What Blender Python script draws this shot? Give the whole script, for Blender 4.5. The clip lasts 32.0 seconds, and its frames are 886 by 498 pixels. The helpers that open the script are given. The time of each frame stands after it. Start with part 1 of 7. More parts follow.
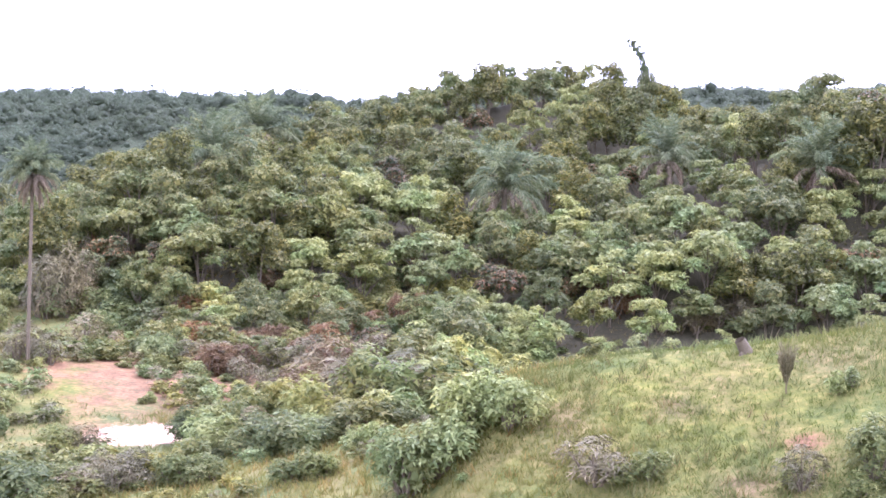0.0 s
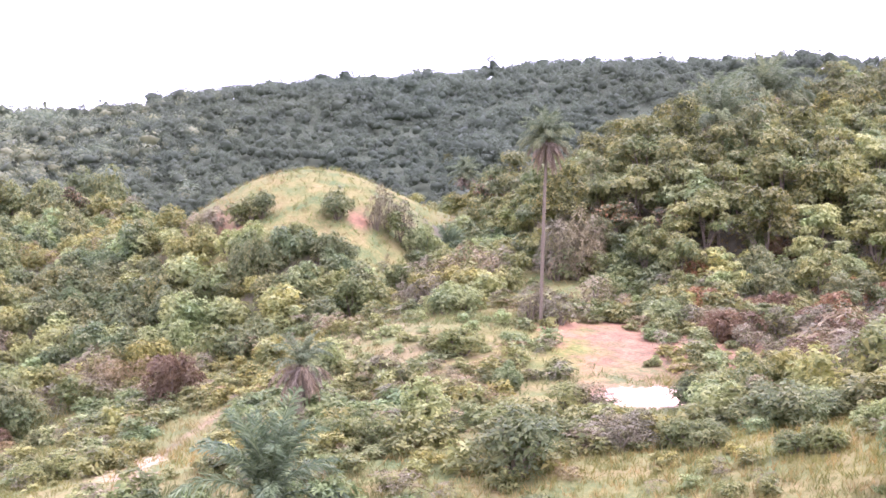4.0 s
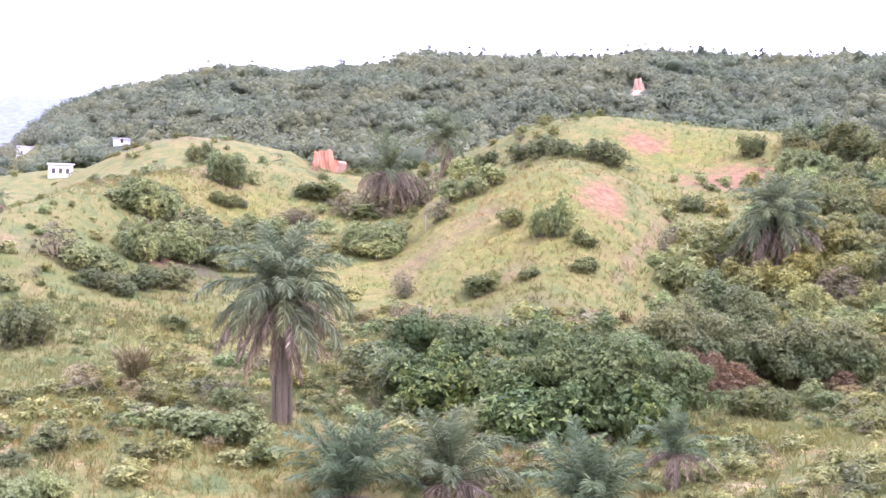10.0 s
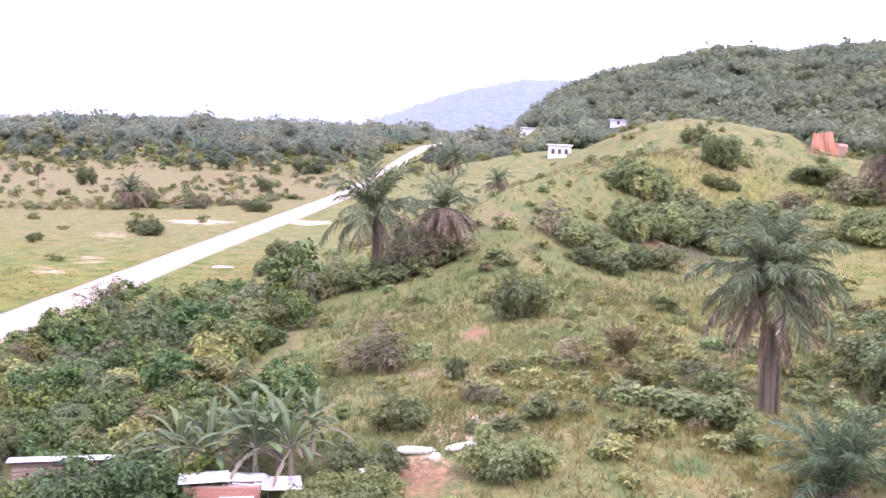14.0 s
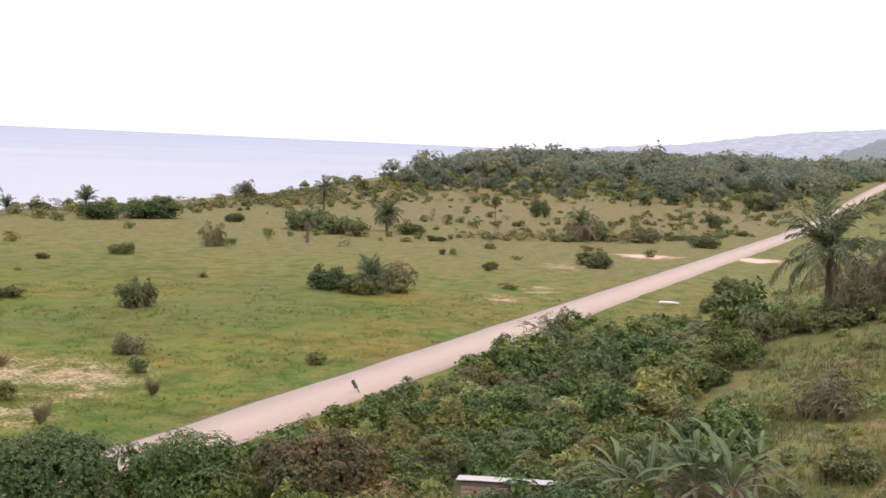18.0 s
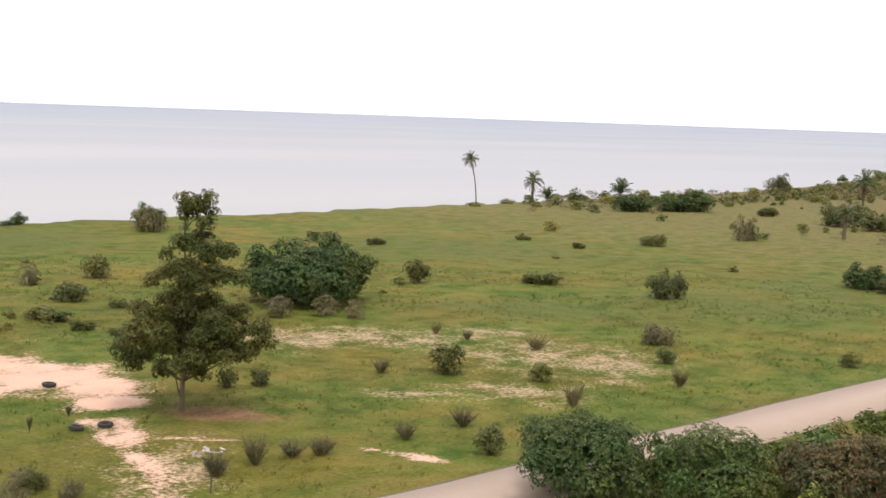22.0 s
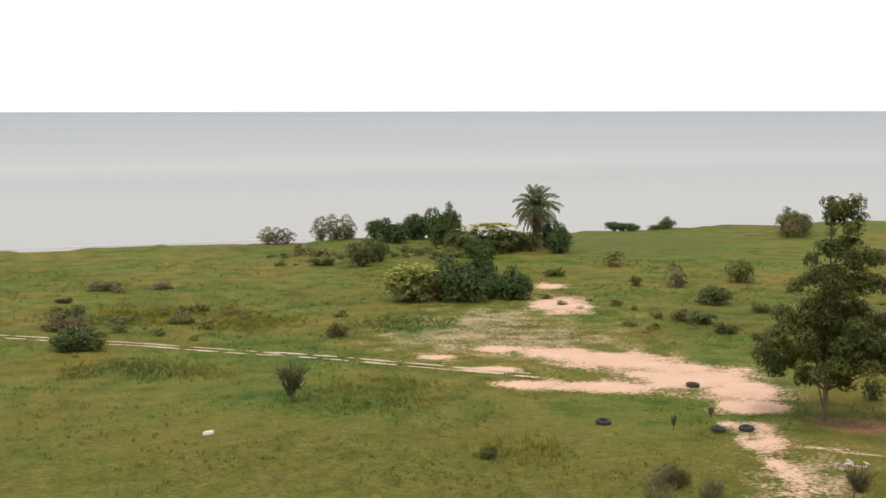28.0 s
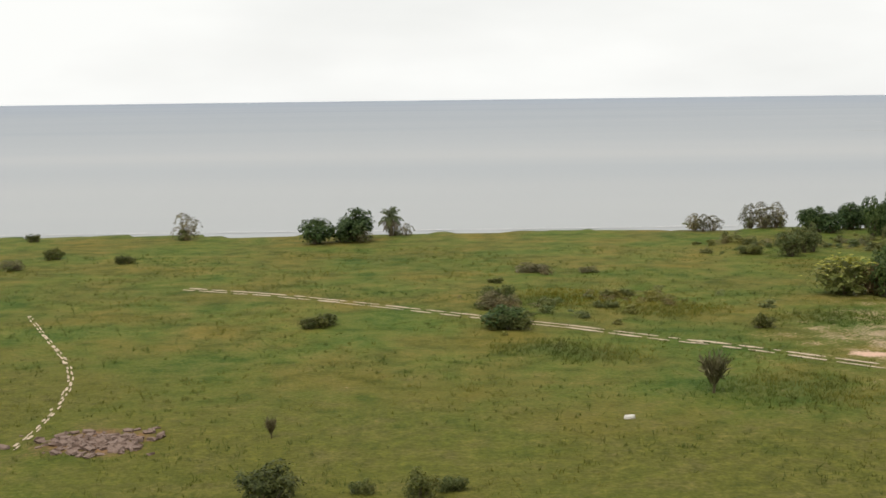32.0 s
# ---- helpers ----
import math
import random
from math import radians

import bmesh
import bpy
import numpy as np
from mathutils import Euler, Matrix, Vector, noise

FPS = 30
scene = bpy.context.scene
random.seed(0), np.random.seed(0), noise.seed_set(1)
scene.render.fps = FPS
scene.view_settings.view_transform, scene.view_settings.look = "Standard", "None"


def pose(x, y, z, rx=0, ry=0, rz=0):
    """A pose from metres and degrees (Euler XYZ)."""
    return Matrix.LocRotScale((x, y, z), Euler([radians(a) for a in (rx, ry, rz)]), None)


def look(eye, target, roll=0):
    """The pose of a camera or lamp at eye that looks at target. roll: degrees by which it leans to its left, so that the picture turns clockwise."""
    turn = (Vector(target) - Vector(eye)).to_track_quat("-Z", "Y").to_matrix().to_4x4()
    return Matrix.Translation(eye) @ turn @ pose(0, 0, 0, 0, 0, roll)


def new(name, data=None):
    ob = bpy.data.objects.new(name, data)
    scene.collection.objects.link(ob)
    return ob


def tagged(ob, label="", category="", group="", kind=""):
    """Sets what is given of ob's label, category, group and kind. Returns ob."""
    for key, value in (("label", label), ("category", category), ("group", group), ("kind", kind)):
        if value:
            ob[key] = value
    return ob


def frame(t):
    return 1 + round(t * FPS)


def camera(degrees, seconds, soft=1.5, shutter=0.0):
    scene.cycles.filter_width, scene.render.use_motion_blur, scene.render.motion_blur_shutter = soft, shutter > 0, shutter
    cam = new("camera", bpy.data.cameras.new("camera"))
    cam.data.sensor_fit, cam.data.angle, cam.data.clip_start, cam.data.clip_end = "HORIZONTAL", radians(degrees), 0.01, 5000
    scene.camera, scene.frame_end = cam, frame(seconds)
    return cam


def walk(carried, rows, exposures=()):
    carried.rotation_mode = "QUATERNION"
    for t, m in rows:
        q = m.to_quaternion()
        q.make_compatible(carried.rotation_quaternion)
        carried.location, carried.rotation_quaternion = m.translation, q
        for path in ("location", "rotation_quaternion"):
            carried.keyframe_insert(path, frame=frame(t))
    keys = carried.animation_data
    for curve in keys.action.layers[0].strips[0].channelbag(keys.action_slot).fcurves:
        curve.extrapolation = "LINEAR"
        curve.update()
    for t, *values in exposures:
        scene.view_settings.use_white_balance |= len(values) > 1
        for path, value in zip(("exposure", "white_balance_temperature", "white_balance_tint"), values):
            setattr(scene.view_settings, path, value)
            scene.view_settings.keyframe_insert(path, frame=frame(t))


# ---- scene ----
# ---- camera and walk ----
EYE = (0.0, 0.0, 20.0)
cam = camera(38.2, 32.0, soft=1.6)
# seconds, heading from the sea (left positive), tilt, lean of the picture
TURNS = (
    (0, -172, 1.87, 0.6), (0.5, -169.36, 1.77, 0.82), (1, -166.53, 1.43, 0.84), (1.5, -164.08, 1.05, 0.83),
    (2, -161.51, 0.86, 1.28), (2.5, -158.54, 0.65, 1.67), (3, -155.53, 0.75, 1.93), (3.5, -152.54, 0.25, 1.79),
    (5.5, -141.26, -0.07, 1.29), (6, -138.2, -0.36, 1.35), (6.5, -134.67, -1.22, 1.59), (7, -131.9, -1.83, 1.51),
    (7.5, -129.36, -2.08, 1.74), (8, -125.45, -1.97, 2.16), (8.5, -121.69, -2.39, 2.09), (9, -118.34, -2.86, 1.96),
    (9.5, -116, -3.41, 2.07), (10, -112.92, -3.77, 2.19), (10.5, -109.84, -4.11, 2.3), (11, -106.93, -4.34, 2.26),
    (11.5, -104.77, -4.69, 2.36), (12, -102.49, -4.83, 2.4), (12.5, -99.4, -4.85, 2.22), (13, -96.74, -4.86, 2.26),
    (13.5, -93.99, -5.38, 2.23), (14, -91.18, -5.47, 2.45), (14.5, -87.82, -4.84, 2.41), (16.5, -78.64, -4.21, 2.37),
    (17, -75.7, -4.48, 2.84), (17.5, -73.56, -4.64, 2.53), (18, -71.23, -4.78, 2.62), (18.5, -69.23, -4.93, 2.55),
    (18.6, -65.3, -5.1, 1.75), (19, -63.56, -5, 1.63), (19.5, -61.39, -5.07, 1.48), (20, -58.46, -5.37, 1.72),
    (20.5, -55.95, -5.53, 1.45), (21, -53.36, -5.86, 1.74), (21.5, -50.49, -6, 1.95), (22, -47.71, -6.02, 2),
    (22.5, -45.03, -6.52, 2.21), (23, -42.76, -6.33, 1.86), (23.5, -40.21, -6.71, 1.63), (24, -37.69, -7.19, 1.44),
    (24.5, -35.62, -7.31, 1.28), (25, -33.05, -7.25, 0.7), (25.5, -30.86, -7.5, 0.62), (27.5, -22.05, -6.73, -0.17),
    (28, -19.28, -6.28, -0.08), (28.5, -17.17, -6.19, 0.04), (29, -14.65, -6.18, -0.42), (29.5, -12.35, -6.69, -0.46),
    (30, -10, -6.3, -0.25), (30.5, -7.74, -6.38, -0.25), (31, -5.08, -6.5, -0.31), (31.5, -2.13, -6.72, -0.62),
    (32, -0.26, -6.78, -0.72),
)
EXPO = ((0, 1.6, 5250, 39), (1, 1.63, 5280, 47), (2, 1.64, 5350, 50), (5, 1.65, 5550, 51), (9, 1.46, 5450, 47), (13, 1.16, 5450, 45), (14.5, 0.96, 5550, 42), (16.5, 0.2, 6050, 27), (17.5, 0.08, 6200, 25), (20, -0.12, 6600, 19), (23, -0.13, 6750, 16), (28, -0.4, 6900, 10), (32, -0.58, 6750, 7))
walk(cam, [(t, pose(*EYE, 0, 0, yaw) @ pose(0, 0, 0, 90 + tilt) @ pose(0, 0, 0, 0, 0, lean)) for t, yaw, tilt, lean in TURNS],
     exposures=EXPO)

# ---- light ----
world = bpy.data.worlds.new("overcast_sky")
scene.world = world
world.use_nodes = True
wn, wl = world.node_tree.nodes, world.node_tree.links
wn.clear()
sky = wn.new("ShaderNodeTexSky")
sky.sky_type, sky.sun_disc = "NISHITA", False
sky.sun_elevation, sky.sun_rotation = radians(62), radians(235)
sky.dust_density, sky.air_density = 3.0, 1.0
cloud = wn.new("ShaderNodeTexNoise")
cloud.inputs["Scale"].default_value, cloud.inputs["Detail"].default_value = 2.6, 6.0
where = wn.new("ShaderNodeTexCoord")
flat = wn.new("ShaderNodeMapping")
flat.inputs["Scale"].default_value = (1.0, 1.0, 3.5)
cover = wn.new("ShaderNodeValToRGB")
cover.color_ramp.elements[0].position, cover.color_ramp.elements[1].position = 0.30, 0.56
cover.color_ramp.elements[0].color = (0.86, 0.86, 0.86, 1)
veil = wn.new("ShaderNodeMix")
veil.data_type = "RGBA"
veil.inputs["B"].default_value = (14.6, 14.75, 15.1, 1)
bg = wn.new("ShaderNodeBackground")
bg.inputs["Strength"].default_value = 0.1
out = wn.new("ShaderNodeOutputWorld")
for a, b in ((where.outputs["Generated"], flat.inputs["Vector"]), (flat.outputs["Vector"], cloud.inputs["Vector"]),
             (cloud.outputs["Fac"], cover.inputs["Fac"]), (cover.outputs["Color"], veil.inputs["Factor"]),
             (sky.outputs["Color"], veil.inputs["A"]), (veil.outputs["Result"], bg.inputs["Color"]),
             (bg.outputs["Background"], out.inputs["Surface"])):
    wl.new(a, b)
SUN_EL, SUN_AZ = 62, 215      # degrees; the sun stands high behind the hills, thinly veiled
sun = new("sun", bpy.data.lights.new("sun", "SUN"))
sun.data.energy, sun.data.angle, sun.data.color = 2.2, radians(12), (1.0, 0.96, 0.9)
ce = math.cos(radians(SUN_EL))
sun_from = Vector((ce * math.sin(radians(SUN_AZ)), ce * math.cos(radians(SUN_AZ)), math.sin(radians(SUN_EL))))
sun.matrix_world = look(sun_from * 100, (0, 0, 0))


# ---- materials ----
def nodes_of(name):
    m = bpy.data.materials.new(name)
    m.use_nodes = True
    nt = m.node_tree
    return m, nt.nodes, nt.links, nt.nodes["Principled BSDF"]


def noise_tex(n, l, scale, detail=4.0, coord="Object", rough=0.55):
    t = n.new("ShaderNodeTexNoise")
    t.inputs["Scale"].default_value, t.inputs["Detail"].default_value, t.inputs["Roughness"].default_value = scale, detail, rough
    c = n.new("ShaderNodeTexCoord")
    l.new(c.outputs[coord], t.inputs["Vector"])
    return t


def ramp(n, l, src, stops):
    r = n.new("ShaderNodeValToRGB")
    e = r.color_ramp.elements
    while len(e) < len(stops):
        e.new(0.5)
    for k, (p, c) in zip(e, stops):
        k.position, k.color = p, (*c, 1)
    l.new(src, r.inputs["Fac"])
    return r


def mixed(n, l, fac, a, b, how="MIX"):
    m = n.new("ShaderNodeMix")
    m.data_type, m.blend_type = "RGBA", how
    for key, v in (("Factor", fac), ("A", a), ("B", b)):
        if hasattr(v, "is_linked"):
            l.new(v, m.inputs[key])
        elif isinstance(v, tuple):
            m.inputs[key].default_value = (*v, 1)
        else:
            m.inputs[key].default_value = v
    return m.outputs["Result"]


def bumped(n, l, bsdf, height, strength, distance):
    b = n.new("ShaderNodeBump")
    b.inputs["Strength"].default_value, b.inputs["Distance"].default_value = strength, distance
    l.new(height, b.inputs["Height"])
    l.new(b.outputs["Normal"], bsdf.inputs["Normal"])


def leafy(name, dark, mid, light, through_light=0.38, grain=0.4, sway=0.26, stray=1.0):
    """Foliage: each leaf and each plant has its own tone."""
    m, n, l, b = nodes_of(name)
    geo, info = n.new("ShaderNodeNewGeometry"), n.new("ShaderNodeObjectInfo")
    leafcol = ramp(n, l, geo.outputs["Random Per Island"], ((0.0, dark), (0.5, mid), (1.0, light)))
    tone = ramp(n, l, info.outputs["Random"], ((0.0, (0.74, 0.79, 0.76)), (0.5, (1, 1, 1)), (1.0, (1.22, 1.18, 1.0))))
    col = mixed(n, l, 1.0, leafcol.outputs["Color"], tone.outputs["Color"], "MULTIPLY")
    drift = ramp(n, l, noise_tex(n, l, grain, 4.0).outputs["Fac"], ((0.3, (1 - sway, 1 - sway * 0.9, 1 - sway * 0.85)), (0.7, (1 + sway, 1 + sway * 0.85, 1 + sway * 0.6))))
    col = mixed(n, l, 1.0, col, drift.outputs["Color"], "MULTIPLY")
    stand = ramp(n, l, noise_tex(n, l, grain * 0.3, 3.0, rough=0.5).outputs["Fac"], ((0.36, (1 - 0.18 * stray, 1, 1)), (0.5, (1, 1, 1)), (0.64, (1 + 0.2 * stray, 1 + 0.07 * stray, 1 - 0.18 * stray))))
    col = mixed(n, l, 1.0, col, stand.outputs["Color"], "MULTIPLY")
    l.new(col, b.inputs["Base Color"])
    b.inputs["Roughness"].default_value = 0.55
    b.inputs["Specular IOR Level"].default_value = 0.2
    t, mix = n.new("ShaderNodeBsdfTranslucent"), n.new("ShaderNodeMixShader")
    l.new(col, t.inputs["Color"])
    mix.inputs["Fac"].default_value = through_light
    l.new(b.outputs["BSDF"], mix.inputs[1])
    l.new(t.outputs["BSDF"], mix.inputs[2])
    l.new(mix.outputs["Shader"], n["Material Output"].inputs["Surface"])
    return m


def plain(name, c1, c2, scale=8.0, rough=0.8, bump=0.3, dist=0.02, fine=60.0, vary=0.0):
    """A surface whose colour drifts between two tones at two scales, with fine relief."""
    m, n, l, b = nodes_of(name)
    big, small = noise_tex(n, l, scale), noise_tex(n, l, fine, 3.0)
    col = mixed(n, l, big.outputs["Fac"], c1, c2)
    fleck = ramp(n, l, small.outputs["Fac"], ((0.3, (0.75, 0.75, 0.75)), (0.7, (1.15, 1.15, 1.15))))
    col = mixed(n, l, 1.0, col, fleck.outputs["Color"], "MULTIPLY")
    if vary:
        own = ramp(n, l, n.new("ShaderNodeObjectInfo").outputs["Random"], ((0.0, (1 - vary,) * 3), (1.0, (1 + vary,) * 3)))
        col = mixed(n, l, 1.0, col, own.outputs["Color"], "MULTIPLY")
    l.new(col, b.inputs["Base Color"])
    b.inputs["Roughness"].default_value = rough
    bumped(n, l, b, small.outputs["Fac"], bump, dist)
    return m


def ground_material():
    """Grass, bare sand, red earth, dry grass and leaf litter, each where its own mask lies, with broken edges."""
    m, n, l, b = nodes_of("grassland")
    big, mid, fine = noise_tex(n, l, 0.035, 5), noise_tex(n, l, 0.35, 5), noise_tex(n, l, 3.2, 6, rough=0.7)

    def mask(name, soft=0.18, wob=1.7, crumb=1.7):
        a = n.new("ShaderNodeAttribute")
        a.attribute_name = name
        s = n.new("ShaderNodeMath")
        s.operation = "MULTIPLY_ADD"
        l.new(mid.outputs["Fac"], s.inputs[0])
        s.inputs[1].default_value = wob
        l.new(a.outputs["Fac"], s.inputs[2])
        f = n.new("ShaderNodeMath")
        f.operation = "MULTIPLY_ADD"
        l.new(fine.outputs["Fac"], f.inputs[0])
        f.inputs[1].default_value = crumb
        l.new(s.outputs["Value"], f.inputs[2])
        r = n.new("ShaderNodeMapRange")
        r.interpolation_type = "SMOOTHSTEP"
        r.inputs["From Min"].default_value, r.inputs["From Max"].default_value = 0.5 + (wob + crumb) / 2 - soft, 0.5 + (wob + crumb) / 2 + soft
        l.new(f.outputs["Value"], r.inputs["Value"])
        return r.outputs["Result"]

    clod = ramp(n, l, noise_tex(n, l, 0.9, 6, rough=0.7).outputs["Fac"], ((0.3, (0.62, 0.66, 0.66)), (0.5, (1, 1, 1)), (0.68, (1.38, 1.34, 1.3))))

    def earth(c):
        """Bare soil, clodded and washed out unevenly."""
        return mixed(n, l, 1.0, c, clod.outputs["Color"], "MULTIPLY")

    grass = ramp(n, l, big.outputs["Fac"], ((0.3, (0.092, 0.103, 0.017)), (0.5, (0.113, 0.118, 0.020)), (0.7, (0.142, 0.135, 0.028))))
    patch = ramp(n, l, mid.outputs["Fac"], ((0.32, (0.56, 0.68, 0.52)), (0.52, (0.99, 1.0, 0.98)), (0.72, (1.36, 1.22, 1.08))))
    blade = ramp(n, l, fine.outputs["Fac"], ((0.28, (0.62, 0.64, 0.6)), (0.5, (1, 1, 1)), (0.72, (1.36, 1.3, 1.26))))
    col = mixed(n, l, 1.0, grass.outputs["Color"], patch.outputs["Color"], "MULTIPLY")
    field = ramp(n, l, noise_tex(n, l, 0.11, 6).outputs["Fac"], ((0.3, (0.76, 0.86, 0.70)), (0.5, (1, 1, 1)), (0.7, (1.2, 1.1, 1.05))))
    col = mixed(n, l, 1.0, col, field.outputs["Color"], "MULTIPLY")
    hue = ramp(n, l, noise_tex(n, l, 0.075, 5, rough=0.62).outputs["Fac"], ((0.36, (0.62, 0.93, 0.68)), (0.46, (0.90, 1.03, 0.90)), (0.54, (1.06, 0.98, 1.05)), (0.66, (1.30, 1.02, 0.98))))
    col = mixed(n, l, 1.0, col, hue.outputs["Color"], "MULTIPLY")
    coarse = ramp(n, l, mid.outputs["Fac"], ((0.33, (0.076, 0.104, 0.036)), (0.5, (0.120, 0.130, 0.038)), (0.68, (0.178, 0.160, 0.050))))
    col = mixed(n, l, mask("rough", 0.5), col, coarse.outputs["Color"])
    col = mixed(n, l, mask("lush", 0.5), col, (0.078, 0.106, 0.024))
    col = mixed(n, l, mask("dry", 1.0), col, earth((0.136, 0.140, 0.028)))
    # near meadow, slightly darker and more olive than the grass beyond
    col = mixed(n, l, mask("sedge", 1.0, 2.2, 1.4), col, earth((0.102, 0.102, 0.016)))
    col = mixed(n, l, mask("tan", 1.1, 2.6, 2.6), col, earth((0.162, 0.122, 0.062)))
    # leaf litter, its brown lowered to hold the dense shade under the trees
    col = mixed(n, l, mask("litter", 0.4), col, (0.075, 0.068, 0.04))
    col = mixed(n, l, mask("woods", 0.4), col, (0.056, 0.068, 0.038))
    col = mixed(n, l, mask("red", 0.8, 3.0, 3.0), col, earth((0.195, 0.112, 0.060)))
    col = mixed(n, l, 1.0, col, blade.outputs["Color"], "MULTIPLY")
    col = mixed(n, l, mask("worn", 0.5, 3.2, 4.4), col, earth((0.37, 0.275, 0.175)))
    sandy = mixed(n, l, mid.outputs["Fac"], (0.50, 0.312, 0.22), (0.74, 0.508, 0.385))
    grit = ramp(n, l, noise_tex(n, l, 9.0, 5).outputs["Fac"], ((0.3, (0.86, 0.86, 0.86)), (0.7, (1.08, 1.08, 1.08))))
    sandy = mixed(n, l, 1.0, sandy, grit.outputs["Color"], "MULTIPLY")
    l.new(mixed(n, l, mask("sand", 0.4, 2.6, 3.2), col, sandy), b.inputs["Base Color"])
    b.inputs["Roughness"].default_value = 0.95
    b.inputs["Specular IOR Level"].default_value = 0.15
    bumped(n, l, b, fine.outputs["Fac"], 0.6, 0.14)
    return m


def sea_material():
    m, n, l, b = nodes_of("sea_water")
    c = n.new("ShaderNodeTexCoord")
    mp = n.new("ShaderNodeMapping")
    mp.inputs["Scale"].default_value = (0.12, 0.5, 1.0)
    l.new(c.outputs["Object"], mp.inputs["Vector"])
    w = n.new("ShaderNodeTexNoise")
    w.inputs["Scale"].default_value, w.inputs["Detail"].default_value = 1.0, 5.0
    l.new(mp.outputs["Vector"], w.inputs["Vector"])
    mp2 = n.new("ShaderNodeMapping")
    mp2.inputs["Scale"].default_value = (0.0008, 0.004, 1.0)
    l.new(c.outputs["Object"], mp2.inputs["Vector"])
    band = n.new("ShaderNodeTexNoise")
    band.inputs["Scale"].default_value, band.inputs["Detail"].default_value = 1.0, 4.0
    l.new(mp2.outputs["Vector"], band.inputs["Vector"])
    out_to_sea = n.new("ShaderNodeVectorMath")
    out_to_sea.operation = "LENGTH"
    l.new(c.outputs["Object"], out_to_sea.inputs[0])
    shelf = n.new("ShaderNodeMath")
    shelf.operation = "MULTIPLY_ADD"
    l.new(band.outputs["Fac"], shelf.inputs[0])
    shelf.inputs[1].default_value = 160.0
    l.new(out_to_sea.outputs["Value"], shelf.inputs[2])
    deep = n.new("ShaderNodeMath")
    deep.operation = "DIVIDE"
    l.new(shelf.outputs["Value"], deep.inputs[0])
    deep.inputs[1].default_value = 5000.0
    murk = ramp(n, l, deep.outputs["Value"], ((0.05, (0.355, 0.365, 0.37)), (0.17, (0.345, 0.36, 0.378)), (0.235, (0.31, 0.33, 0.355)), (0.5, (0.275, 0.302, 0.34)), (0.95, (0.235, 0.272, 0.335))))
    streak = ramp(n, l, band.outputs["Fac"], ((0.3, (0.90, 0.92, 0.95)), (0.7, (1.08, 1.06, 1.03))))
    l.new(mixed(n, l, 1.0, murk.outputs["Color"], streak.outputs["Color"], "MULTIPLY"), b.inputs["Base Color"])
    b.inputs["Roughness"].default_value = 0.5
    b.inputs["Specular IOR Level"].default_value = 0.2
    bumped(n, l, b, w.outputs["Fac"], 0.25, 0.3)
    return m


GROUND, SEA = ground_material(), sea_material()
ROAD = plain("worn_concrete", (0.37, 0.285, 0.22), (0.43, 0.335, 0.262), 0.12, 0.9, 0.2, 0.02, 30.0)
EDGE_SHADOW_SOIL = plain("edge_soil", (0.065, 0.054, 0.037), (0.21, 0.165, 0.11), 0.5, 0.95, 0.4, 0.03, 6.0)
# distant hill colours, paled and blued to carry the haze
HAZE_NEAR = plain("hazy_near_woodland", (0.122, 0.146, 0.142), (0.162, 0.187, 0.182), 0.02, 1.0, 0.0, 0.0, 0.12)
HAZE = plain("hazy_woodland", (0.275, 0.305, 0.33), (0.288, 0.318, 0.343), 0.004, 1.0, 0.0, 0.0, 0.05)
FOAM = plain("sea_foam", (0.52, 0.51, 0.49), (0.64, 0.63, 0.61), 0.05, 0.8, 0.2, 0.02, 0.8)
SLACK = plain("slack_water", (0.20, 0.205, 0.205), (0.24, 0.245, 0.245), 0.02, 0.6, 0.1, 0.02, 0.3)
RUT = plain("trodden_sand", (0.46, 0.36, 0.25), (0.66, 0.53, 0.39), 0.8, 0.95, 0.4, 0.02, 6.0)
BARK = plain("bark", (0.105, 0.082, 0.05), (0.18, 0.145, 0.09), 3.0, 0.95, 0.6, 0.05, 25.0)
GREEN = leafy("green_leaves", (0.084, 0.102, 0.042), (0.148, 0.160, 0.062), (0.236, 0.232, 0.092))
FRESH = leafy("fresh_leaves", (0.135, 0.162, 0.062), (0.222, 0.246, 0.092), (0.325, 0.335, 0.135))
OLIVE = leafy("olive_leaves", (0.10, 0.116, 0.042), (0.17, 0.182, 0.060), (0.255, 0.25, 0.088))
RUSSET = leafy("russet_leaves", (0.11, 0.062, 0.03), (0.17, 0.102, 0.05), (0.24, 0.16, 0.085))
TWIGGY = leafy("dry_twigs", (0.115, 0.094, 0.050), (0.162, 0.134, 0.071), (0.22, 0.184, 0.098), 0.1)
# Far leaf tones are muted towards blue-grey: distance haze mixed into the colour.
FAR_HAZED_GREEN = leafy("far_leaves", (0.098, 0.120, 0.078), (0.132, 0.156, 0.096), (0.180, 0.200, 0.118), 0.45, 0.06, 0.34, 0.45)
FAR_HAZED_DARK = leafy("far_dark_leaves", (0.078, 0.100, 0.066), (0.090, 0.114, 0.075), (0.100, 0.125, 0.083), 0.6, 0.02, 0.12, 0.2)
COAST_GREEN = leafy("coast_leaves", (0.142, 0.160, 0.114), (0.188, 0.206, 0.142), (0.24, 0.245, 0.168), 0.5, 0.1, 0.4)
PALM = leafy("palm_leaves", (0.116, 0.14, 0.070), (0.174, 0.198, 0.100), (0.25, 0.266, 0.144), 0.33)
YOUNG_PALM = leafy("young_palm_leaves", (0.092, 0.122, 0.062), (0.140, 0.178, 0.090), (0.205, 0.240, 0.130), 0.35)
DEAD_PALM = leafy("dead_palm_leaves", (0.13, 0.103, 0.072), (0.195, 0.155, 0.11), (0.27, 0.225, 0.165), 0.15)
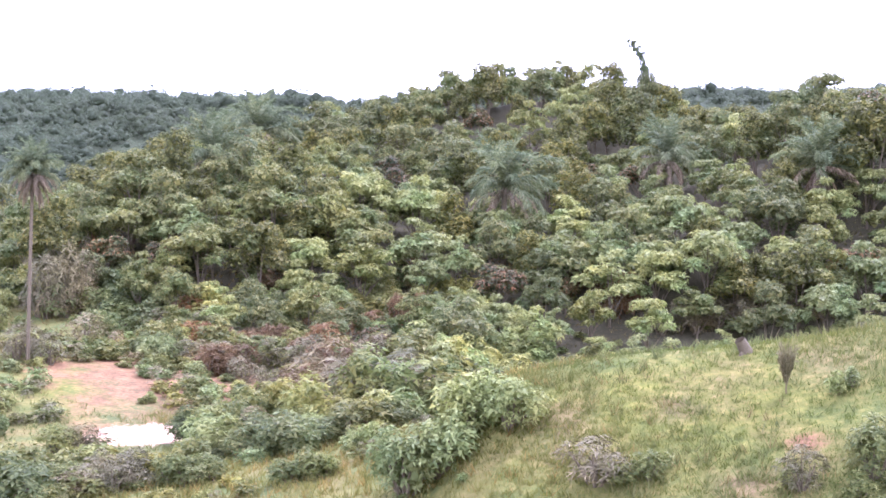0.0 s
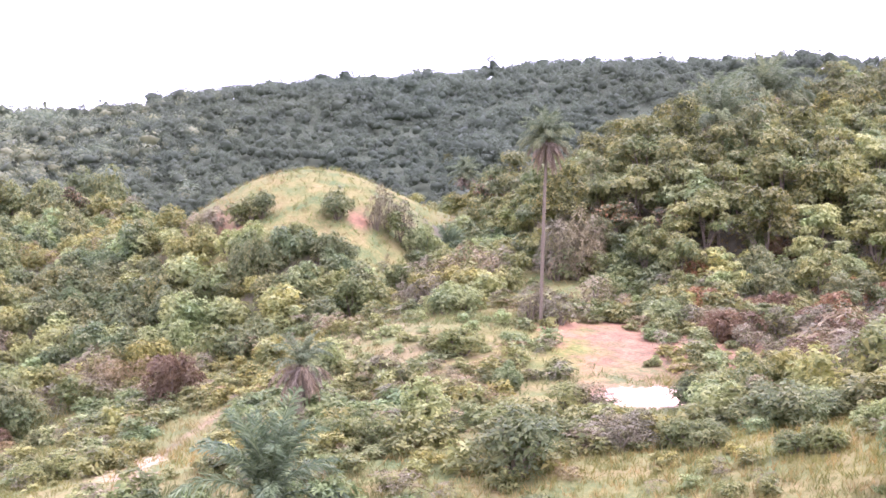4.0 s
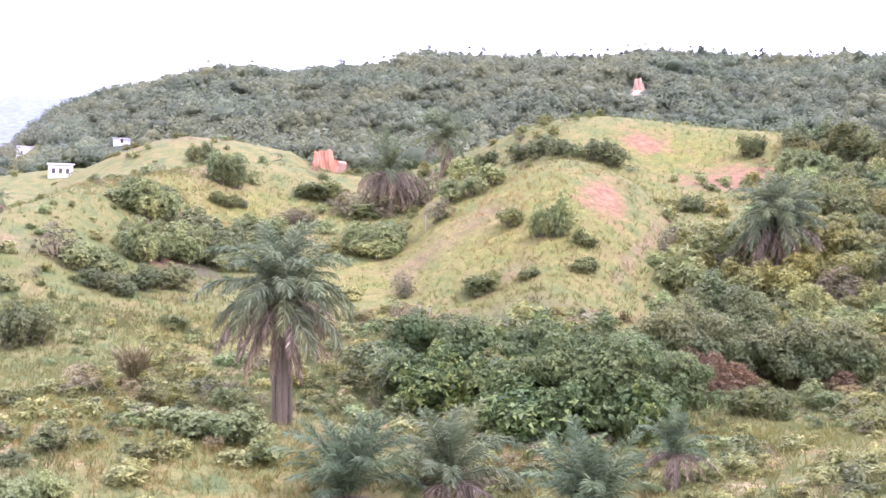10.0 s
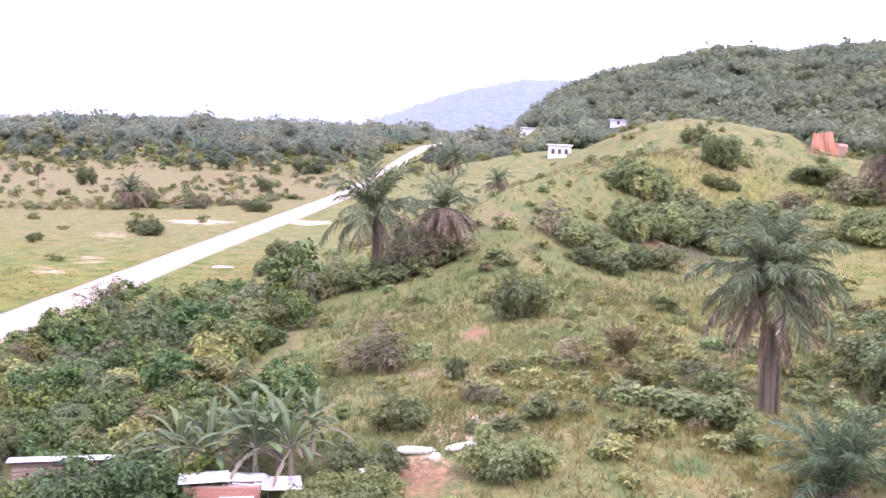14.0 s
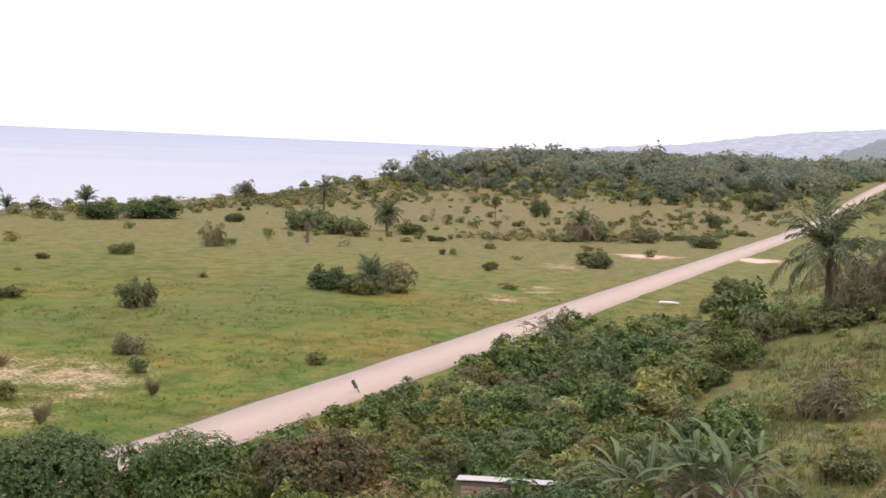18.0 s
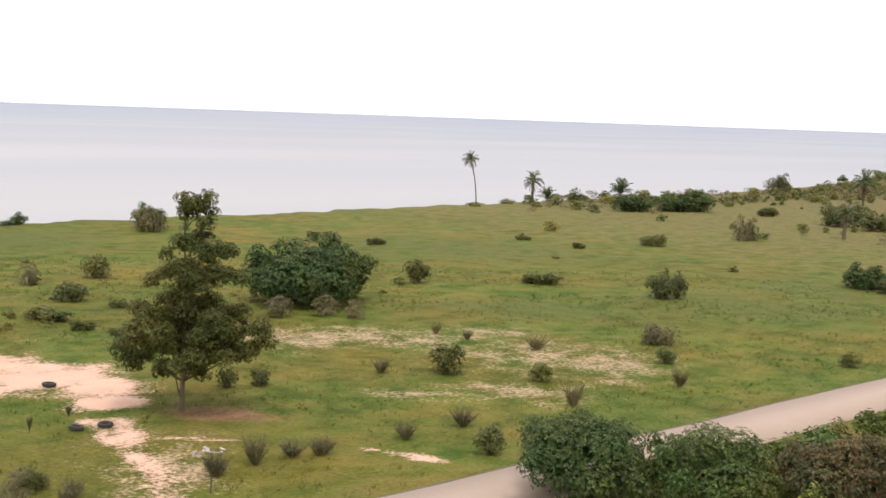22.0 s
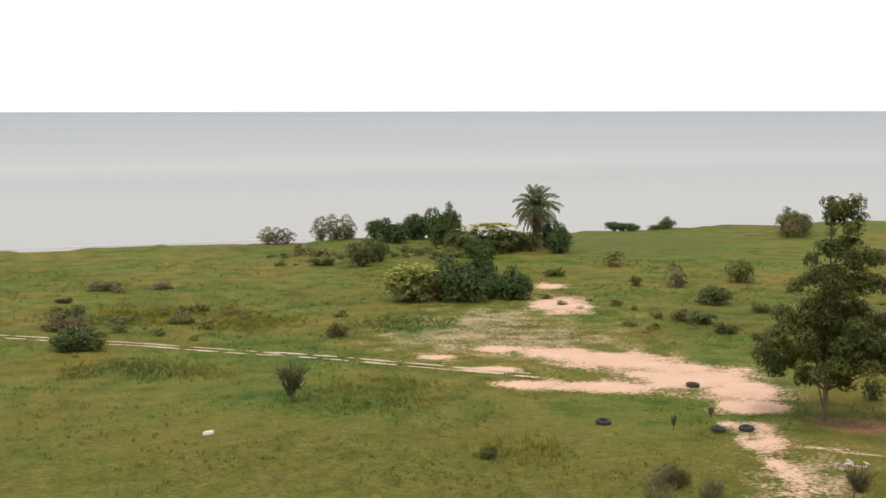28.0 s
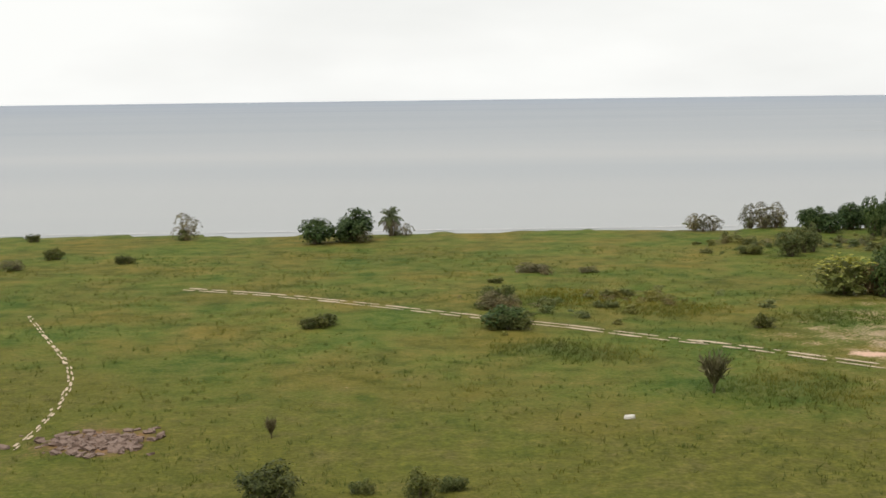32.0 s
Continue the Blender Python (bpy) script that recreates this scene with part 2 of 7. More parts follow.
LAWN = leafy("hill_grass_blades", (0.100, 0.116, 0.022), (0.138, 0.152, 0.030), (0.192, 0.196, 0.048), 0.45, 0.12)
BANANA = leafy("banana_leaves", (0.07, 0.10, 0.042), (0.108, 0.145, 0.06), (0.17, 0.205, 0.092), 0.35)
BLOSSOM = leafy("yellow_blossom", (0.25, 0.24, 0.04), (0.36, 0.33, 0.05), (0.46, 0.40, 0.08), 0.2)
BLADES = leafy("grass_blades", (0.102, 0.122, 0.038), (0.150, 0.164, 0.054), (0.212, 0.206, 0.080), 0.45, 0.15)
MEADOW_BLADES = leafy("meadow_blades", (0.070, 0.088, 0.018), (0.115, 0.128, 0.027), (0.18, 0.172, 0.05), 0.45, 0.15, 0.4, 1.6)
DRY_BLADES = leafy("dry_grass_blades", (0.13, 0.106, 0.044), (0.18, 0.148, 0.064), (0.25, 0.205, 0.096), 0.45, 0.15)
OLIVE_DARK = leafy("shade_tree_leaves", (0.048, 0.058, 0.018), (0.112, 0.116, 0.034), (0.245, 0.225, 0.07), 0.4)
MEADOW_BUSH = leafy("meadow_bush_leaves", (0.058, 0.066, 0.020), (0.108, 0.114, 0.034), (0.185, 0.180, 0.058), 0.3)
MANGO = leafy("young_russet_leaves", (0.035, 0.05, 0.02), (0.085, 0.085, 0.034), (0.24, 0.12, 0.062), 0.25, 0.4, 0.35, 1.5)
ROADSIDE = leafy("glossy_dark_leaves", (0.024, 0.044, 0.014), (0.066, 0.104, 0.032), (0.155, 0.196, 0.066), 0.28, 0.5, 0.34)
THICKET = leafy("thicket_tree_leaves", (0.06, 0.086, 0.026), (0.115, 0.15, 0.048), (0.20, 0.232, 0.085), 0.35)
STALK = plain("banana_stalk", (0.20, 0.20, 0.11), (0.30, 0.25, 0.16), 3.0, 0.7, 0.3, 0.02, 20.0)
PLANK = plain("weathered_planks", (0.30, 0.195, 0.13), (0.46, 0.335, 0.25), 1.3, 0.9, 0.5, 0.02, 9.0, 0.32)
PLANK_DARK = plain("dark_timber", (0.07, 0.055, 0.045), (0.12, 0.095, 0.08), 2.0, 0.9, 0.4, 0.02, 12.0)
WHITE = plain("white_paint", (0.74, 0.73, 0.71), (0.82, 0.81, 0.80), 1.5, 0.6, 0.1, 0.01, 15.0)
SHEET = plain("grey_roof_sheet", (0.36, 0.32, 0.29), (0.50, 0.46, 0.42), 1.2, 0.5, 0.2, 0.01, 10.0)
MORTAR = plain("mortar", (0.38, 0.27, 0.22), (0.46, 0.34, 0.28), 3.0, 0.95, 0.4, 0.01, 30.0)
BRICK = plain("red_brick", (0.40, 0.17, 0.11), (0.50, 0.25, 0.17), 2.0, 0.9, 0.4, 0.01, 30.0)
SLAB = plain("pale_concrete", (0.56, 0.52, 0.46), (0.70, 0.66, 0.60), 1.5, 0.9, 0.5, 0.02, 12.0)
RUBBER = plain("old_rubber", (0.025, 0.024, 0.022), (0.05, 0.047, 0.042), 3.0, 0.8, 0.2, 0.01, 30.0)
PALE_WOOD = plain("bleached_wood", (0.32, 0.27, 0.23), (0.46, 0.40, 0.35), 3.0, 0.9, 0.4, 0.02, 20.0)
RUBBLE = plain("reddish_rubble", (0.16, 0.105, 0.08), (0.30, 0.215, 0.175), 1.0, 0.95, 0.5, 0.03, 10.0)
PALE_EARTH = plain("pale_red_earth", (0.36, 0.20, 0.125), (0.48, 0.31, 0.215), 0.3, 0.95, 0.5, 0.1, 2.0)
RED_EARTH = plain("raw_red_earth", (0.33, 0.125, 0.06), (0.46, 0.23, 0.13), 0.6, 0.95, 0.7, 0.1, 4.0)


# ---- mesh helpers ----
def np_mesh(name, v, f, mat):
    """A mesh from arrays of corners and of faces that all have as many corners."""
    v, f = np.asarray(v, np.float32).reshape(-1, 3), np.asarray(f, np.int32)
    k = f.shape[1]
    me = bpy.data.meshes.new(name)
    me.vertices.add(len(v))
    me.vertices.foreach_set("co", v.ravel())
    me.loops.add(f.size)
    me.loops.foreach_set("vertex_index", f.ravel())
    me.polygons.add(len(f))
    me.polygons.foreach_set("loop_start", np.arange(0, f.size, k, dtype=np.int32))
    me.update(calc_edges=True)
    me.validate()
    me.materials.append(mat)
    return me


def smooth(me):
    me.polygons.foreach_set("use_smooth", np.ones(len(me.polygons), bool))
    return me


def child(name, me, parent, m=None, label=""):
    ob = new(name, me)
    ob.parent = parent
    if m is not None:
        ob.matrix_basis = m
    return tagged(ob, label)


def part(name, bm, mat, parent, label="", m=None):
    me = bpy.data.meshes.new(name)
    bm.to_mesh(me)
    bm.free()
    me.materials.append(mat)
    return child(name, me, parent, m, label)


def sstep(a, b, x):
    t = np.clip((x - a) / (b - a), 0, 1)
    return t * t * (3 - 2 * t)


def bearing(a, r):
    """The place at r metres in the direction a, degrees left of the sea."""
    return -r * math.sin(radians(a)), r * math.cos(radians(a))


# ---- the lie of the land ----
SWELLS_NEAR = (
    (-11, -61, 22, 10.1), (2, -62, 22, 3.2), (15, -60, 22, 1.5), (27, -56, 22, 3.0), (38, -49, 22, 3.2), (47, -40, 22, 2.3),
    (55, -29, 22, -0.6), (60, -17, 22, 1.3), (62, -4, 22, 4.2), (-14, -99, 26, 9.9), (3, -100, 26, 7.2), (21, -98, 26, 0.8),
    (37, -93, 26, 4.1), (53, -85, 26, 8.2), (67, -74, 26, 0.5), (79, -62, 26, -1.8), (88, -47, 26, 5.4), (95, -31, 26, -0.9),
    (99, -14, 26, 4.1), (100, 3, 26, 1.4),
)
SWELLS_MID = (
    (-18, -149, 32, 12.5), (10, -150, 32, 3.1), (39, -145, 32, 15.4), (66, -135, 32, 10.1), (88, -121, 32, 7.1), (108, -104, 32, 4.3),
    (124, -84, 32, 5.1), (137, -61, 32, 4.2), (146, -36, 32, 3.6), (150, -10, 32, 4.7), (-15, -214, 45, 23.1), (30, -213, 45, 34.2),
    (74, -202, 45, 22.9), (123, -176, 45, 5.0), (160, -144, 45, 13.9), (182, -114, 45, 15.1), (199, -81, 45, 4.1), (210, -45, 45, 9.1),
    (215, -8, 45, -1.4),
)
SWELLS_FAR = (
    (-11, -320, 70, 14.8), (88, -308, 70, 11.4), (188, -259, 70, 13.3), (265, -179, 70, 11.3), (308, -88, 70, 16.2), (320, -11, 70, -1.6),
)
KNOLLS = (
    (-10, -88, 15, 1.3), (-34, -172, 30, 17.0), (99, -137, 18, 12.5), (208, -108, 24, 6.9), (186, -36, 25, 7.0), (266, -42, 32, 10.5),
    (118, -10, 16, 4.0), (198, -82, 14, -6.2), (166, -111, 18, -5.0), (75, -130, 16, -6.7), (-12, -112, 14, -9.8), (448, -49, 70, 2.2), (48, -196, 26, -8.0), (22, -204, 22, -7.0), (408, -44, 42, 9.0), (15, -212, 21, 6.5), (-40, -168, 16, 9.0), (61, 17, 8, -1.3), (57, 8, 6, -1.2),
)
# far ridges: bearing, height of the crest against the eye (degrees)
RIDGE = ((-200, 8.1), (-190, 8.3), (-183, 8.55), (-167, 8.1), (-163, 8.35), (-158, 8.2), (-154, 7.9), (-149.5, 7.45), (-145.7, 6.85), (-142, 6.3), (-136, 5.2), (-130, 4.7), (-123.6, 4.35), (-119, 3.95), (-116, 3.9), (-112.2, 3.8), (-109.7, 3.4), (-106, 2.95), (-102.5, 2.85), (-100, 2.2), (-97.6, 1.6), (-96, 0.9), (-94.5, 0.3), (-92.5, 0.0), (-90, 0.05), (-84, -0.35), (-78, -0.55), (-74, -1.15), (-70, -2.15), (-60, -3.95))
# spurs with a clear brow: slope before and behind it, roundness, then bearing, distance and height of the brow against the eye (degrees)
SPURS = (
    (0.62, 0.55, 2.5, (-201, 60, -0.6), (-191.1, 60, -1.25), (-189.6, 60, -1.6), (-187.2, 60, -2.1), (-184.9, 60, -2.5), (-180, 60, -3.0), (-177.5, 60, -3.5), (-175, 60, -4.05), (-173.7, 60, -4.6), (-172.4, 60, -6.2), (-170, 58, -12)),
    (0.55, 0.5, 4.0, (-153, 150, -3), (-150, 150, 0.3), (-148.6, 150, 1.35), (-147.3, 150, 2.2), (-146.1, 150, 2.9), (-144.8, 150, 3.25), (-143.6, 150, 3.3), (-142.3, 150, 3.1), (-141.1, 150, 2.7), (-139.8, 150, 1.95), (-138.3, 150, 1.0), (-136.5, 150, -0.6), (-134, 150, -4)),
    (0.34, 0.3, 5.0, (-124.5, 152, -4), (-122.5, 152, -1.3), (-121.2, 152, -0.5), (-119.9, 152, 0.1), (-118.6, 152, 0.38), (-117.6, 152, 0.35), (-116.1, 152, -0.1), (-114.9, 152, -0.45), (-112.6, 152, -1.3), (-110, 152, -4)),
    (0.30, 0.3, 6.0, (-113, 200, -4), (-110.4, 200, -1.1), (-109, 195, -0.78), (-107.8, 190, -0.7), (-105.2, 185, -0.42), (-103.2, 180, -0.32), (-101.5, 170, -0.55), (-98.7, 155, -1.2), (-96.7, 143, -1.55), (-95.7, 136, -2.05), (-94, 130, -2.65), (-92.8, 126, -3.4), (-91.1, 122, -4.75), (-89, 118, -6.5), (-86, 116, -9)),
    (0.25, 0.2, 6.0, (-112, 300, -3), (-106, 300, 0.3), (-103.5, 300, 0.75), (-101.4, 300, 0.85), (-100.1, 300, 0.55), (-98.9, 300, 0.05), (-97.7, 300, -0.55), (-96.7, 300, -1.05), (-95, 300, -2.2), (-92, 300, -5)),
)


def rough_noise(x, y, s):
    """Soft unevenness without a repeat in sight, about -1 to 1."""
    return (np.sin(x / s + 1.3 * np.sin(y / s * 0.7 + 0.5)) + np.sin(y / s * 1.2 + 1.7 * np.sin(x / s * 0.6 + 2.0)) + np.sin((x + y) / s * 0.55 + 4.0)) / 3


def ground_z(x, y):
    x, y = np.asarray(x, float), np.asarray(y, float)
    r, a = np.hypot(x, y), np.degrees(np.arctan2(-x, y))
    a = np.where(a > 100, a - 360, a)
    z = np.zeros_like(x)
    for group in (SWELLS_NEAR, SWELLS_MID, SWELLS_FAR, KNOLLS):
        for cx, cy, s, h in group:
            z = z + h * np.exp(-((x - cx) ** 2 + (y - cy) ** 2) / s ** 2)
    z = z - 6.5 * sstep(66, 78, r) * sstep(128, 100, r) * sstep(-170, -177, a)
    z = z - 4.0 * np.exp(-((x - 266) ** 2 + (y + 42) ** 2) / 1600)
    for before, behind, w, *brow in SPURS:
        br, bd, be = np.array(brow).T
        far = np.interp(a, br, bd)
        top = 20 + far * np.tan(np.radians(np.interp(a, br, be, -30, -30)))
        d = r - far
        spur = top - np.where(d < 0, before, behind) * (np.sqrt(d * d + w * w) - w)
        z = z + 1.2 * np.logaddexp(0, (spur - z) / 1.2)
    inland = sstep(0, 22, 37.0 - 0.073 * x - y)
    z = z * inland + 0.35 * rough_noise(x, y, 9.0) * inland * sstep(20, 60, r)
    crest = 20 + 820 * np.tan(np.radians(np.interp(a, [k[0] for k in RIDGE], [k[1] for k in RIDGE])))
    rise = sstep(330, 830, r) ** 1.15
    behind = sstep(0, 42, 15 - 0.073 * x - y)
    z = z + np.maximum(crest - 4, 0) * rise * (1 - 0.3 * sstep(900, 1600, r)) * behind + rise * 7 * rough_noise(x, y, 55.0) * sstep(2, 60, crest) * behind
    z = z + 9 * sstep(330, 700, x) * sstep(-1500, -60, y)
    z = z + 0.12 * rough_noise(x, y, 13.0) * (1 - inland)
    # the eroded edge above the beach
    edge = 190 + 2.2 * rough_noise(x, 3 * x, 11.0) + 1.2 * rough_noise(x, 2 * x, 3.7) + 22 * sstep(250, 700, x) + 40 * sstep(600, 1100, x)
    z = z - (13.5 + 12 * sstep(330, 700, x) + 18 * sstep(150, 800, y)) * sstep(0, 5.5, y - edge)
    return z


COLS = np.concatenate([np.linspace(-200, 24, 561), np.linspace(24, 160, 35)[1:-1]])
RADII = np.concatenate([[0.02, 4, 12, 20, 27], 34 * 1.012 ** np.arange(0, 26), 46.4 * 1.0085 ** np.arange(0, 140), 152 * 1.0165 ** np.arange(0, 145), [1750, 1950, 2300, 3000, 4000, 4800]])
aa, rr = np.meshgrid(np.radians(COLS), RADII)
gx, gy = -rr * np.sin(aa), rr * np.cos(aa)
gz = ground_z(gx, gy)
nr, nc = gx.shape
i, j = np.meshgrid(np.arange(nr - 1), np.arange(nc), indexing="ij")
k = (j + 1) % nc
quads = np.stack([i * nc + j, (i + 1) * nc + j, (i + 1) * nc + k, i * nc + k], -1).reshape(-1, 4)
quads = quads[:, ::-1]
q = np.arange(nc // 2 - 1)
quads = np.concatenate([quads, np.stack([q, q + 1, nc - 2 - q, nc - 1 - q], -1)])
land = smooth(np_mesh("ground", np.stack([gx, gy, gz], -1), quads, GROUND))
ground = tagged(new("ground", land), "rolling grass and scrub land with bare sand and red earth", "ground", kind="structure")


def patch_sum(spots, soft=1.0):
    """How deep a place lies inside the nearest of these uneven ovals: x, y, half length, half width, turn."""
    best = np.full(gx.shape, -1.0)
    for cx, cy, a, b, turn in spots:
        c, s = math.cos(radians(turn)), math.sin(radians(turn))
        u, v = (gx - cx) * c + (gy - cy) * s, (gy - cy) * c - (gx - cx) * s
        best = np.maximum(best, (1 - np.sqrt((u / a) ** 2 + (v / b) ** 2)) * soft)
    return best


def trail_sum(lines):
    best = np.full(gx.shape, -1.0)
    for wide, *pts in lines:
        for (x0, y0), (x1, y1) in zip(pts, pts[1:]):
            dx, dy = x1 - x0, y1 - y0
            t = np.clip(((gx - x0) * dx + (gy - y0) * dy) / (dx * dx + dy * dy), 0, 1)
            d = np.hypot(gx - x0 - t * dx, gy - y0 - t * dy)
            best = np.maximum(best, 1 - d / wide)
    return best


def lay(name, values):
    a = land.attributes.new(name, "FLOAT", "POINT")
    a.data.foreach_set("value", np.clip(values, -1, 1.5).astype(np.float32).ravel())


# bare and differently grown ground: x, y, half length, half width, turn
SAND = (
    (28.4, -75.3, 4.4, 3.8, -159),
    (58.9, 131.5, 2.3, 3.2, -24), (46.0, 90.0, 6.6, 5.2, -27), (48.4, 82.6, 6.6, 6.8, -30), (49.6, 77.2, 4.2, 4.6, -33), (40.4, 81.7, 7.0, 2.5, -26), (35.9, 84.0, 3.6, 1.7, -24), (54.2, 118.2, 4.0, 7.8, -25), (42.8, 95.0, 4.4, 2.8, -25), (35.3, 89.7, 2.8, 1.5, -21), (33.4, 95.9, 2.6, 1.2, -19), (39.0, 97.8, 3.2, 1.8, -22), (47.3, 72.8, 3.2, 3.0, -33),
    (243.6, 41.5, 6.8, 5.4, -80), (251.2, 21.4, 5.6, 7.5, -85), (583.6, -353.8, 3.6, 16.3, -121),
)
THIN = (
    (160.0, 45.6, 2.6, 5.0, -74), (172.0, 43.6, 2.4, 7.0, -76), (240.4, 41.0, 6.5, 4.5, -80), (210.0, 50.0, 5.0, 6.0, -77),
    (80.3, 82.7, 7.0, 3.6, -44), (90.5, 75.2, 5.5, 3.2, -50), (85.4, 58.8, 3.4, 3.0, -55), (39.0, 105.0, 6.5, 7.0, -21), (45.5, 113.0, 6.0, 5.0, -22), (66.0, 62.0, 4.0, 2.0, -47),
    (61.3, -3.7, 2.0, 2.2, -93), (50.2, -52.5, 1.9, 4.8, -136), (45.5, -45.0, 2.0, 2.6, -135), (48.9, -38.2, 3.0, 1.4, -128), (59.2, -3.4, 2.9, 1.9, -93), (57.2, -1.5, 1.5, 1.4, -91), (66.4, -6.9, 1.5, 1.7, -96), (86.1, 59.3, 5.1, 7.3, -55),
    (72.0, 58.2, 5.3, 3.9, -51), (87.4, 59.6, 5.1, 7.4, -56), (85.3, 65.7, 9.5, 7.7, -52), (41.6, 101.8, 11.7, 11.2, -22), (44.0, 111.8, 8.0, 10.0, -21), (40.9, 57.9, 3.4, 6.9, -35), (80.3, 79.3, 11.0, 5.4, -45), (76.4, 83.0, 8.0, 5.0, -43),
    (60.9, -3.6, 1.9, 1.7, -93), (74.0, 83.7, 7.4, 5.6, -41),
)
RED = (
    (51.4, 65.4, 3.4, 2.6, -38), (50.2, 67.4, 2.2, 1.6, -37),
    (55.0, -1.0, 2.2, 2.6, -91),
    (36.8, -91.7, 5.0, 14.7, -158), (30.7, -87.5, 3.9, 3.7, -161), (120.2, -69.3, 3.4, 7.0, -120), (155.5, -109.9, 7.1, 12.9, -125), (179.3, -110.1, 4.4, 4.6, -122), (92.0, -106.7, 2.8, 4.5, -139), (77.0, -113.6, 1.6, 3.0, -146),
    (-7.1, -51.1, 1.0, 0.6, 172), (157.6, -112.2, 9.0, 8.5, -125), (176.7, -109.9, 4.6, 2.9, -122), (87.9, -4.2, 1.2, 2.5, -93), (55.8, -0.4, 1.5, 2.3, -90), (88.0, -105.7, 2.4, 1.7, -140),
    (32.0, -75.2, 2.2, 3.9, -157), (32.0, -90.5, 7.8, 9.4, -161), (-20.1, 73.6, 3.8, 3.3, 15), (41.6, -89.4, 2.6, 6.3, -155), (38.0, -89.9, 2.6, 5.3, -157), (131.5, -24.1, 3.0, 10.1, -100),
)
DRY = (
    (-3.0, -55.0, 15.0, 7.5, -180),
    (116.6, -57.5, 15.5, 20.7, -116), (172.5, -114.9, 20.1, 14.0, -124), (155.7, -38.3, 18.4, 15.3, -104), (201.3, -24.9, 19.7, 24.0, -97), (130.4, -52.6, 10.0, 19.2, -112), (150.7, -92.0, 13.3, 24.0, -121), (0.0, -66.9, 8.3, 13.1, -180), (121.0, -46.1, 9.1, 14.9, -111),
    (392.6, 100.4, 53.7, 36.3, -76), (43.8, -77.7, 8.7, 9.2, -151), (88.1, 1.2, 7.8, 12.7, -89), (31.4, 67.9, 7.3, 3.9, -25), (91.9, -18.9, 6.2, 15.8, -102), (40.1, -87.2, 5.1, 19.5, -155), (32.3, 66.6, 6.5, 7.2, -26),
)
LUSH = (
    (12.0, 97.6, 4.6, 4.2, -7), (24.0, 84.6, 6.4, 5.8, -16), (28.6, 67.3, 3.0, 3.7, -23), (34.8, 112.9, 5.8, 4.7, -17), (8.4, 100.3, 5.0, 4.0, -5),
    (105.6, -3.9, 5.1, 9.6, -92), (105.8, 4.9, 5.1, 8.0, -87), (112.7, -7.8, 5.2, 8.5, -94), (76.5, -5.0, 4.4, 7.4, -94), (61.7, -63.1, 8.8, 19.9, -136),
    (20.7, 86.0, 6.3, 4.6, -14), (-6.0, 73.9, 6.6, 5.2, 5), (91.9, 169.1, 25.5, 30.6, -29), (143.8, 128.5, 34.1, 32.0, -48), (103.7, 82.9, 20.5, 11.6, -51), (126.1, 68.5, 25.4, 18.0, -62), (147.7, 71.4, 18.1, 23.1, -64), (49.3, -61.6, 7.0, 14.9, -141),
    (117.8, -17.5, 13.1, 20.7, -98), (126.0, 11.7, 6.7, 24.0, -85), (-5.7, -54.1, 3.6, 3.0, 174), (25.2, 61.5, 5.9, 3.1, -22),
)
LITTER = (
    (32.8, -90.3, 7.2, 10.1, -160), (24.4, -100.9, 13.7, 12.2, -166), (21.0, -105.0, 18.9, 13.6, -169), (93.7, -78.4, 17.8, 19.3, -130), (87.6, -43.5, 9.5, 18.1, -116), (111.4, -109.8, 17.3, 24.0, -135), (71.6, -97.5, 8.5, 11.1, -144), (154.6, -128.7, 8.9, 24.0, -130),
    (71.0, -131.8, 10.6, 24.0, -152), (131.0, -26.8, 6.5, 17.6, -102), (109.6, 19.5, 7.9, 23.6, -80), (106.9, 20.2, 12.5, 24.0, -79), (106.5, 22.7, 11.5, 24.0, -78), (23.9, -75.9, 7.7, 7.8, -162),
)
TRAILS = (
    (1.3, (45.1, 68.4), (41.0, 59.7), (38.8, 53.8), (35.5, 48.9)),
    (0.9, (43.4, 69.1), (41.1, 61.0), (39.1, 55.5), (34.6, 49.3)),
    (0.55, (44.4, 63.5), (47.8, 59.4)),
    (0.5, (52.3, 53.4), (54.1, 48.9)),
    (0.55, (52.6, 51.4), (53.9, 48.3)),
)
TRACK_LINE = ((-26.7, 134.5), (-17.0, 129.6), (-9.7, 124.7), (3.8, 114.9), (11.1, 109.9), (21.5, 101.0), (20.8, 102.0), (25.4, 98.0), (29.1, 94.4), (34.7, 89.2), (38.0, 86.2))
FOOT_LINE = ((-38.5, 119.0), (-32.9, 106.4), (-29.0, 97.8), (-26.8, 91.5), (-25.9, 87.9), (-25.1, 82.9), (-24.6, 75.8), (-24.7, 72.1))
FLOWER_A, FLOWER_B = (40.8, 126.3, 6.2, 3.9, 531), (65.2, 165.3, 9.5, 4.1, 532)
TAN = ((46, -70, 15, 16, -147), (38, -62, 11, 9, -148), (58, -84, 10, 10, -145), (122.6, -48.2, 6.4, 6.5, -111), (123.5, -56.8, 5.5, 7.0, -115), (107.3, -52.4, 4.2, 3.6, -116), (2.3, -53.9, 2.4, 2.9, -178), (-8.8, -55.9, 3.0, 2.4, -189), (-2.1, -54.2, 1.8, 1.4, -182), (-4.7, -49.5, 2.0, 1.4, -185),
       (45.8, -39.9, 3.6, 1.4, -131), (166, -36, 9, 12, -103), (292, -60, 20, 12, -101), (118, -8, 6, 5, -94), (96, 2, 6, 4, -89), (74, -1, 5, 3, -91), (91.2, -107.4, 4.1, 6.6, -140), (140, -40, 7, 6, -106), (30.5, -80, 8, 6, -159), (48, -78, 6, 5, -149))
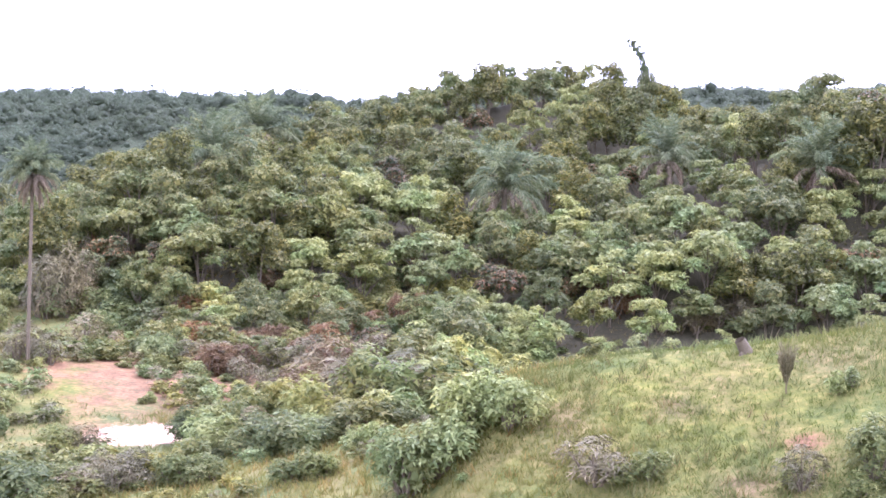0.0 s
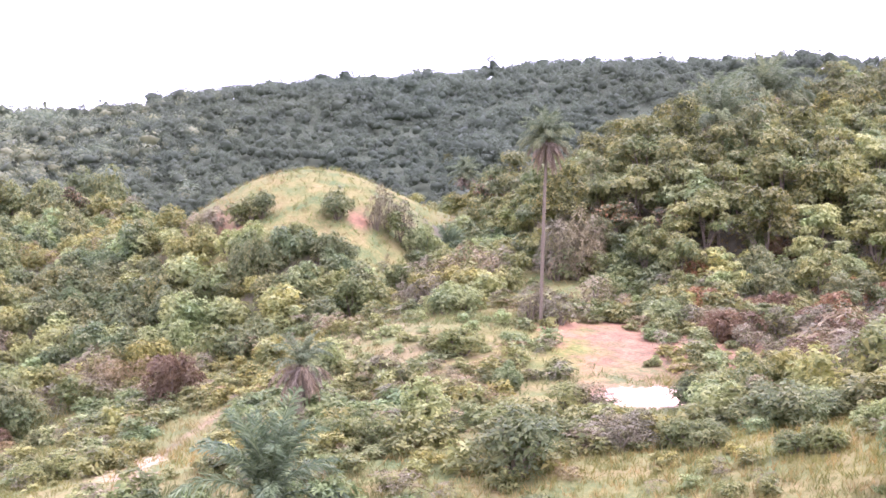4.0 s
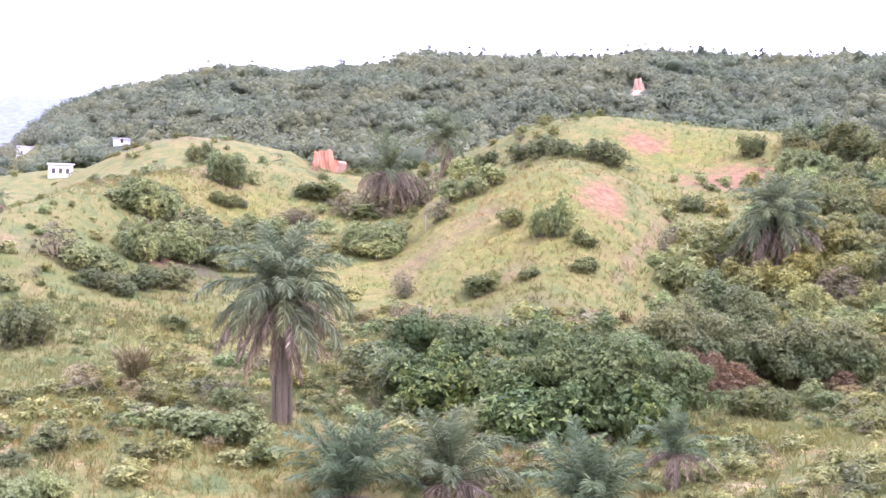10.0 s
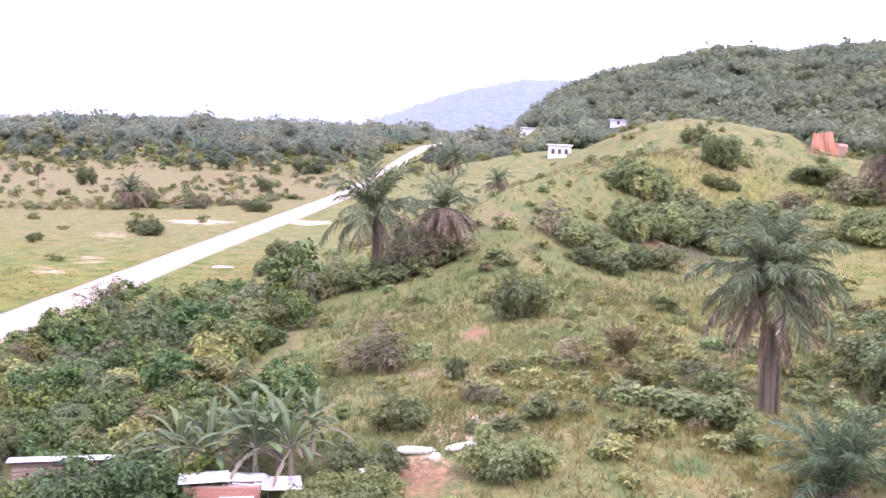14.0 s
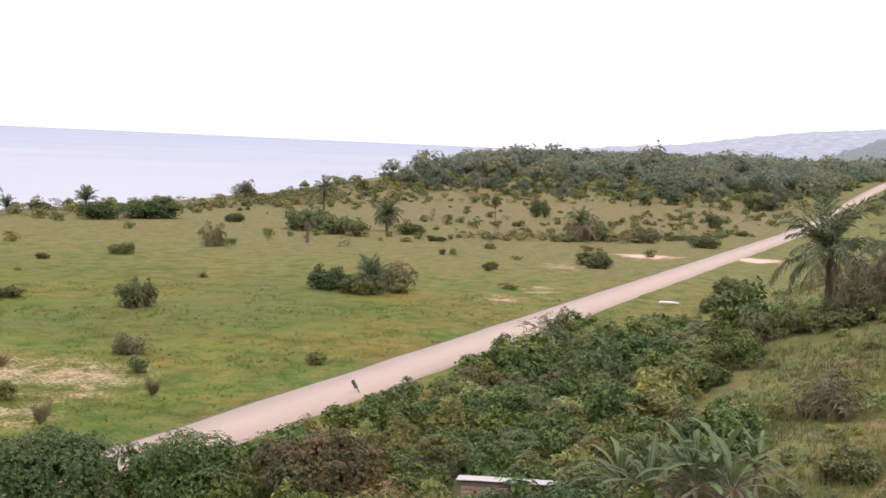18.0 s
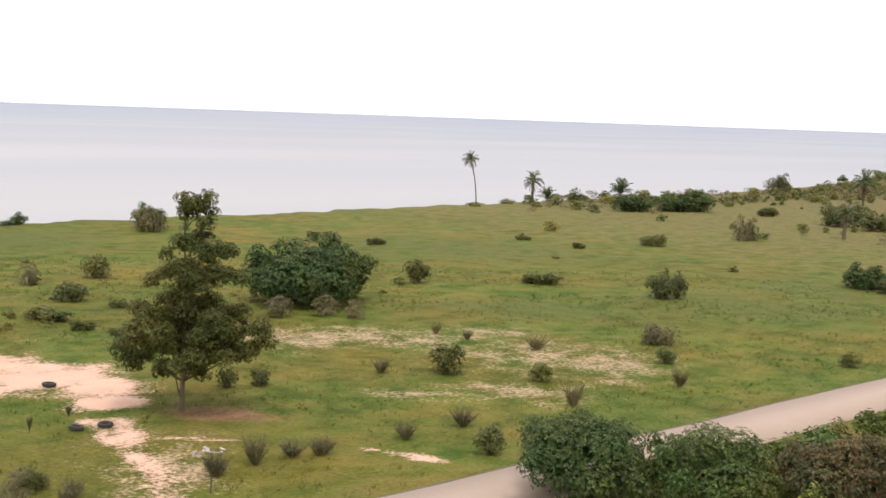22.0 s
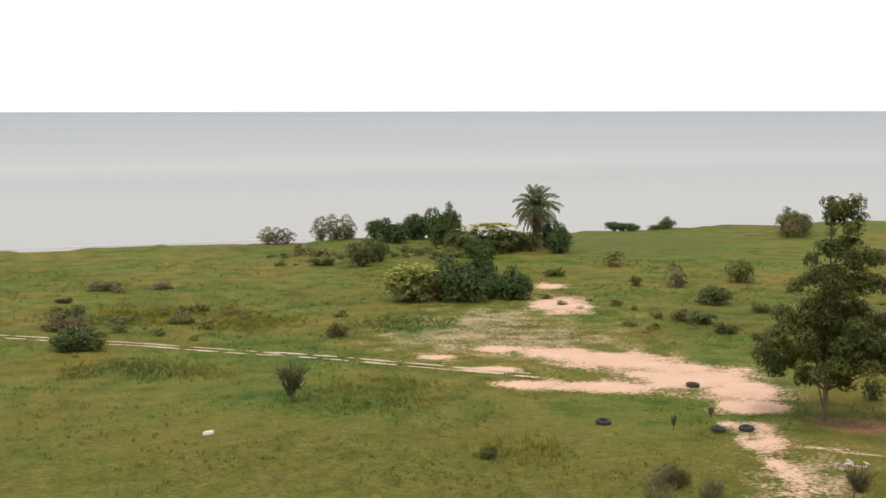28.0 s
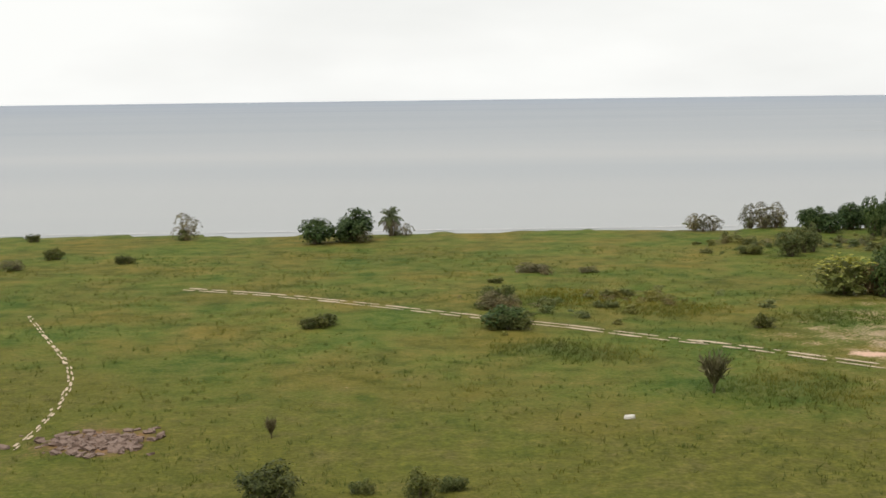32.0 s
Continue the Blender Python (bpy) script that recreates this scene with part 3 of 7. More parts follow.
PATHS = (
    (0.6, (57.0, -70.2), (55.7, -65.3), (54.4, -61.1), (49.5, -52.3), (47.3, -47.9), (44.8, -42.7)),
    (0.6, (140.5, -93.0), (126.4, -82.1), (117.8, -75.1), (111.8, -69.3), (106.1, -64.0), (102.1, -60.4)),
)
lay("sand", np.maximum(patch_sum(SAND, 1.9), trail_sum(TRAILS) * 0.84))
lay("worn", patch_sum(THIN, 0.8) - 0.12)
lay("tan", np.maximum(np.maximum(patch_sum(TAN, 1.1) - 0.1, trail_sum(PATHS) * 1.5), (0.8 * sstep(110, 250, gx) - 0.42 + 0.35 * sstep(285, 325, gx) * sstep(470, 420, gx)) * sstep(44, 56, gy + 0.0725 * gx)))
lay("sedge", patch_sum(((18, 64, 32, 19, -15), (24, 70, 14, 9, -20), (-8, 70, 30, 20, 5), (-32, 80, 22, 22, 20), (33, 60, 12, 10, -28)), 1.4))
lay("rough", 2 * np.maximum(sstep(-4, 18, 33 - 0.073 * gx - gy), 0.62 * sstep(90, 230, gx)) - 0.6)
lay("red", patch_sum(RED, 1.7))
lay("dry", np.maximum(patch_sum(DRY, 1.25), 0.6 * sstep(95, 230, gx) * sstep(30, 60, gy + 0.0725 * gx) - 0.2))
lay("lush", patch_sum(LUSH, 1.0) - 0.1)
lay("litter", patch_sum(LITTER + ((84.0, 22.0, 32.0, 11.5, -5), (108.0, 17.0, 20.0, 10.0, -5)), 1.5) + 2.2 * sstep(-6, 6, np.hypot(gx, gy) - np.interp(np.where(aa > 1.8, aa - 6.2832, aa), np.radians((-195, -182, -172, -165, -160, -156, -152, -147)), (97, 96, 101, 109, 113, 128, 150, 168))) * sstep(-146, -153, np.degrees(aa)) * sstep(20, 30, np.hypot(gx - 88, gy + 122)))
lay("woods", sstep(290, 380, np.hypot(gx, gy)) * sstep(0, 40, -gy - 0.073 * gx - 8) * 2 - 1 + sstep(480, 620, gx) * sstep(-190, -150, -gy))


# the sea: a wide sheet that lifts a hand's width in a hundred paces to meet the haze at the skyline
sr, sa = np.meshgrid(np.concatenate([np.linspace(150, 600, 60), 600 * 1.06 ** np.arange(1, 37)]), np.radians(np.linspace(-110, 70, 181)))
sx, sy = -sr * np.sin(sa), sr * np.cos(sa)
sz = -12.0 + 19.5 * (sr / 4880) ** 2
n0, n1 = sx.shape
i, j = np.meshgrid(np.arange(n0 - 1), np.arange(n1 - 1), indexing="ij")
sea_q = np.stack([i * n1 + j, (i + 1) * n1 + j, (i + 1) * n1 + j + 1, i * n1 + j + 1], -1).reshape(-1, 4)
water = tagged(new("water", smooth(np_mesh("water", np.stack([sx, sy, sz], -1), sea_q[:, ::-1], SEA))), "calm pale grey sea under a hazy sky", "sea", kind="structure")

# the line of surf below the edge and a long pale wake farther out
def ribbon(name, pts, wide, label, mat=None):
    pts = np.array(pts, float)
    t = np.linspace(0, 1, 90)
    x = np.interp(t, np.linspace(0, 1, len(pts)), pts[:, 0])
    y = np.interp(t, np.linspace(0, 1, len(pts)), pts[:, 1]) + 0.5 * wide * rough_noise(x, x, wide * 3)
    w = wide * (0.5 + 0.4 * rough_noise(x + 40, x, wide * 2.3))
    z = -12.0 + 19.5 * (np.hypot(x, y) / 4880) ** 2 + 0.25
    v = np.concatenate([np.stack([x, y - w, z], -1), np.stack([x, y + w, z], -1)])
    q = np.arange(89)
    tagged(new(name, np_mesh(name, v, np.stack([q, q + 1, q + 91, q + 90], -1), mat or FOAM)), label, "sea", kind="structure")


ribbon("surf", ((-160, 305.5), (-60, 306.5), (20, 306), (80, 307)), 0.9, "thin pale line of surf along the shore")
ribbon("current_line", ((330, 1030), (520, 900), (640, 750), (760, 560)), 2.6, "long thin darker line where two waters meet", SLACK)
ribbon("wake", ((310, 1990), (360, 1720), (450, 1275)), 8.0, "long thin pale streak on the calm water")

# hills far down the coast, the haze before them painted into their colour
def headland(line, a0, a1, near, far, rough, mat, label):
    ha, hr = np.meshgrid(np.linspace(a0, a1, 360), np.linspace(0, 1, 9), indexing="ij")
    wave = np.sin(ha * 5.1) + 0.8 * np.sin(ha * 13.7) + 0.5 * np.sin(ha * 31.0 + 1) + 0.5 * np.sin(ha * 57.0 + 2)
    top = 20 + far * np.tan(np.radians(np.interp(ha, [k[0] for k in line], [k[1] for k in line]) + rough * wave * hr ** 8))
    hd = near + (far - near) * hr
    hzz = -14 + (top + 14) * np.sin(hr * math.pi / 2) ** 0.8
    hn, hm = ha.shape
    i, j = np.meshgrid(np.arange(hn - 1), np.arange(hm - 1), indexing="ij")
    f = np.stack([i * hm + j, (i + 1) * hm + j, (i + 1) * hm + j + 1, i * hm + j + 1], -1).reshape(-1, 4)
    v = np.stack([-hd * np.sin(np.radians(ha)), hd * np.cos(np.radians(ha)), hzz], -1)
    tagged(new("backdrop", smooth(np_mesh("backdrop", v, f, mat))), label, "hills", kind="structure")


headland(((-114, 1.7), (-95, 1.6), (-91.5, 1.5), (-89.4, 1.32), (-87, 1.15), (-84.6, 0.82), (-81.4, 0.36), (-78.4, 0.14), (-75, -0.3)), -114, -75, 2700, 3600, 0.025, HAZE, "headland far down the coast, painted in pale blue haze")
headland(((-114, 2.3), (-96.3, 2.25), (-94.4, 2.2), (-91.7, 1.6), (-90.6, 1.2), (-89, 0.6), (-87.2, -0.1), (-86.5, -0.4)), -114, -86.5, 1500, 2000, 0.045, HAZE_NEAR, "wooded slope along the coast, painted in haze tones")

# the road: one slab, a little above the grass, with broken edges
xs = np.arange(-120, 1500, 2.0)
far_e, near_e = 48.6 - 0.0725 * xs + 0.12 * rough_noise(xs, xs * 0, 2.1), 43.1 - 0.0725 * xs + 0.15 * rough_noise(xs + 50, xs * 0, 1.7)
rz = np.where(xs < 340, 0.22, np.maximum(ground_z(xs, far_e), ground_z(xs, near_e)) + 0.2)
verts = np.concatenate([np.stack([xs, far_e, rz - 0.6], -1), np.stack([xs, far_e, rz], -1), np.stack([xs, near_e, rz], -1), np.stack([xs, near_e, rz - 0.6], -1)])
m0 = len(xs)
q = np.arange(m0 - 1)
road_q = np.concatenate([np.stack([b * m0 + q, b * m0 + q + 1, (b + 1) * m0 + q + 1, (b + 1) * m0 + q], -1) for b in range(3)])
road = tagged(new("road", np_mesh("road", verts, road_q[:, ::-1], ROAD)), "straight pale pinkish concrete road along the coast", "road", kind="structure")


# washed-out soil along the far edge of the slab, darkened as its shadow line
ez = np.where(xs < 340, 0.16, rz - 0.06)
ev = np.concatenate([np.stack([xs, far_e - 0.05, ez], -1), np.stack([xs, far_e + 0.38 + 0.12 * rough_noise(xs, xs, 1.3), ez - 0.02], -1)])
tagged(new("road_edge", np_mesh("road_edge", ev, np.stack([q, q + 1, q + 1 + m0, q + m0], -1), EDGE_SHADOW_SOIL)), "washed-out sandy soil with a painted shadow line along the road edge", "verge", kind="structure")


# ---- plants: shapes ----
def unit(v):
    return v / np.maximum(np.linalg.norm(v, axis=-1, keepdims=True), 1e-9)


def kites(base, d, side, length, width, bend):
    """Leaves as folded kites: base, two shoulders and a drooping tip."""
    length, width = np.asarray(length)[:, None], np.asarray(width)[:, None]
    down = np.array([0, 0, -1.0])
    mid = base + d * length * 0.45
    tip = base + d * length + down * length * bend
    v = np.stack([base, mid + side * width, tip, mid - side * width], 1).reshape(-1, 3)
    return v, np.arange(len(v)).reshape(-1, 4)


def sprigs(rng, p, n, size, k=5, droop=0.15, slim=0.24):
    """Tufts of k leaves that spread round the outward direction n at the places p."""
    m = len(p)
    t1 = unit(np.cross(n, rng.normal(size=(m, 3))))
    t2 = np.cross(n, t1)
    ang = (np.arange(k)[None, :] / k * 2 * np.pi + rng.uniform(0, 6.3, (m, 1)) + rng.normal(0, 0.25, (m, k)))[..., None]
    d = np.cos(ang) * t1[:, None] + np.sin(ang) * t2[:, None] + n[:, None] * rng.uniform(0.1, 0.7, (m, k, 1))
    d[..., 2] -= droop
    d = unit(d).reshape(-1, 3)
    nn = np.repeat(n, k, 0)
    side = unit(np.cross(d, nn + rng.normal(0, 0.3, nn.shape)))
    ln = size * rng.uniform(0.65, 1.25, m * k)
    return kites(np.repeat(p, k, 0), d, side, ln, ln * slim, 0.18)


def leaflets(rng, p, n, size, k=4, droop=0.15, slim=0.4):
    """The same as small single-faced leaves, for crowns of many."""
    v, _ = sprigs(rng, p, n, size, k, droop, slim)
    v = v.reshape(-1, 4, 3)[:, :3].reshape(-1, 3)
    return v, np.arange(len(v)).reshape(-1, 3)


def ball(sub):
    bm = bmesh.new()
    bmesh.ops.create_icosphere(bm, subdivisions=sub, radius=1.0)
    v, f = np.array([x.co[:] for x in bm.verts]), np.array([[x.index for x in q.verts] for q in bm.faces])
    bm.free()
    return v, f


BALLS = {q: ball(q) for q in (1, 2)}


def boughs(rng, blobs, shrink=0.8, sub=2):
    """The dense inner leafage of a crown: broad leaves lying every way inside each of its ovals."""
    m = 26 if sub == 1 else 60
    out = []
    for b in blobs:
        c, r = np.array(b[:3]), np.array(b[3:])
        p = c + unit(rng.normal(size=(m, 3))) * r * shrink * rng.uniform(0.25, 1.12, (m, 1))
        t1 = unit(rng.normal(size=(m, 3)) * np.array([1, 1, 0.6]))
        t2 = unit(np.cross(t1, rng.normal(size=(m, 3))))
        k = r.mean() * rng.uniform(0.45, 0.8, (m, 1)) * (1.0 if sub == 1 else 0.7)
        out.append((np.stack([p - t1 * k * 0.5, p + t2 * k * 0.55, p + t1 * k * 0.5], 1).reshape(-1, 3), np.arange(3 * m).reshape(-1, 3)))
    return merge(out)


def on_blobs(rng, blobs, n, low=-0.35):
    """Places and outward directions near the skins of several ovals, hollow where they overlap."""
    b = np.array(blobs, float)
    area = (b[:, 3] * b[:, 4] + b[:, 3] * b[:, 5]) ** 1.0
    which = rng.choice(len(b), n * 2, p=area / area.sum())
    d = unit(rng.normal(size=(n * 2, 3)))
    d[:, 2] = np.where(d[:, 2] < low, -d[:, 2], d[:, 2])
    c, r = b[which, :3], b[which, 3:]
    p = c + d * r * rng.uniform(0.7, 1.08, (n * 2, 1))
    inside = np.zeros(n * 2, bool)
    for k in range(len(b)):
        q = ((p - b[k, :3]) / b[k, 3:])
        inside |= (which != k) & ((q ** 2).sum(1) < 0.5)
    p, nrm = p[~inside][:n], unit(d / r)[~inside][:n]
    return p, nrm


def tube(pts, radii, sides=7):
    pts, radii = np.array(pts, float), np.array(radii, float)
    t = unit(np.gradient(pts, axis=0))
    a = unit(np.cross(t, np.array([0.31, 0.95, 0.05])))
    b = np.cross(t, a)
    ang = np.linspace(0, 2 * np.pi, sides, endpoint=False)
    v = pts[:, None] + radii[:, None, None] * (np.cos(ang)[None, :, None] * a[:, None] + np.sin(ang)[None, :, None] * b[:, None])
    i, j = np.meshgrid(np.arange(len(pts) - 1), np.arange(sides), indexing="ij")
    k = (j + 1) % sides
    f = np.stack([i * sides + j, i * sides + k, (i + 1) * sides + k, (i + 1) * sides + j], -1).reshape(-1, 4)
    return v.reshape(-1, 3), f


def merge(pieces):
    v, f, n = [], [], 0
    for a, b in pieces:
        v.append(a)
        f.append(b + n)
        n += len(a)
    return np.concatenate(v), np.concatenate(f)


def limbed(rng, h, blobs, r0, lean=0.05):
    """A tapered trunk with a limb up into each part of the crown."""
    fork = np.array([rng.normal(0, lean) * h, rng.normal(0, lean) * h, h])
    out = [tube([(0, 0, -0.3), fork * 0.33 + rng.normal(0, 0.02, 3) * h, fork * 0.7, fork], [r0 * 1.25, r0, r0 * 0.85, r0 * 0.7])]
    for bx in blobs[::3]:
        end = np.array(bx[:3])
        mid = fork + (end - fork) * 0.5 + np.array([0, 0, 0.06 * h])
        out.append(tube([fork * 0.8, mid, end], [r0 * 0.5, r0 * 0.32, r0 * 0.1], 5))
    return merge(out)


def tree_shapes(seed, h, w, trunk, n, leaf, mat, parts=7, k=5, flat=0.75, slim=0.24, low=-0.35, droop=0.15, knob=(0.13, 0.21), core=0.75):
    rng = np.random.default_rng(seed)
    blobs = []
    for q in range(parts):
        a, r = q * 2.4 + rng.uniform(0, 0.8), w * 0.5 * math.sqrt((q + 0.3) / parts) * 0.72
        s = w * rng.uniform(*knob)
        z = trunk * h + (h * (1 - trunk)) * (0.16 + 0.7 * (1 - r / (w * 0.5)) * rng.uniform(0.6, 1.15) + rng.uniform(-0.05, 0.14))
        blobs.append((r * math.cos(a), r * math.sin(a), min(z, h - s * flat), s, s, s * flat))
    p, nr = on_blobs(rng, blobs, n, low)
    crown = np_mesh("crown", *merge([boughs(rng, blobs, core, 1), leaflets(rng, p, unit(nr + np.array([0, 0, 0.35])), leaf, k, droop, slim)]), mat)
    return smooth(np_mesh("trunk", *limbed(rng, trunk * h * 1.05, blobs, 0.018 * h), BARK)), crown


def bush_shapes(seed, n, leaf, mat, parts=6, k=4, slim=0.4, sub=1, full=0.68):
    """A unit bush: one wide, one high."""
    rng = np.random.default_rng(seed)
    blobs = []
    for q in range(parts):
        a, r = q * 2.4 + rng.uniform(0, 1), 0.33 * math.sqrt(q / parts) + 0.02
        s = rng.uniform(0.15, 0.25)
        blobs.append((r * math.cos(a), r * math.sin(a), rng.uniform(0.3, 0.82 - r * 0.8), s, s, s * rng.uniform(0.9, 1.3)))
    blobs.append((0.05, 0, 0.2, 0.36, 0.34, 0.2))
    p, nr = on_blobs(rng, blobs, n, -0.6)
    p[:, 2] = np.clip(p[:, 2], 0.02, 1.02)
    lf = leaflets(rng, p, unit(nr + np.array([0, 0, 0.3])), leaf, k, 0.1, slim)
    leaves = np_mesh("foliage", *(merge([boughs(rng, blobs, full, sub), lf]) if full else lf), mat)
    stems = []
    for bx in blobs:
        e = np.array(bx[:3])
        stems.append(tube([(e[0] * 0.15, e[1] * 0.15, -0.08), e * [0.6, 0.6, 0.5], e], [0.03, 0.022, 0.008], 5))
    return np_mesh("stem", *merge(stems), BARK), leaves


def twig_shapes(seed, n, mat, spread=0.5, up=0.8, bushy=0.0, stem=0.0):
    """A dry shrub: many thin twigs out of one foot, forking once."""
    rng = np.random.default_rng(seed)
    a, q = rng.uniform(0, 6.283, n), np.sqrt(rng.uniform(0, 1, n)) * spread
    d = unit(np.stack([np.cos(a) * q, np.sin(a) * q, np.full(n, up) * rng.uniform(0.75, 1.1, n)], -1))
    base = np.stack([np.cos(a) * 0.05, np.sin(a) * 0.05, np.zeros(n) - 0.03], -1)
    ln = rng.uniform(0.55, 1.05, n) * (1 - stem)
    base[:, 2] += stem * rng.uniform(0.8, 1.0, n)
    side = unit(np.cross(d, rng.normal(size=(n, 3))))
    v1 = kites(base, d, side, ln, ln * 0 + 0.012, 0.0)
    m = n * 4
    pick = rng.integers(0, n, m)
    at = rng.uniform(0.3, 0.95, m)[:, None]
    b2 = base[pick] + d[pick] * ln[pick][:, None] * at
    d2 = unit(d[pick] + rng.normal(0, 0.45, (m, 3)))
    l2 = rng.uniform(0.12, 0.3, m)
    v2 = kites(b2, d2, unit(np.cross(d2, rng.normal(size=(m, 3)))), l2, l2 * 0 + 0.012 + bushy * 0.03, 0.0)
    foot = [tube([(0, 0, -0.05), (0.02, 0.01, stem * 0.5), (0, 0.02, stem)], [0.05, 0.04, 0.045], 6)] if stem else []
    return np_mesh("branch", *merge([v1, v2] + foot), mat)


def frond_mesh(name, seed, mat, arch, fall, n=72, leaf=0.2, hang=0.3):
    """A feather leaf one long: a curved midrib with ranks of narrow leaflets that stand out at uneven angles and droop."""
    rng = np.random.default_rng(seed)
    t = np.linspace(0, 1, n)
    ang = arch - fall * t ** 1.6
    step = 1.0 / n
    sway = np.cumsum(rng.normal(0, 0.0016, n))
    x, z = np.concatenate([[0], np.cumsum(np.cos(ang[:-1]) * step)]), np.concatenate([[0], np.cumsum(np.sin(ang[:-1]) * step)])
    rib = np.stack([x, sway, z], -1)
    out = [tube(rib[::6], np.linspace(0.014, 0.003, len(rib[::6])), 4)]
    tang = unit(np.gradient(rib, axis=0))
    over = unit(np.stack([-tang[:, 2], 0 * t, tang[:, 0]], -1))
    for s in (-1, 1):
        sel = slice(5, n)
        b, tg, ov, tt = rib[sel], tang[sel], over[sel], t[sel]
        m = len(tt)
        ln = leaf * np.sin(np.pi * (0.1 + 0.82 * tt)) ** 0.8 * rng.uniform(0.7, 1.15, m)
        d = unit(tg * rng.uniform(0.45, 1.0, (m, 1)) + np.array([0, s, 0]) * rng.uniform(0.5, 1.0, (m, 1)) + ov * rng.normal(0.12, 0.38, (m, 1)) + np.array([0, 0, -1]) * hang * rng.uniform(0.3, 1.2, (m, 1)))
        side = unit(np.cross(d, rng.normal(size=(m, 3))))
        out.append(kites(b, d, side, ln, ln * 0 + 0.0085, 0.12 + hang * 0.45))
    return np_mesh(name, *merge(out), mat)


FRONDS = [frond_mesh("frond", 11, PALM, 1.42, 0.95, hang=0.12), frond_mesh("frond", 12, PALM, 1.05, 1.45, hang=0.25), frond_mesh("frond", 13, PALM, 0.6, 1.55, hang=0.35), frond_mesh("frond", 17, PALM, 0.05, 1.35, hang=0.5)]
YOUNG_FRONDS = [frond_mesh("frond", 21, YOUNG_PALM, 1.45, 0.75, hang=0.08), frond_mesh("frond", 22, YOUNG_PALM, 1.12, 1.2, hang=0.2), frond_mesh("frond", 23, YOUNG_PALM, 0.7, 1.4, hang=0.3)]
DEAD_FRONDS = [frond_mesh("dead_frond", 14, DEAD_PALM, -0.15, 1.2, 48, 0.17, 0.7), frond_mesh("dead_frond", 15, DEAD_PALM, -0.6, 0.9, 48, 0.15, 0.9), frond_mesh("dead_frond", 16, DEAD_PALM, -1.0, 0.5, 48, 0.13, 1.0)]


def palm_trunk(seed, h, r, tilt=None):
    """A trunk knobbly with old leaf feet."""
    rng = np.random.default_rng(seed)
    m = max(6, int(h * 3))
    zz = np.linspace(-0.4, h, m)
    lean = tilt or rng.normal(0, 0.02, 2) * h
    pts = np.stack([lean[0] * (zz / h) ** 2, lean[1] * (zz / h) ** 2, zz], -1)
    return smooth(np_mesh("trunk", *tube(pts, r * (1 + 0.14 * (np.arange(m) % 2) - 0.15 * zz / h), 9), BARK)), pts[-1]


def palm(x, y, wide, high, state, seed, tilt=None):
    rng = np.random.default_rng(seed)
    low = state in ("young", "squat", "bright")
    trunk_h = max(0.35, high - wide * (0.75 if low else 0.42))
    if low:
        trunk_h = min(trunk_h, high * 0.3)
    labels = {"young": "young oil palm with grey-green feathery fronds in the scrub", "skirt": "oil palm with a skirt of dry brown fronds",
              "dead": "withered oil palm with drooping grey-brown fronds", "green": "palm with a ragged green crown on a bare trunk",
              "squat": "squat oil palm with withered brown lower fronds", "bright": "small palm with yellow-green young fronds over dry ones"}
    thing = tagged(new("palm_tree"), labels[state], "palm tree", "palms of the scrub and shore")
    thing.matrix_basis = pose(x, y, float(ground_z(x, y)) - 0.05, 0, 0, 0 if tilt else rng.uniform(0, 360))
    me, top = palm_trunk(seed, trunk_h, 0.13 if trunk_h > wide * 1.2 else 0.34, tilt)
    child("trunk", me, thing)
    ln = wide * 0.56
    n_up = {"young": 34, "skirt": 62, "dead": 30, "green": 34, "squat": 30, "bright": 26}[state]
    for q in range(n_up):
        f = q / n_up
        kind = FRONDS[0 if f < 0.26 else 1 if f < 0.52 else 2 if f < 0.8 else 3]
        if low:
            kind = (YOUNG_FRONDS if state != "squat" else FRONDS)[0 if f < 0.45 else 1 if f < 0.8 else 2]
        if state == "dead" and f > 0.72:
            kind = DEAD_FRONDS[0]
        s = ln * rng.uniform(0.72, 1.12)
        child("frond", kind, thing, Matrix.Translation(Vector(top) + Vector((0, 0, 0.1))) @ pose(0, 0, 0, rng.normal(0, 9), rng.normal(0, 9), q * 137.5 + rng.normal(0, 14)) @ Matrix.Scale(s, 4))
    for q in range({"young": 6, "skirt": 40, "dead": 46, "green": 10, "squat": 30, "bright": 16}[state]):
        s = ln * rng.uniform(0.6, 1.0) * (0.8 if state == "young" else 1)
        s = min(s, (trunk_h + 0.4) * 1.25) if not low else s
        child("dead_frond", DEAD_FRONDS[0 if low else q % 3], thing, Matrix.Translation(Vector(top) - Vector((0, 0, -0.1 if low else 0.15))) @ pose(0, 0, 0, rng.normal(0, 8), rng.normal(-6 if low else 0, 8), q * 137.5 + 40) @ Matrix.Scale(s, 4))
    for q in range(4 if state == "skirt" and trunk_h > 3 and wide > 7 else 0):      # old leaf bases and strands hanging along the trunk
        a = q * 1.7 + rng.uniform(0, 1)
        u = np.array([math.cos(a), math.sin(a), 0])
        foot = u * rng.uniform(0.35, 0.6)
        pts = [np.array(top) + u * 0.1, np.array(top) * 0.6 + u * 0.45, np.array(top) * 0.25 + foot, foot - [0, 0, 0.3]]
        child("hanging_stalk", smooth(np_mesh("hanging_stalk", *tube(pts, [0.2, 0.17, 0.15, 0.17], 6), BARK)), thing)
    return thing


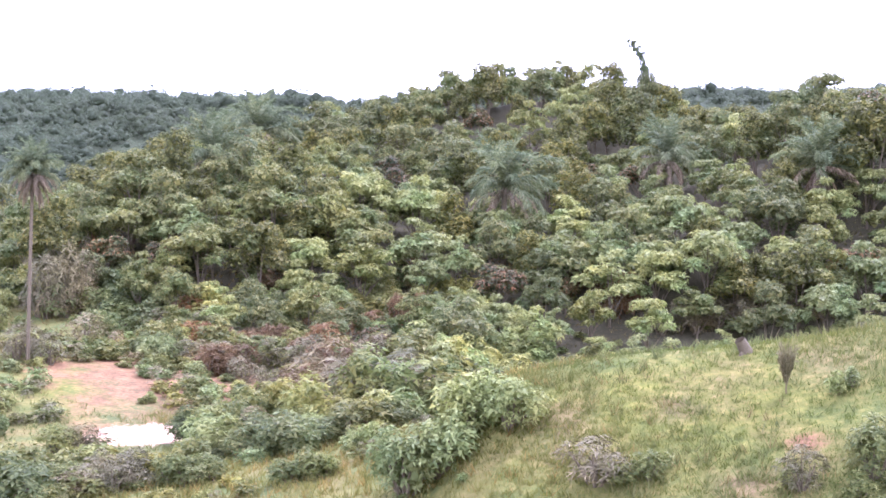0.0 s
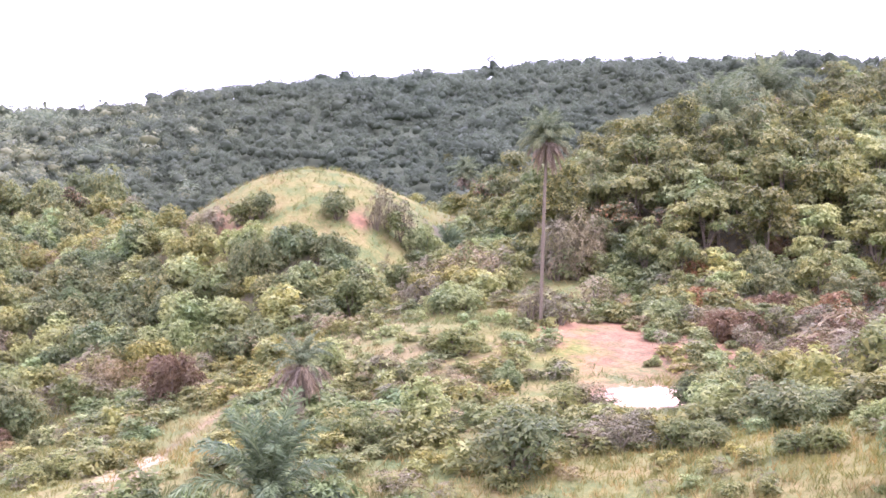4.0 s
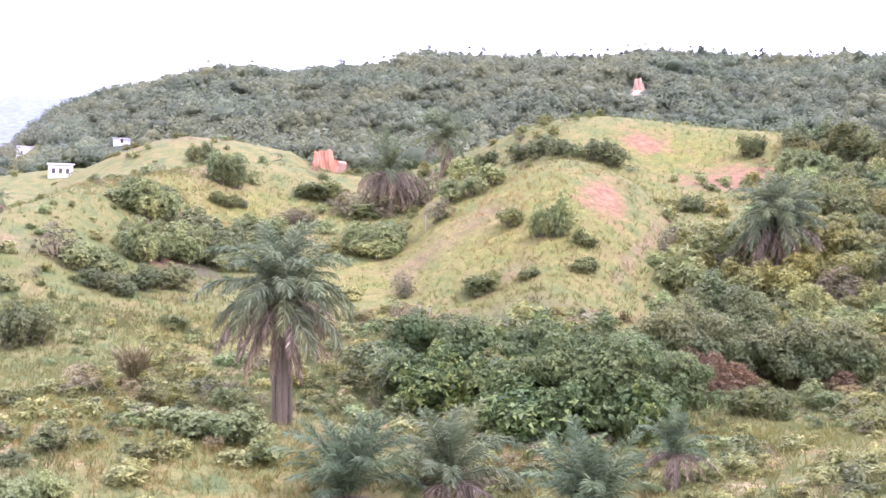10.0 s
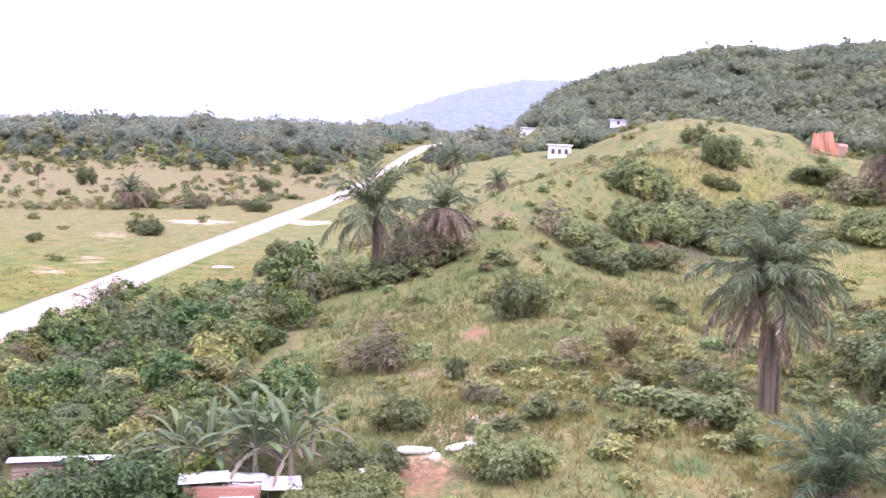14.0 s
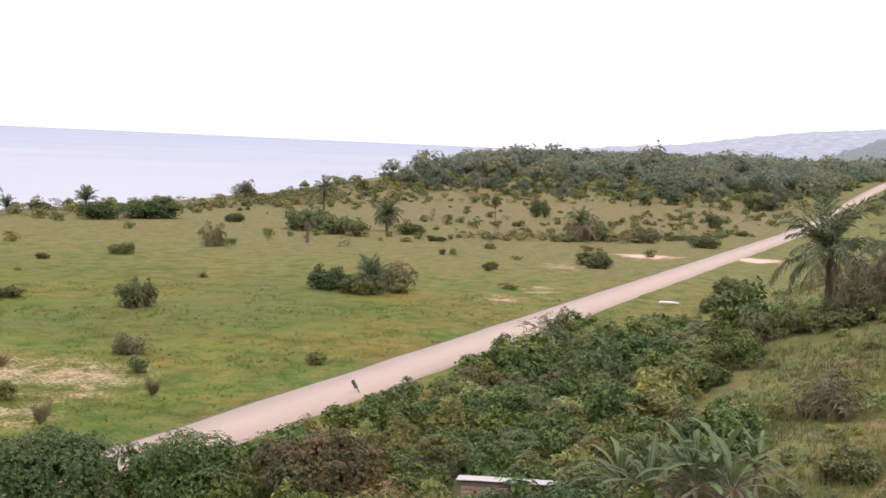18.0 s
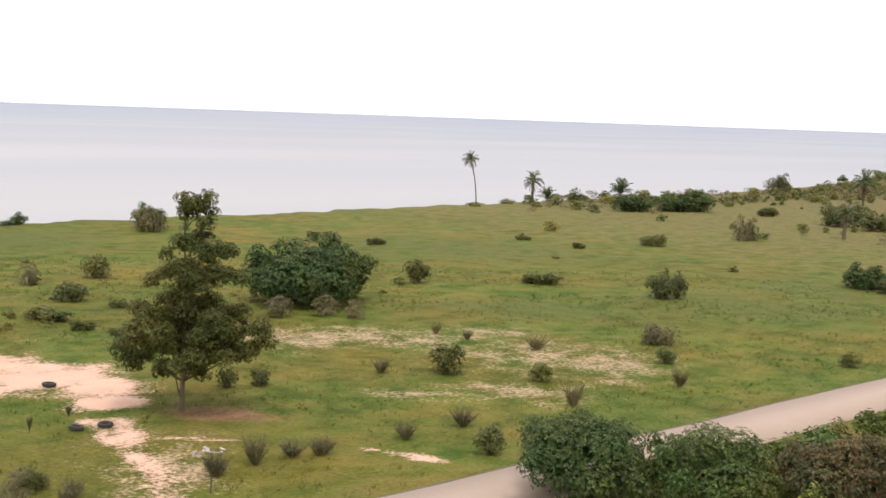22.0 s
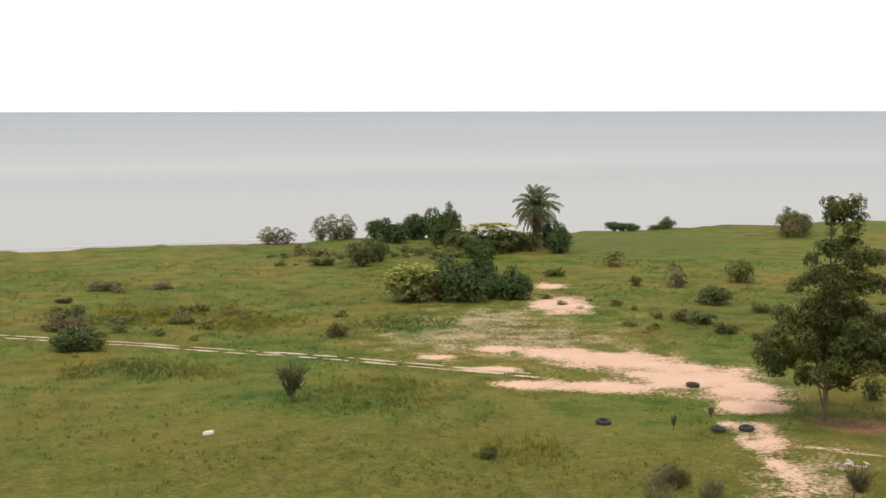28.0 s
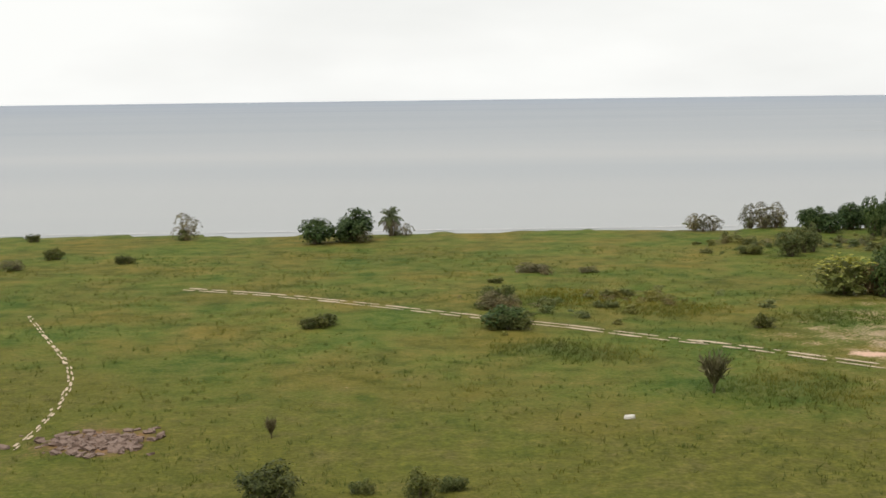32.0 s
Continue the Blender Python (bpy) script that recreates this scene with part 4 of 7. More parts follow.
def grown(name, shapes, x, y, sx, sz, turn, label, category, group=""):
    """Stands a plant on the ground: an empty at its foot with its parts."""
    thing = tagged(new(name), label, category, group)
    thing.matrix_basis = pose(x, y, float(ground_z(x, y)) - 0.05, 0, 0, turn) @ Matrix.Diagonal((sx, sx, sz, 1))
    for me in shapes:
        child(me.name.split(".")[0], me, thing)
    return thing


# ---- plants: the sorts ----
BUSH = {"M": [bush_shapes(64 + q, 190, 0.12, MEADOW_BUSH, 7, slim=0.34, full=0.42) for q in range(4)], "K": [bush_shapes(24 + q, 230, 0.11, ROADSIDE) for q in range(3)], "G": [bush_shapes(20 + q, 200, 0.112, GREEN) for q in range(4)], "F": [bush_shapes(30 + q, 190, 0.125, FRESH) for q in range(4)],
        "O": [bush_shapes(40 + q, 200, 0.106, OLIVE) for q in range(4)], "R": [bush_shapes(50 + q, 280, 0.13, RUSSET, slim=0.22, full=0.0) for q in range(2)],
        "T": [bush_shapes(60 + q, 240, 0.14, TWIGGY, slim=0.12, full=0.0) for q in range(3)]}
FINE = {"K": [bush_shapes(224 + q, 420, 0.078, ROADSIDE, 9) for q in range(3)], "G": [bush_shapes(220 + q, 400, 0.078, GREEN, 9) for q in range(3)], "F": [bush_shapes(230 + q, 380, 0.086, FRESH, 9) for q in range(3)],
        "O": [bush_shapes(240 + q, 400, 0.076, OLIVE, 9) for q in range(3)], "M": [bush_shapes(264 + q, 320, 0.09, MEADOW_BUSH, 8, slim=0.34, full=0.5) for q in range(3)]}
LOW = {"D": [bush_shapes(25 + q, 290, 0.086, ROADSIDE, 8, sub=1)[1] for q in range(4)], "G": [bush_shapes(20 + q, 270, 0.09, GREEN, 8, sub=1)[1] for q in range(4)], "F": [bush_shapes(30 + q, 260, 0.095, FRESH, 8, sub=1)[1] for q in range(4)],
       "O": [bush_shapes(40 + q, 280, 0.085, OLIVE, 8, sub=1)[1] for q in range(4)], "R": [bush_shapes(50 + q, 240, 0.13, RUSSET, slim=0.22, full=0.0)[1] for q in range(2)],
       "T": [bush_shapes(60 + q, 180, 0.14, TWIGGY, slim=0.1, full=0.0)[1] for q in range(3)],
       "g": [bush_shapes(90 + q, 58, 0.16, GREEN, 3, sub=1)[1] for q in range(3)], "f": [bush_shapes(93 + q, 54, 0.18, FRESH, 3, sub=1)[1] for q in range(3)],
       "o": [bush_shapes(96 + q, 58, 0.16, OLIVE, 3, sub=1)[1] for q in range(3)], "t": [bush_shapes(99 + q, 80, 0.18, TWIGGY, 3, slim=0.1, full=0.0)[1] for q in range(3)]}
VASE = [twig_shapes(70 + q, 110, TWIGGY, 0.62, 0.8) for q in range(3)]
BARE = [twig_shapes(80 + q, 120, TWIGGY, 0.5, 0.95, 0.2, 0.26) for q in range(2)]
FOREST = {"broadleaf_tree": [tree_shapes(100 + q, 9.0, 7.4, 0.10, 620, 0.40, GREEN, 15, 4, 0.8, 0.42, knob=(0.10, 0.22)) for q in range(5)],
          "umbrella_tree": [tree_shapes(110 + q, 8.6, 7.6, 0.1, 540, 0.48, FRESH, 15, 4, 0.55, 0.36, knob=(0.10, 0.2), core=0.66) for q in range(5)],
          "olive_green_tree": [tree_shapes(120 + q, 8.2, 7.0, 0.12, 620, 0.39, OLIVE, 16, 4, 0.6, 0.42, knob=(0.09, 0.2)) for q in range(5)],
          "dark_tree": [tree_shapes(130 + q, 9.4, 6.6, 0.08, 600, 0.38, OLIVE_DARK, 14, 4, 1.1, 0.42) for q in range(3)],
          "russet_tree": [tree_shapes(140 + q, 7.0, 6.0, 0.2, 480, 0.36, MANGO, 11, 4, 0.8, 0.4) for q in range(2)]}


def corners_of(me):
    v = np.empty(len(me.vertices) * 3, np.float32)
    me.vertices.foreach_get("co", v)
    return v.reshape(-1, 3)


def mass(name, sort, places, label):
    """Plants beyond counting, joined: places are x, y, width, height."""
    rng = np.random.default_rng(len(places))
    shapes = [corners_of(me) for me in LOW[sort]]
    faces = []
    for me in LOW[sort]:
        f = np.empty(len(me.loops), np.int32)
        me.loops.foreach_get("vertex_index", f)
        faces.append(f.reshape(-1, 3))
    out = []
    for x, y, w, h in places:
        q, a = rng.integers(0, len(shapes)), rng.uniform(0, 6.283)
        v = shapes[q]
        c, s = math.cos(a) * w, math.sin(a) * w
        out.append((np.stack([v[:, 0] * c - v[:, 1] * s + x, v[:, 0] * s + v[:, 1] * c + y, v[:, 2] * h + float(ground_z(x, y)) - 0.05], -1), faces[q]))
    return tagged(new(name, np_mesh(name, *merge(out), LOW[sort][0].materials[0])), label, "undergrowth", kind="stuff")


# ---- vegetation, space by space ----
# single bushes: x, y, width, height
GREEN_BUSHES = (
    (143.7, -25.6, 6.2, 3.6), (128.5, -29.0, 8.0, 4.2), (128.2, -23.0, 7.0, 4.0),
    (79.0, -98.1, 4.5, 5.0),
    (43.6, 156.1, 3.6, 3.6), (27.9, 107.8, 2.5, 1.4), (61.3, 98.4, 2.1, 1.0), (67.9, 128.1, 1.6, 1.4), (26.4, 67.1, 0.8, 0.7), (33.4, 58.5, 1.9, 1.2), (63.3, 172.2, 4.9, 3.7), (69.2, 165.2, 4.8, 2.8),
    (46.1, 159.5, 4.4, 3.7), (109.1, 103.3, 3.3, 3.0), (73.2, 65.8, 2.7, 2.9), (58.9, 71.1, 1.7, 1.5), (56.6, 72.1, 0.8, 1.7), (33.8, 58.9, 1.3, 0.9), (26, 66.6, 1.0, 0.8), (123.5, 78.1, 4.6, 3.3),
    (121.4, 94.6, 5.1, 1.7), (151.8, 62.2, 5.8, 3.3), (160.4, 117.3, 2.6, 1.2), (135.3, 136.9, 3.0, 1.2), (251.9, 186.2, 6.9, 2.5), (246.9, 115.1, 9.7, 5.4), (243.3, 104.6, 9.4, 4.1), (255.6, 94.2, 6.0, 2.7),
)
GREEN_BUSHES_B = (
    (214.6, 73, 1.2, 1.4), (192.6, 57.9, 2.0, 1.6), (255.1, 136.3, 5.1, 2.6), (216.5, 45.8, 6.9, 2.7), (195.9, 58.1, 2.3, 1.6), (284.5, 37, 6.4, 2.8), (348.7, 90.5, 6.4, 5.6), (350.6, 41.9, 3.1, 3.9),
    (186.1, 20.1, 4.2, 2.7), (161, 19.1, 3.2, 2.2), (113.3, 9.3, 4.6, 2.5), (112.2, 3.9, 4.5, 2.0), (450.6, 38.3, 10.0, 5.6), (260.9, 95.8, 4.9, 2.7), (303, 84.3, 2.8, 1.7), (-58, 182.7, 2.7, 1.5),
    (-48.5, 160.9, 3.4, 1.9), (-38.8, 156.7, 2.9, 1.3), (-10.7, 111.3, 3.5, 1.4), (6.1, 108.6, 4.2, 1.7), (-8.7, 62.1, 3.5, 2.3), (-1, 61.7, 1.4, 2.0), (6.1, 135.9, 1.8, 0.8), (153.9, -37.6, 3.5, 2.1),
)
GREEN_BUSHES_C = (
    (91.7, -7.6, 5.3, 3.3), (70.3, -2.5, 1.3, 1.6), (61.4, -6.5, 2.2, 1.5), (186.8, 20.3, 4.2, 2.5), (158.5, 18.5, 3.9, 2.1), (109.7, 8.5, 4.9, 2.9), (110, 4.3, 4.9, 2.2), (61.2, 0.7, 3.6, 1.7),
    (55.6, 0.9, 2.0, 1.8), (57.4, 2.7, 2.4, 1.6), (137.9, 19.3, 2.5, 1.9), (441.7, 38.2, 11.8, 5.9), (276.8, 35, 7.4, 2.7), (346.4, 41.6, 3.1, 4.3), (211.6, 44, 5.8, 3.4), (273, 57.4, 4.9, 3.1),
    (110.8, -20.5, 6.0, 2.5), (108.1, -15.6, 4.8, 1.9), (108.4, 0.7, 5.8, 2.0), (131.6, -87.9, 3.5, 1.7), (181.2, -90.8, 7.2, 3.6), (175.2, -93.7, 7.0, 4.4), (173, -99.5, 7.0, 4.0), (265.2, -57.1, 7.2, 4.8),
)
GREEN_BUSHES_D = (
    (193.3, -88.6, 5.6, 3.8), (136.6, -30.8, 9.9, 3.7), (118.9, -98.7, 8.2, 4.8), (145.3, -129.8, 9.5, 7.7), (371.8, -366.6, 23.1, 25.4), (26.8, -53.1, 4.0, 3.5), (79.0, -98.1, 5.0, 3.9), (32.2, -83.4, 1.0, 0.8),
    (86.4, -107.3, 4.8, 3.6), (78.2, -111.1, 4.2, 3.6), (73.2, -103.7, 5.1, 3.3), (67.9, -82.8, 6.2, 3.8), (87, -91.2, 7.8, 4.5), (23.6, -72.8, 5.1, 2.7), (36.8, -99.2, 4.7, 2.8), (-9.1, -48.4, 2.0, 2.4),
    (12.7, -71.6, 3.9, 1.9), (19.7, -67.6, 3.8, 1.9),
)
FRESH_BUSHES = (
    (36.2, -96.8, 3.6, 2.8), (31.9, -84.0, 1.2, 0.8),
    (111.0, -58.4, 4.6, 4.2), (132.0, -47.3, 7.0, 3.8), (132.7, -59.5, 6.5, 3.2),
    (90.7, 56.8, 1.9, 1.7), (138.8, -23.8, 8.1, 4.0), (161.9, -37.9, 4.0, 4.6), (54.8, -4.5, 4.0, 2.0), (63, -14.9, 5.9, 1.8), (130.5, -47.1, 6.8, 3.1), (114, -15.4, 6.1, 3.1), (124.1, -21.2, 6.7, 4.0),
    (129.4, -26.8, 6.4, 3.5), (127.6, -30.6, 5.8, 3.5), (112.0, -58.6, 4.5, 3.3), (166.2, -79.4, 4.9, 2.4), (165.4, -72.4, 6.4, 3.2), (131.7, -47.2, 6.8, 3.7), (140.1, -24.4, 5.7, 3.2), (179.2, -78.4, 6.0, 3.5),
    (130.1, -24.3, 8.2, 3.5), (141.8, -37.5, 7.8, 3.2), (144.4, -115.5, 9.0, 5.7), (37.2, -71.9, 1.8, 1.8), (35.9, -59.9, 3.4, 2.8), (67.1, -55.9, 3.9, 2.0), (53.3, -91.9, 5.6, 2.8), (23.4, -77.2, 5.4, 2.5),
)
FRESH_BUSHES_B = (
    (17.4, -72.7, 3.0, 2.3), (36.7, -100.1, 4.2, 2.4), (38.1, -73.6, 1.5, 1.5), (83.1, -102.0, 5.2, 4.1), (71.7, -119.0, 4.9, 3.7), (71.5, -94.9, 6.3, 3.6), (53.8, -95, 4.3, 2.9), (52.1, -72.7, 4.4, 2.4),
    (7.9, -54.7, 6.0, 3.7), (21.8, -78.3, 3.2, 2.2), (16.8, -69.8, 2.9, 2.2), (12.2, -115.9, 6.2, 4.7), (-9.0, -53.7, 1.7, 1.0), (19.6, -81.2, 4.5, 2.2), (13, -63.7, 3.2, 1.7), (4.7, -54.6, 3.1, 2.7),
)
OLIVE_BUSHES = (
    (162.1, -38.1, 5.2, 4.8), (152.7, -35.6, 4.2, 2.2), (103.8, -58.3, 3.2, 1.3), (106.4, -49.1, 3.2, 1.5), (104.2, -52.6, 2.6, 1.0), (108.5, -60.8, 3.0, 1.7), (133.0, -88.9, 3.4, 2.5),
    (69.1, -97.6, 7.0, 3.0), (66.9, -107.8, 5.0, 3.2), (70.8, -90.5, 4.2, 2.6),
    (39.1, 158.7, 3.6, 1.5), (15.9, 119.6, 2.4, 0.7), (80.7, 126.8, 4.0, 3.0), (69.4, 113.2, 3.6, 2.4), (61.6, 104.9, 4.4, 1.4), (62.8, 139.2, 2.7, 1.2), (49.8, 130.7, 5.0, 4.0), (57.1, 47.7, 2.0, 2.0),
    (60.9, 98.1, 2.1, 1.1), (70.6, 106.9, 2.0, 1.0), (76.6, 59.3, 2.0, 1.7), (174.8, 113.6, 4.6, 2.3), (163.3, 130.9, 2.8, 1.1), (102, 45.9, 2.0, 1.5), (288.3, 50.6, 5.2, 3.6), (243.5, 84, 4.6, 1.6),
    (5.7, 122, 3.8, 2.2), (0.6, 63.4, 1.8, 0.9), (-4, 62.8, 1.7, 0.9), (18.4, 126.8, 2.8, 0.8), (52.8, 1.9, 4.6, 2.3), (96.5, -19.3, 2.2, 1.5), (105.4, -47.9, 3.1, 2.1), (103.1, 13.9, 4.2, 2.1),
)
OLIVE_BUSHES_B = (
    (323.1, 31.9, 3.6, 1.7), (108.7, -60.6, 2.7, 1.2), (105.3, -48.6, 3.1, 2.1), (166.2, -90.9, 7.5, 2.9), (164.7, -120.9, 4.5, 4.5), (102.8, -57.2, 2.6, 1.2), (104.4, -52.7, 2.1, 0.8), (98.1, -19.3, 2.2, 1.1),
    (162.8, -51.1, 8.3, 3.0), (117.4, -57.1, 3.4, 2.3), (112, -83.8, 5.6, 3.7), (38.1, -56.2, 3.9, 1.8), (56.4, -52.2, 4.1, 2.1), (67.2, -50.8, 4.9, 2.3), (65.5, -96.1, 6.2, 4.1), (70.5, -96.0, 7.4, 4.2),
    (31.4, -68.8, 2.7, 2.0), (39.9, -57.3, 4.4, 1.9), (97.6, -131.1, 2.9, 2.2), (78.4, -103.8, 5.2, 2.9), (91.1, -134.1, 2.1, 1.8), (352.6, -445, 7.5, 5.0), (82.8, -96.5, 6.8, 3.9), (66.2, -98.1, 5.8, 3.1),
)
OLIVE_BUSHES_C = (
    (44.1, -78.2, 3.6, 2.4), (-8.4, -47.5, 1.7, 1.1), (38.7, -110.7, 4.7, 3.1), (27.8, -59.3, 4.4, 2.0), (20.9, -60.2, 3.7, 1.7), (14.8, -59.1, 3.5, 1.6), (-1.1, -50.3, 1.6, 1.3),
)
DRY_BUSHES = (
    (28.2, -93.8, 3.2, 2.0), (25.2, -91.4, 3.4, 1.8), (23.3, -94.6, 3.0, 2.2), (31.4, -99.0, 3.6, 2.4),
    (112.4, -75.3, 7.0, 3.2),
    (26.0, -101.0, 6.0, 3.2), (20.0, -101.0, 5.2, 3.0), (33.0, -98.0, 5.0, 2.6), (51.9, -113.6, 6.5, 6.0),
    (39, 186.1, 5.1, 3.0), (50.2, 189, 3.5, 3.9), (46.6, 189, 3.5, 3.5), (117.3, 169.4, 6.4, 4.6), (5.5, 119.6, 4.3, 1.9), (11.2, 144.5, 3.9, 0.9), (71.5, 125.5, 1.3, 2.6), (32.3, 57.9, 1.8, 1.5),
    (48.6, 189, 2.6, 3.9), (79.8, 93.7, 3.3, 2.2), (84.2, 91.8, 2.8, 2.2), (85.3, 88.7, 2.2, 1.9), (97.8, 62.3, 4.2, 2.1), (198.3, 109.8, 4.0, 4.5), (158.3, 60.3, 6.0, 4.5), (281.2, 62.3, 8.9, 5.1),
    (352.1, 185.5, 7.0, 5.3), (-5.2, 186.3, 4.1, 2.1), (-10.6, 178.1, 3.2, 2.4), (-36.1, 183.6, 3.0, 3.7), (-50.9, 151.9, 3.6, 1.4), (11.3, 143.9, 3.9, 0.9), (17, 143.4, 2.3, 0.9), (76.5, 2.4, 5.5, 3.1),
)
DRY_BUSHES_B = (
    (74.4, -9.5, 3.0, 2.0), (63.8, -3.7, 2.6, 1.4), (112.4, -43.8, 2.1, 2.1), (278.1, 48.6, 7.5, 3.1), (115.4, -12.4, 4.1, 3.1), (110.6, -0.5, 7.4, 4.9), (110.1, -3.6, 3.9, 3.0), (113.9, -44, 2.2, 2.2),
    (111.4, -75.1, 6.5, 3.0), (98.1, -38.3, 3.8, 1.9), (156.6, -55.2, 9.5, 4.0), (160.6, -63.8, 8.4, 4.6), (128.9, -53.9, 3.7, 2.4), (149.7, -43.6, 6.2, 2.4), (47.5, -72.5, 3.1, 1.5), (113.3, -75.2, 6.0, 2.4),
    (25.2, -61.6, 3.6, 1.8), (46.9, -72.4, 3.1, 1.5), (56.7, -120.1, 3.5, 5.3), (55.5, -123, 3.0, 4.8), (75.0, -116.6, 3.6, 4.9), (91.9, -106.7, 5.0, 3.1), (59.4, -96.9, 5.0, 3.0), (68.4, -76.8, 5.5, 2.7),
)
DRY_BUSHES_C = (
    (1.0, -50.4, 3.1, 2.0), (-6.6, -48.7, 1.8, 1.8), (30.4, -69.9, 3.4, 1.7), (24.3, -59.4, 4.3, 1.7), (16.4, -88.3, 4.8, 2.4), (51.9, -113.8, 6.6, 6.6), (44, -91.6, 4.9, 3.1), (43.7, -100.1, 4.3, 2.9),
    (-5.6, -130.4, 6.9, 3.5), (-11.2, -131.2, 7.0, 3.5), (-18.2, -134.8, 7.8, 3.6),
)
VASE_SHRUBS = (
    (42.2, 54.6, 1.6, 1.6), (34.4, 56, 1.2, 1.2), (85.5, 78.3, 1.0, 1.3), (85.7, 74.6, 1.0, 1.1), (69.1, 68.9, 1.5, 1.5), (55.8, 53.3, 1.4, 1.4), (61, 53.2, 1.7, 1.5), (45.1, 54.7, 1.5, 2.0),
    (47.8, 54.7, 1.7, 1.2), (49.8, 54.1, 1.3, 1.2), (42.1, 54.3, 1.3, 1.1), (28.2, 54.9, 0.9, 1.0), (30.4, 54.5, 1.7, 1.7), (33.7, 55.3, 1.2, 1.0), (86.9, 67.6, 2.0, 1.5), (83.3, 50.9, 1.3, 1.8),
    (71.4, 52.1, 1.4, 2.0), (49.2, 53.9, 1.3, 1.3),
)
BARE_SHRUBS = (
    (18.4, 83.9, 2.5, 2.9), (39.3, 68.9, 0.5, 1.1), (43.1, 70.8, 0.5, 0.9), (-10, 74.1, 1.0, 1.4), (76.1, -12.6, 3.1, 2.8), (-6.7, -54.3, 1.0, 2.2),
)
RUSSET_BUSHES = (
    (74.8, -52.0, 6.0, 3.4), (77.2, -66.5, 5.0, 2.6), (79.9, -61.9, 5.0, 2.2), (72.7, -48.7, 5.2, 3.0), (67.7, -74.5, 4.0, 3.6), (28.6, -102.6, 5, 2.6), (22.1, -99.1, 5, 2.6),
    (43.9, 125.9, 3.6, 3.6), (65.1, -72.3, 3.5, 4.3), (74.3, -52.3, 6.1, 2.4), (74.8, -62.8, 5.2, 1.7), (20, -121.9, 4.9, 4.9), (31.9, -104, 6.3, 2.9), (23.1, -103.6, 9.4, 2.3), (30.4, -96.1, 5.4, 3.1),
    (29.4, -105.6, 5.3, 3.4), (22, -91.2, 6.2, 2.5), (14.2, -86.5, 4.3, 2.3), (0.7, -132.8, 5.3, 5.3), (4.3, -138.1, 3.7, 3.7),
)
DARK_BUSHES = (
    (48.4, 129.6, 6.4, 4.8), (51.6, 125.0, 4.2, 3.3), (121.1, 174.7, 6.4, 4.4),
    (54.5, 182.2, 6.8, 4.2), (60.3, 185.2, 4.3, 3.9), (61.6, 175.9, 5.0, 5.0), (73.4, 161, 3.1, 3.9), (97.4, 189, 5.7, 1.9), (104.2, 189, 5.7, 2.7), (5.6, 109.5, 3.9, 2.5), (45.1, 124.3, 6.5, 4.4),
    (50.5, 124, 5.1, 3.5), (60.7, 158.9, 5.3, 3.0), (75.3, 166.5, 3.2, 4.5), (65.9, 189.1, 4.4, 5.3), (61.5, 189, 4.4, 4.4), (153.6, 68.1, 5.6, 3.7), (238, 160.2, 10.2, 4.4), (247.2, 152.4, 15.4, 3.2),
    (-13.7, 177.2, 9.9, 4.9), (58, 13.2, 7.7, 3.5),
)
# palms: x, y, width of the crown, height, state
PALMS = (
    (43.6, -89.8, 4.9, 16.4, "skirt"),
    (67.6, -19.3, 8.7, 10.6, "skirt"),
    (114.4, 3.7, 10.8, 10.0, "green"),
    (109.3, -2.1, 6.8, 7.6, "dead"),
    (156.6, -58.3, 10.8, 10.2, "dead"),
    (204.6, -85.8, 11.0, 11.4, "green"),
    (105.6, -81.0, 10.3, 9.7, "skirt"),
    (46.6, -62.9, 4.5, 5.2, "dead"),
    (34.5, -44.4, 8.6, 7.4, "young"),
    (53.8, -18.4, 7.5, 5.6, "young"),
    (55.1, -24.1, 7.7, 5.6, "squat"),
    (48.3, -27.9, 7.7, 5.2, "young"),
    (51.6, -34.3, 4.4, 5.2, "bright"),
    (70.9, -122.4, 5.9, 5.3, "young"),
    (13.5, -145.3, 12.9, 14.2, "green"),
    (-5.4, -162.4, 10.8, 10.8, "green"),
    (-21.7, -150.9, 11.5, 11.5, "green"),
    (57.8, -197.4, 15.5, 13.7, "green"),
    (47.9, -146.0, 11.6, 10.9, "green"),
    (218.3, 189.0, 4.1, 11.6, "green", (-0.95, 1.1)),
    (238.6, 189.0, 5.1, 7.0, "green"),
    (244.6, 189.0, 5.7, 3.7, "young"),
    (275.7, 189.2, 7.7, 6.8, "young"),
    (285.6, 171.9, 5.3, 4.4, "young"),
    (316.5, 142.1, 8.0, 9.2, "green"),
    (218.9, 101.4, 4.3, 6.2, "green"),
    (259.5, 101.3, 6.9, 6.8, "skirt"),
    (154.4, 62.2, 7.4, 6.5, "young"),
    (353.4, 185.2, 8.1, 5.6, "young"),
    (268.6, 60.1, 8.4, 7.2, "dead"),
    (405.5, 50.5, 4.3, 7.9, "skirt"),
    (72.8, 167.3, 7.1, 8.6, "skirt"),
    (-6.7, 186.0, 3.8, 4.0, "skirt"),
    (262.9, -16.1, 7.0, 5.2, "dead"),
    (259.4, -459.4, 16.3, 18.7, "skirt"),
    (309.6, 91.7, 3.1, 7.1, "skirt"),
    (383.2, -9.9, 11.9, 10.2, "green"),
    (108.7, -85.9, 5.5, 6.7, "young"),
)
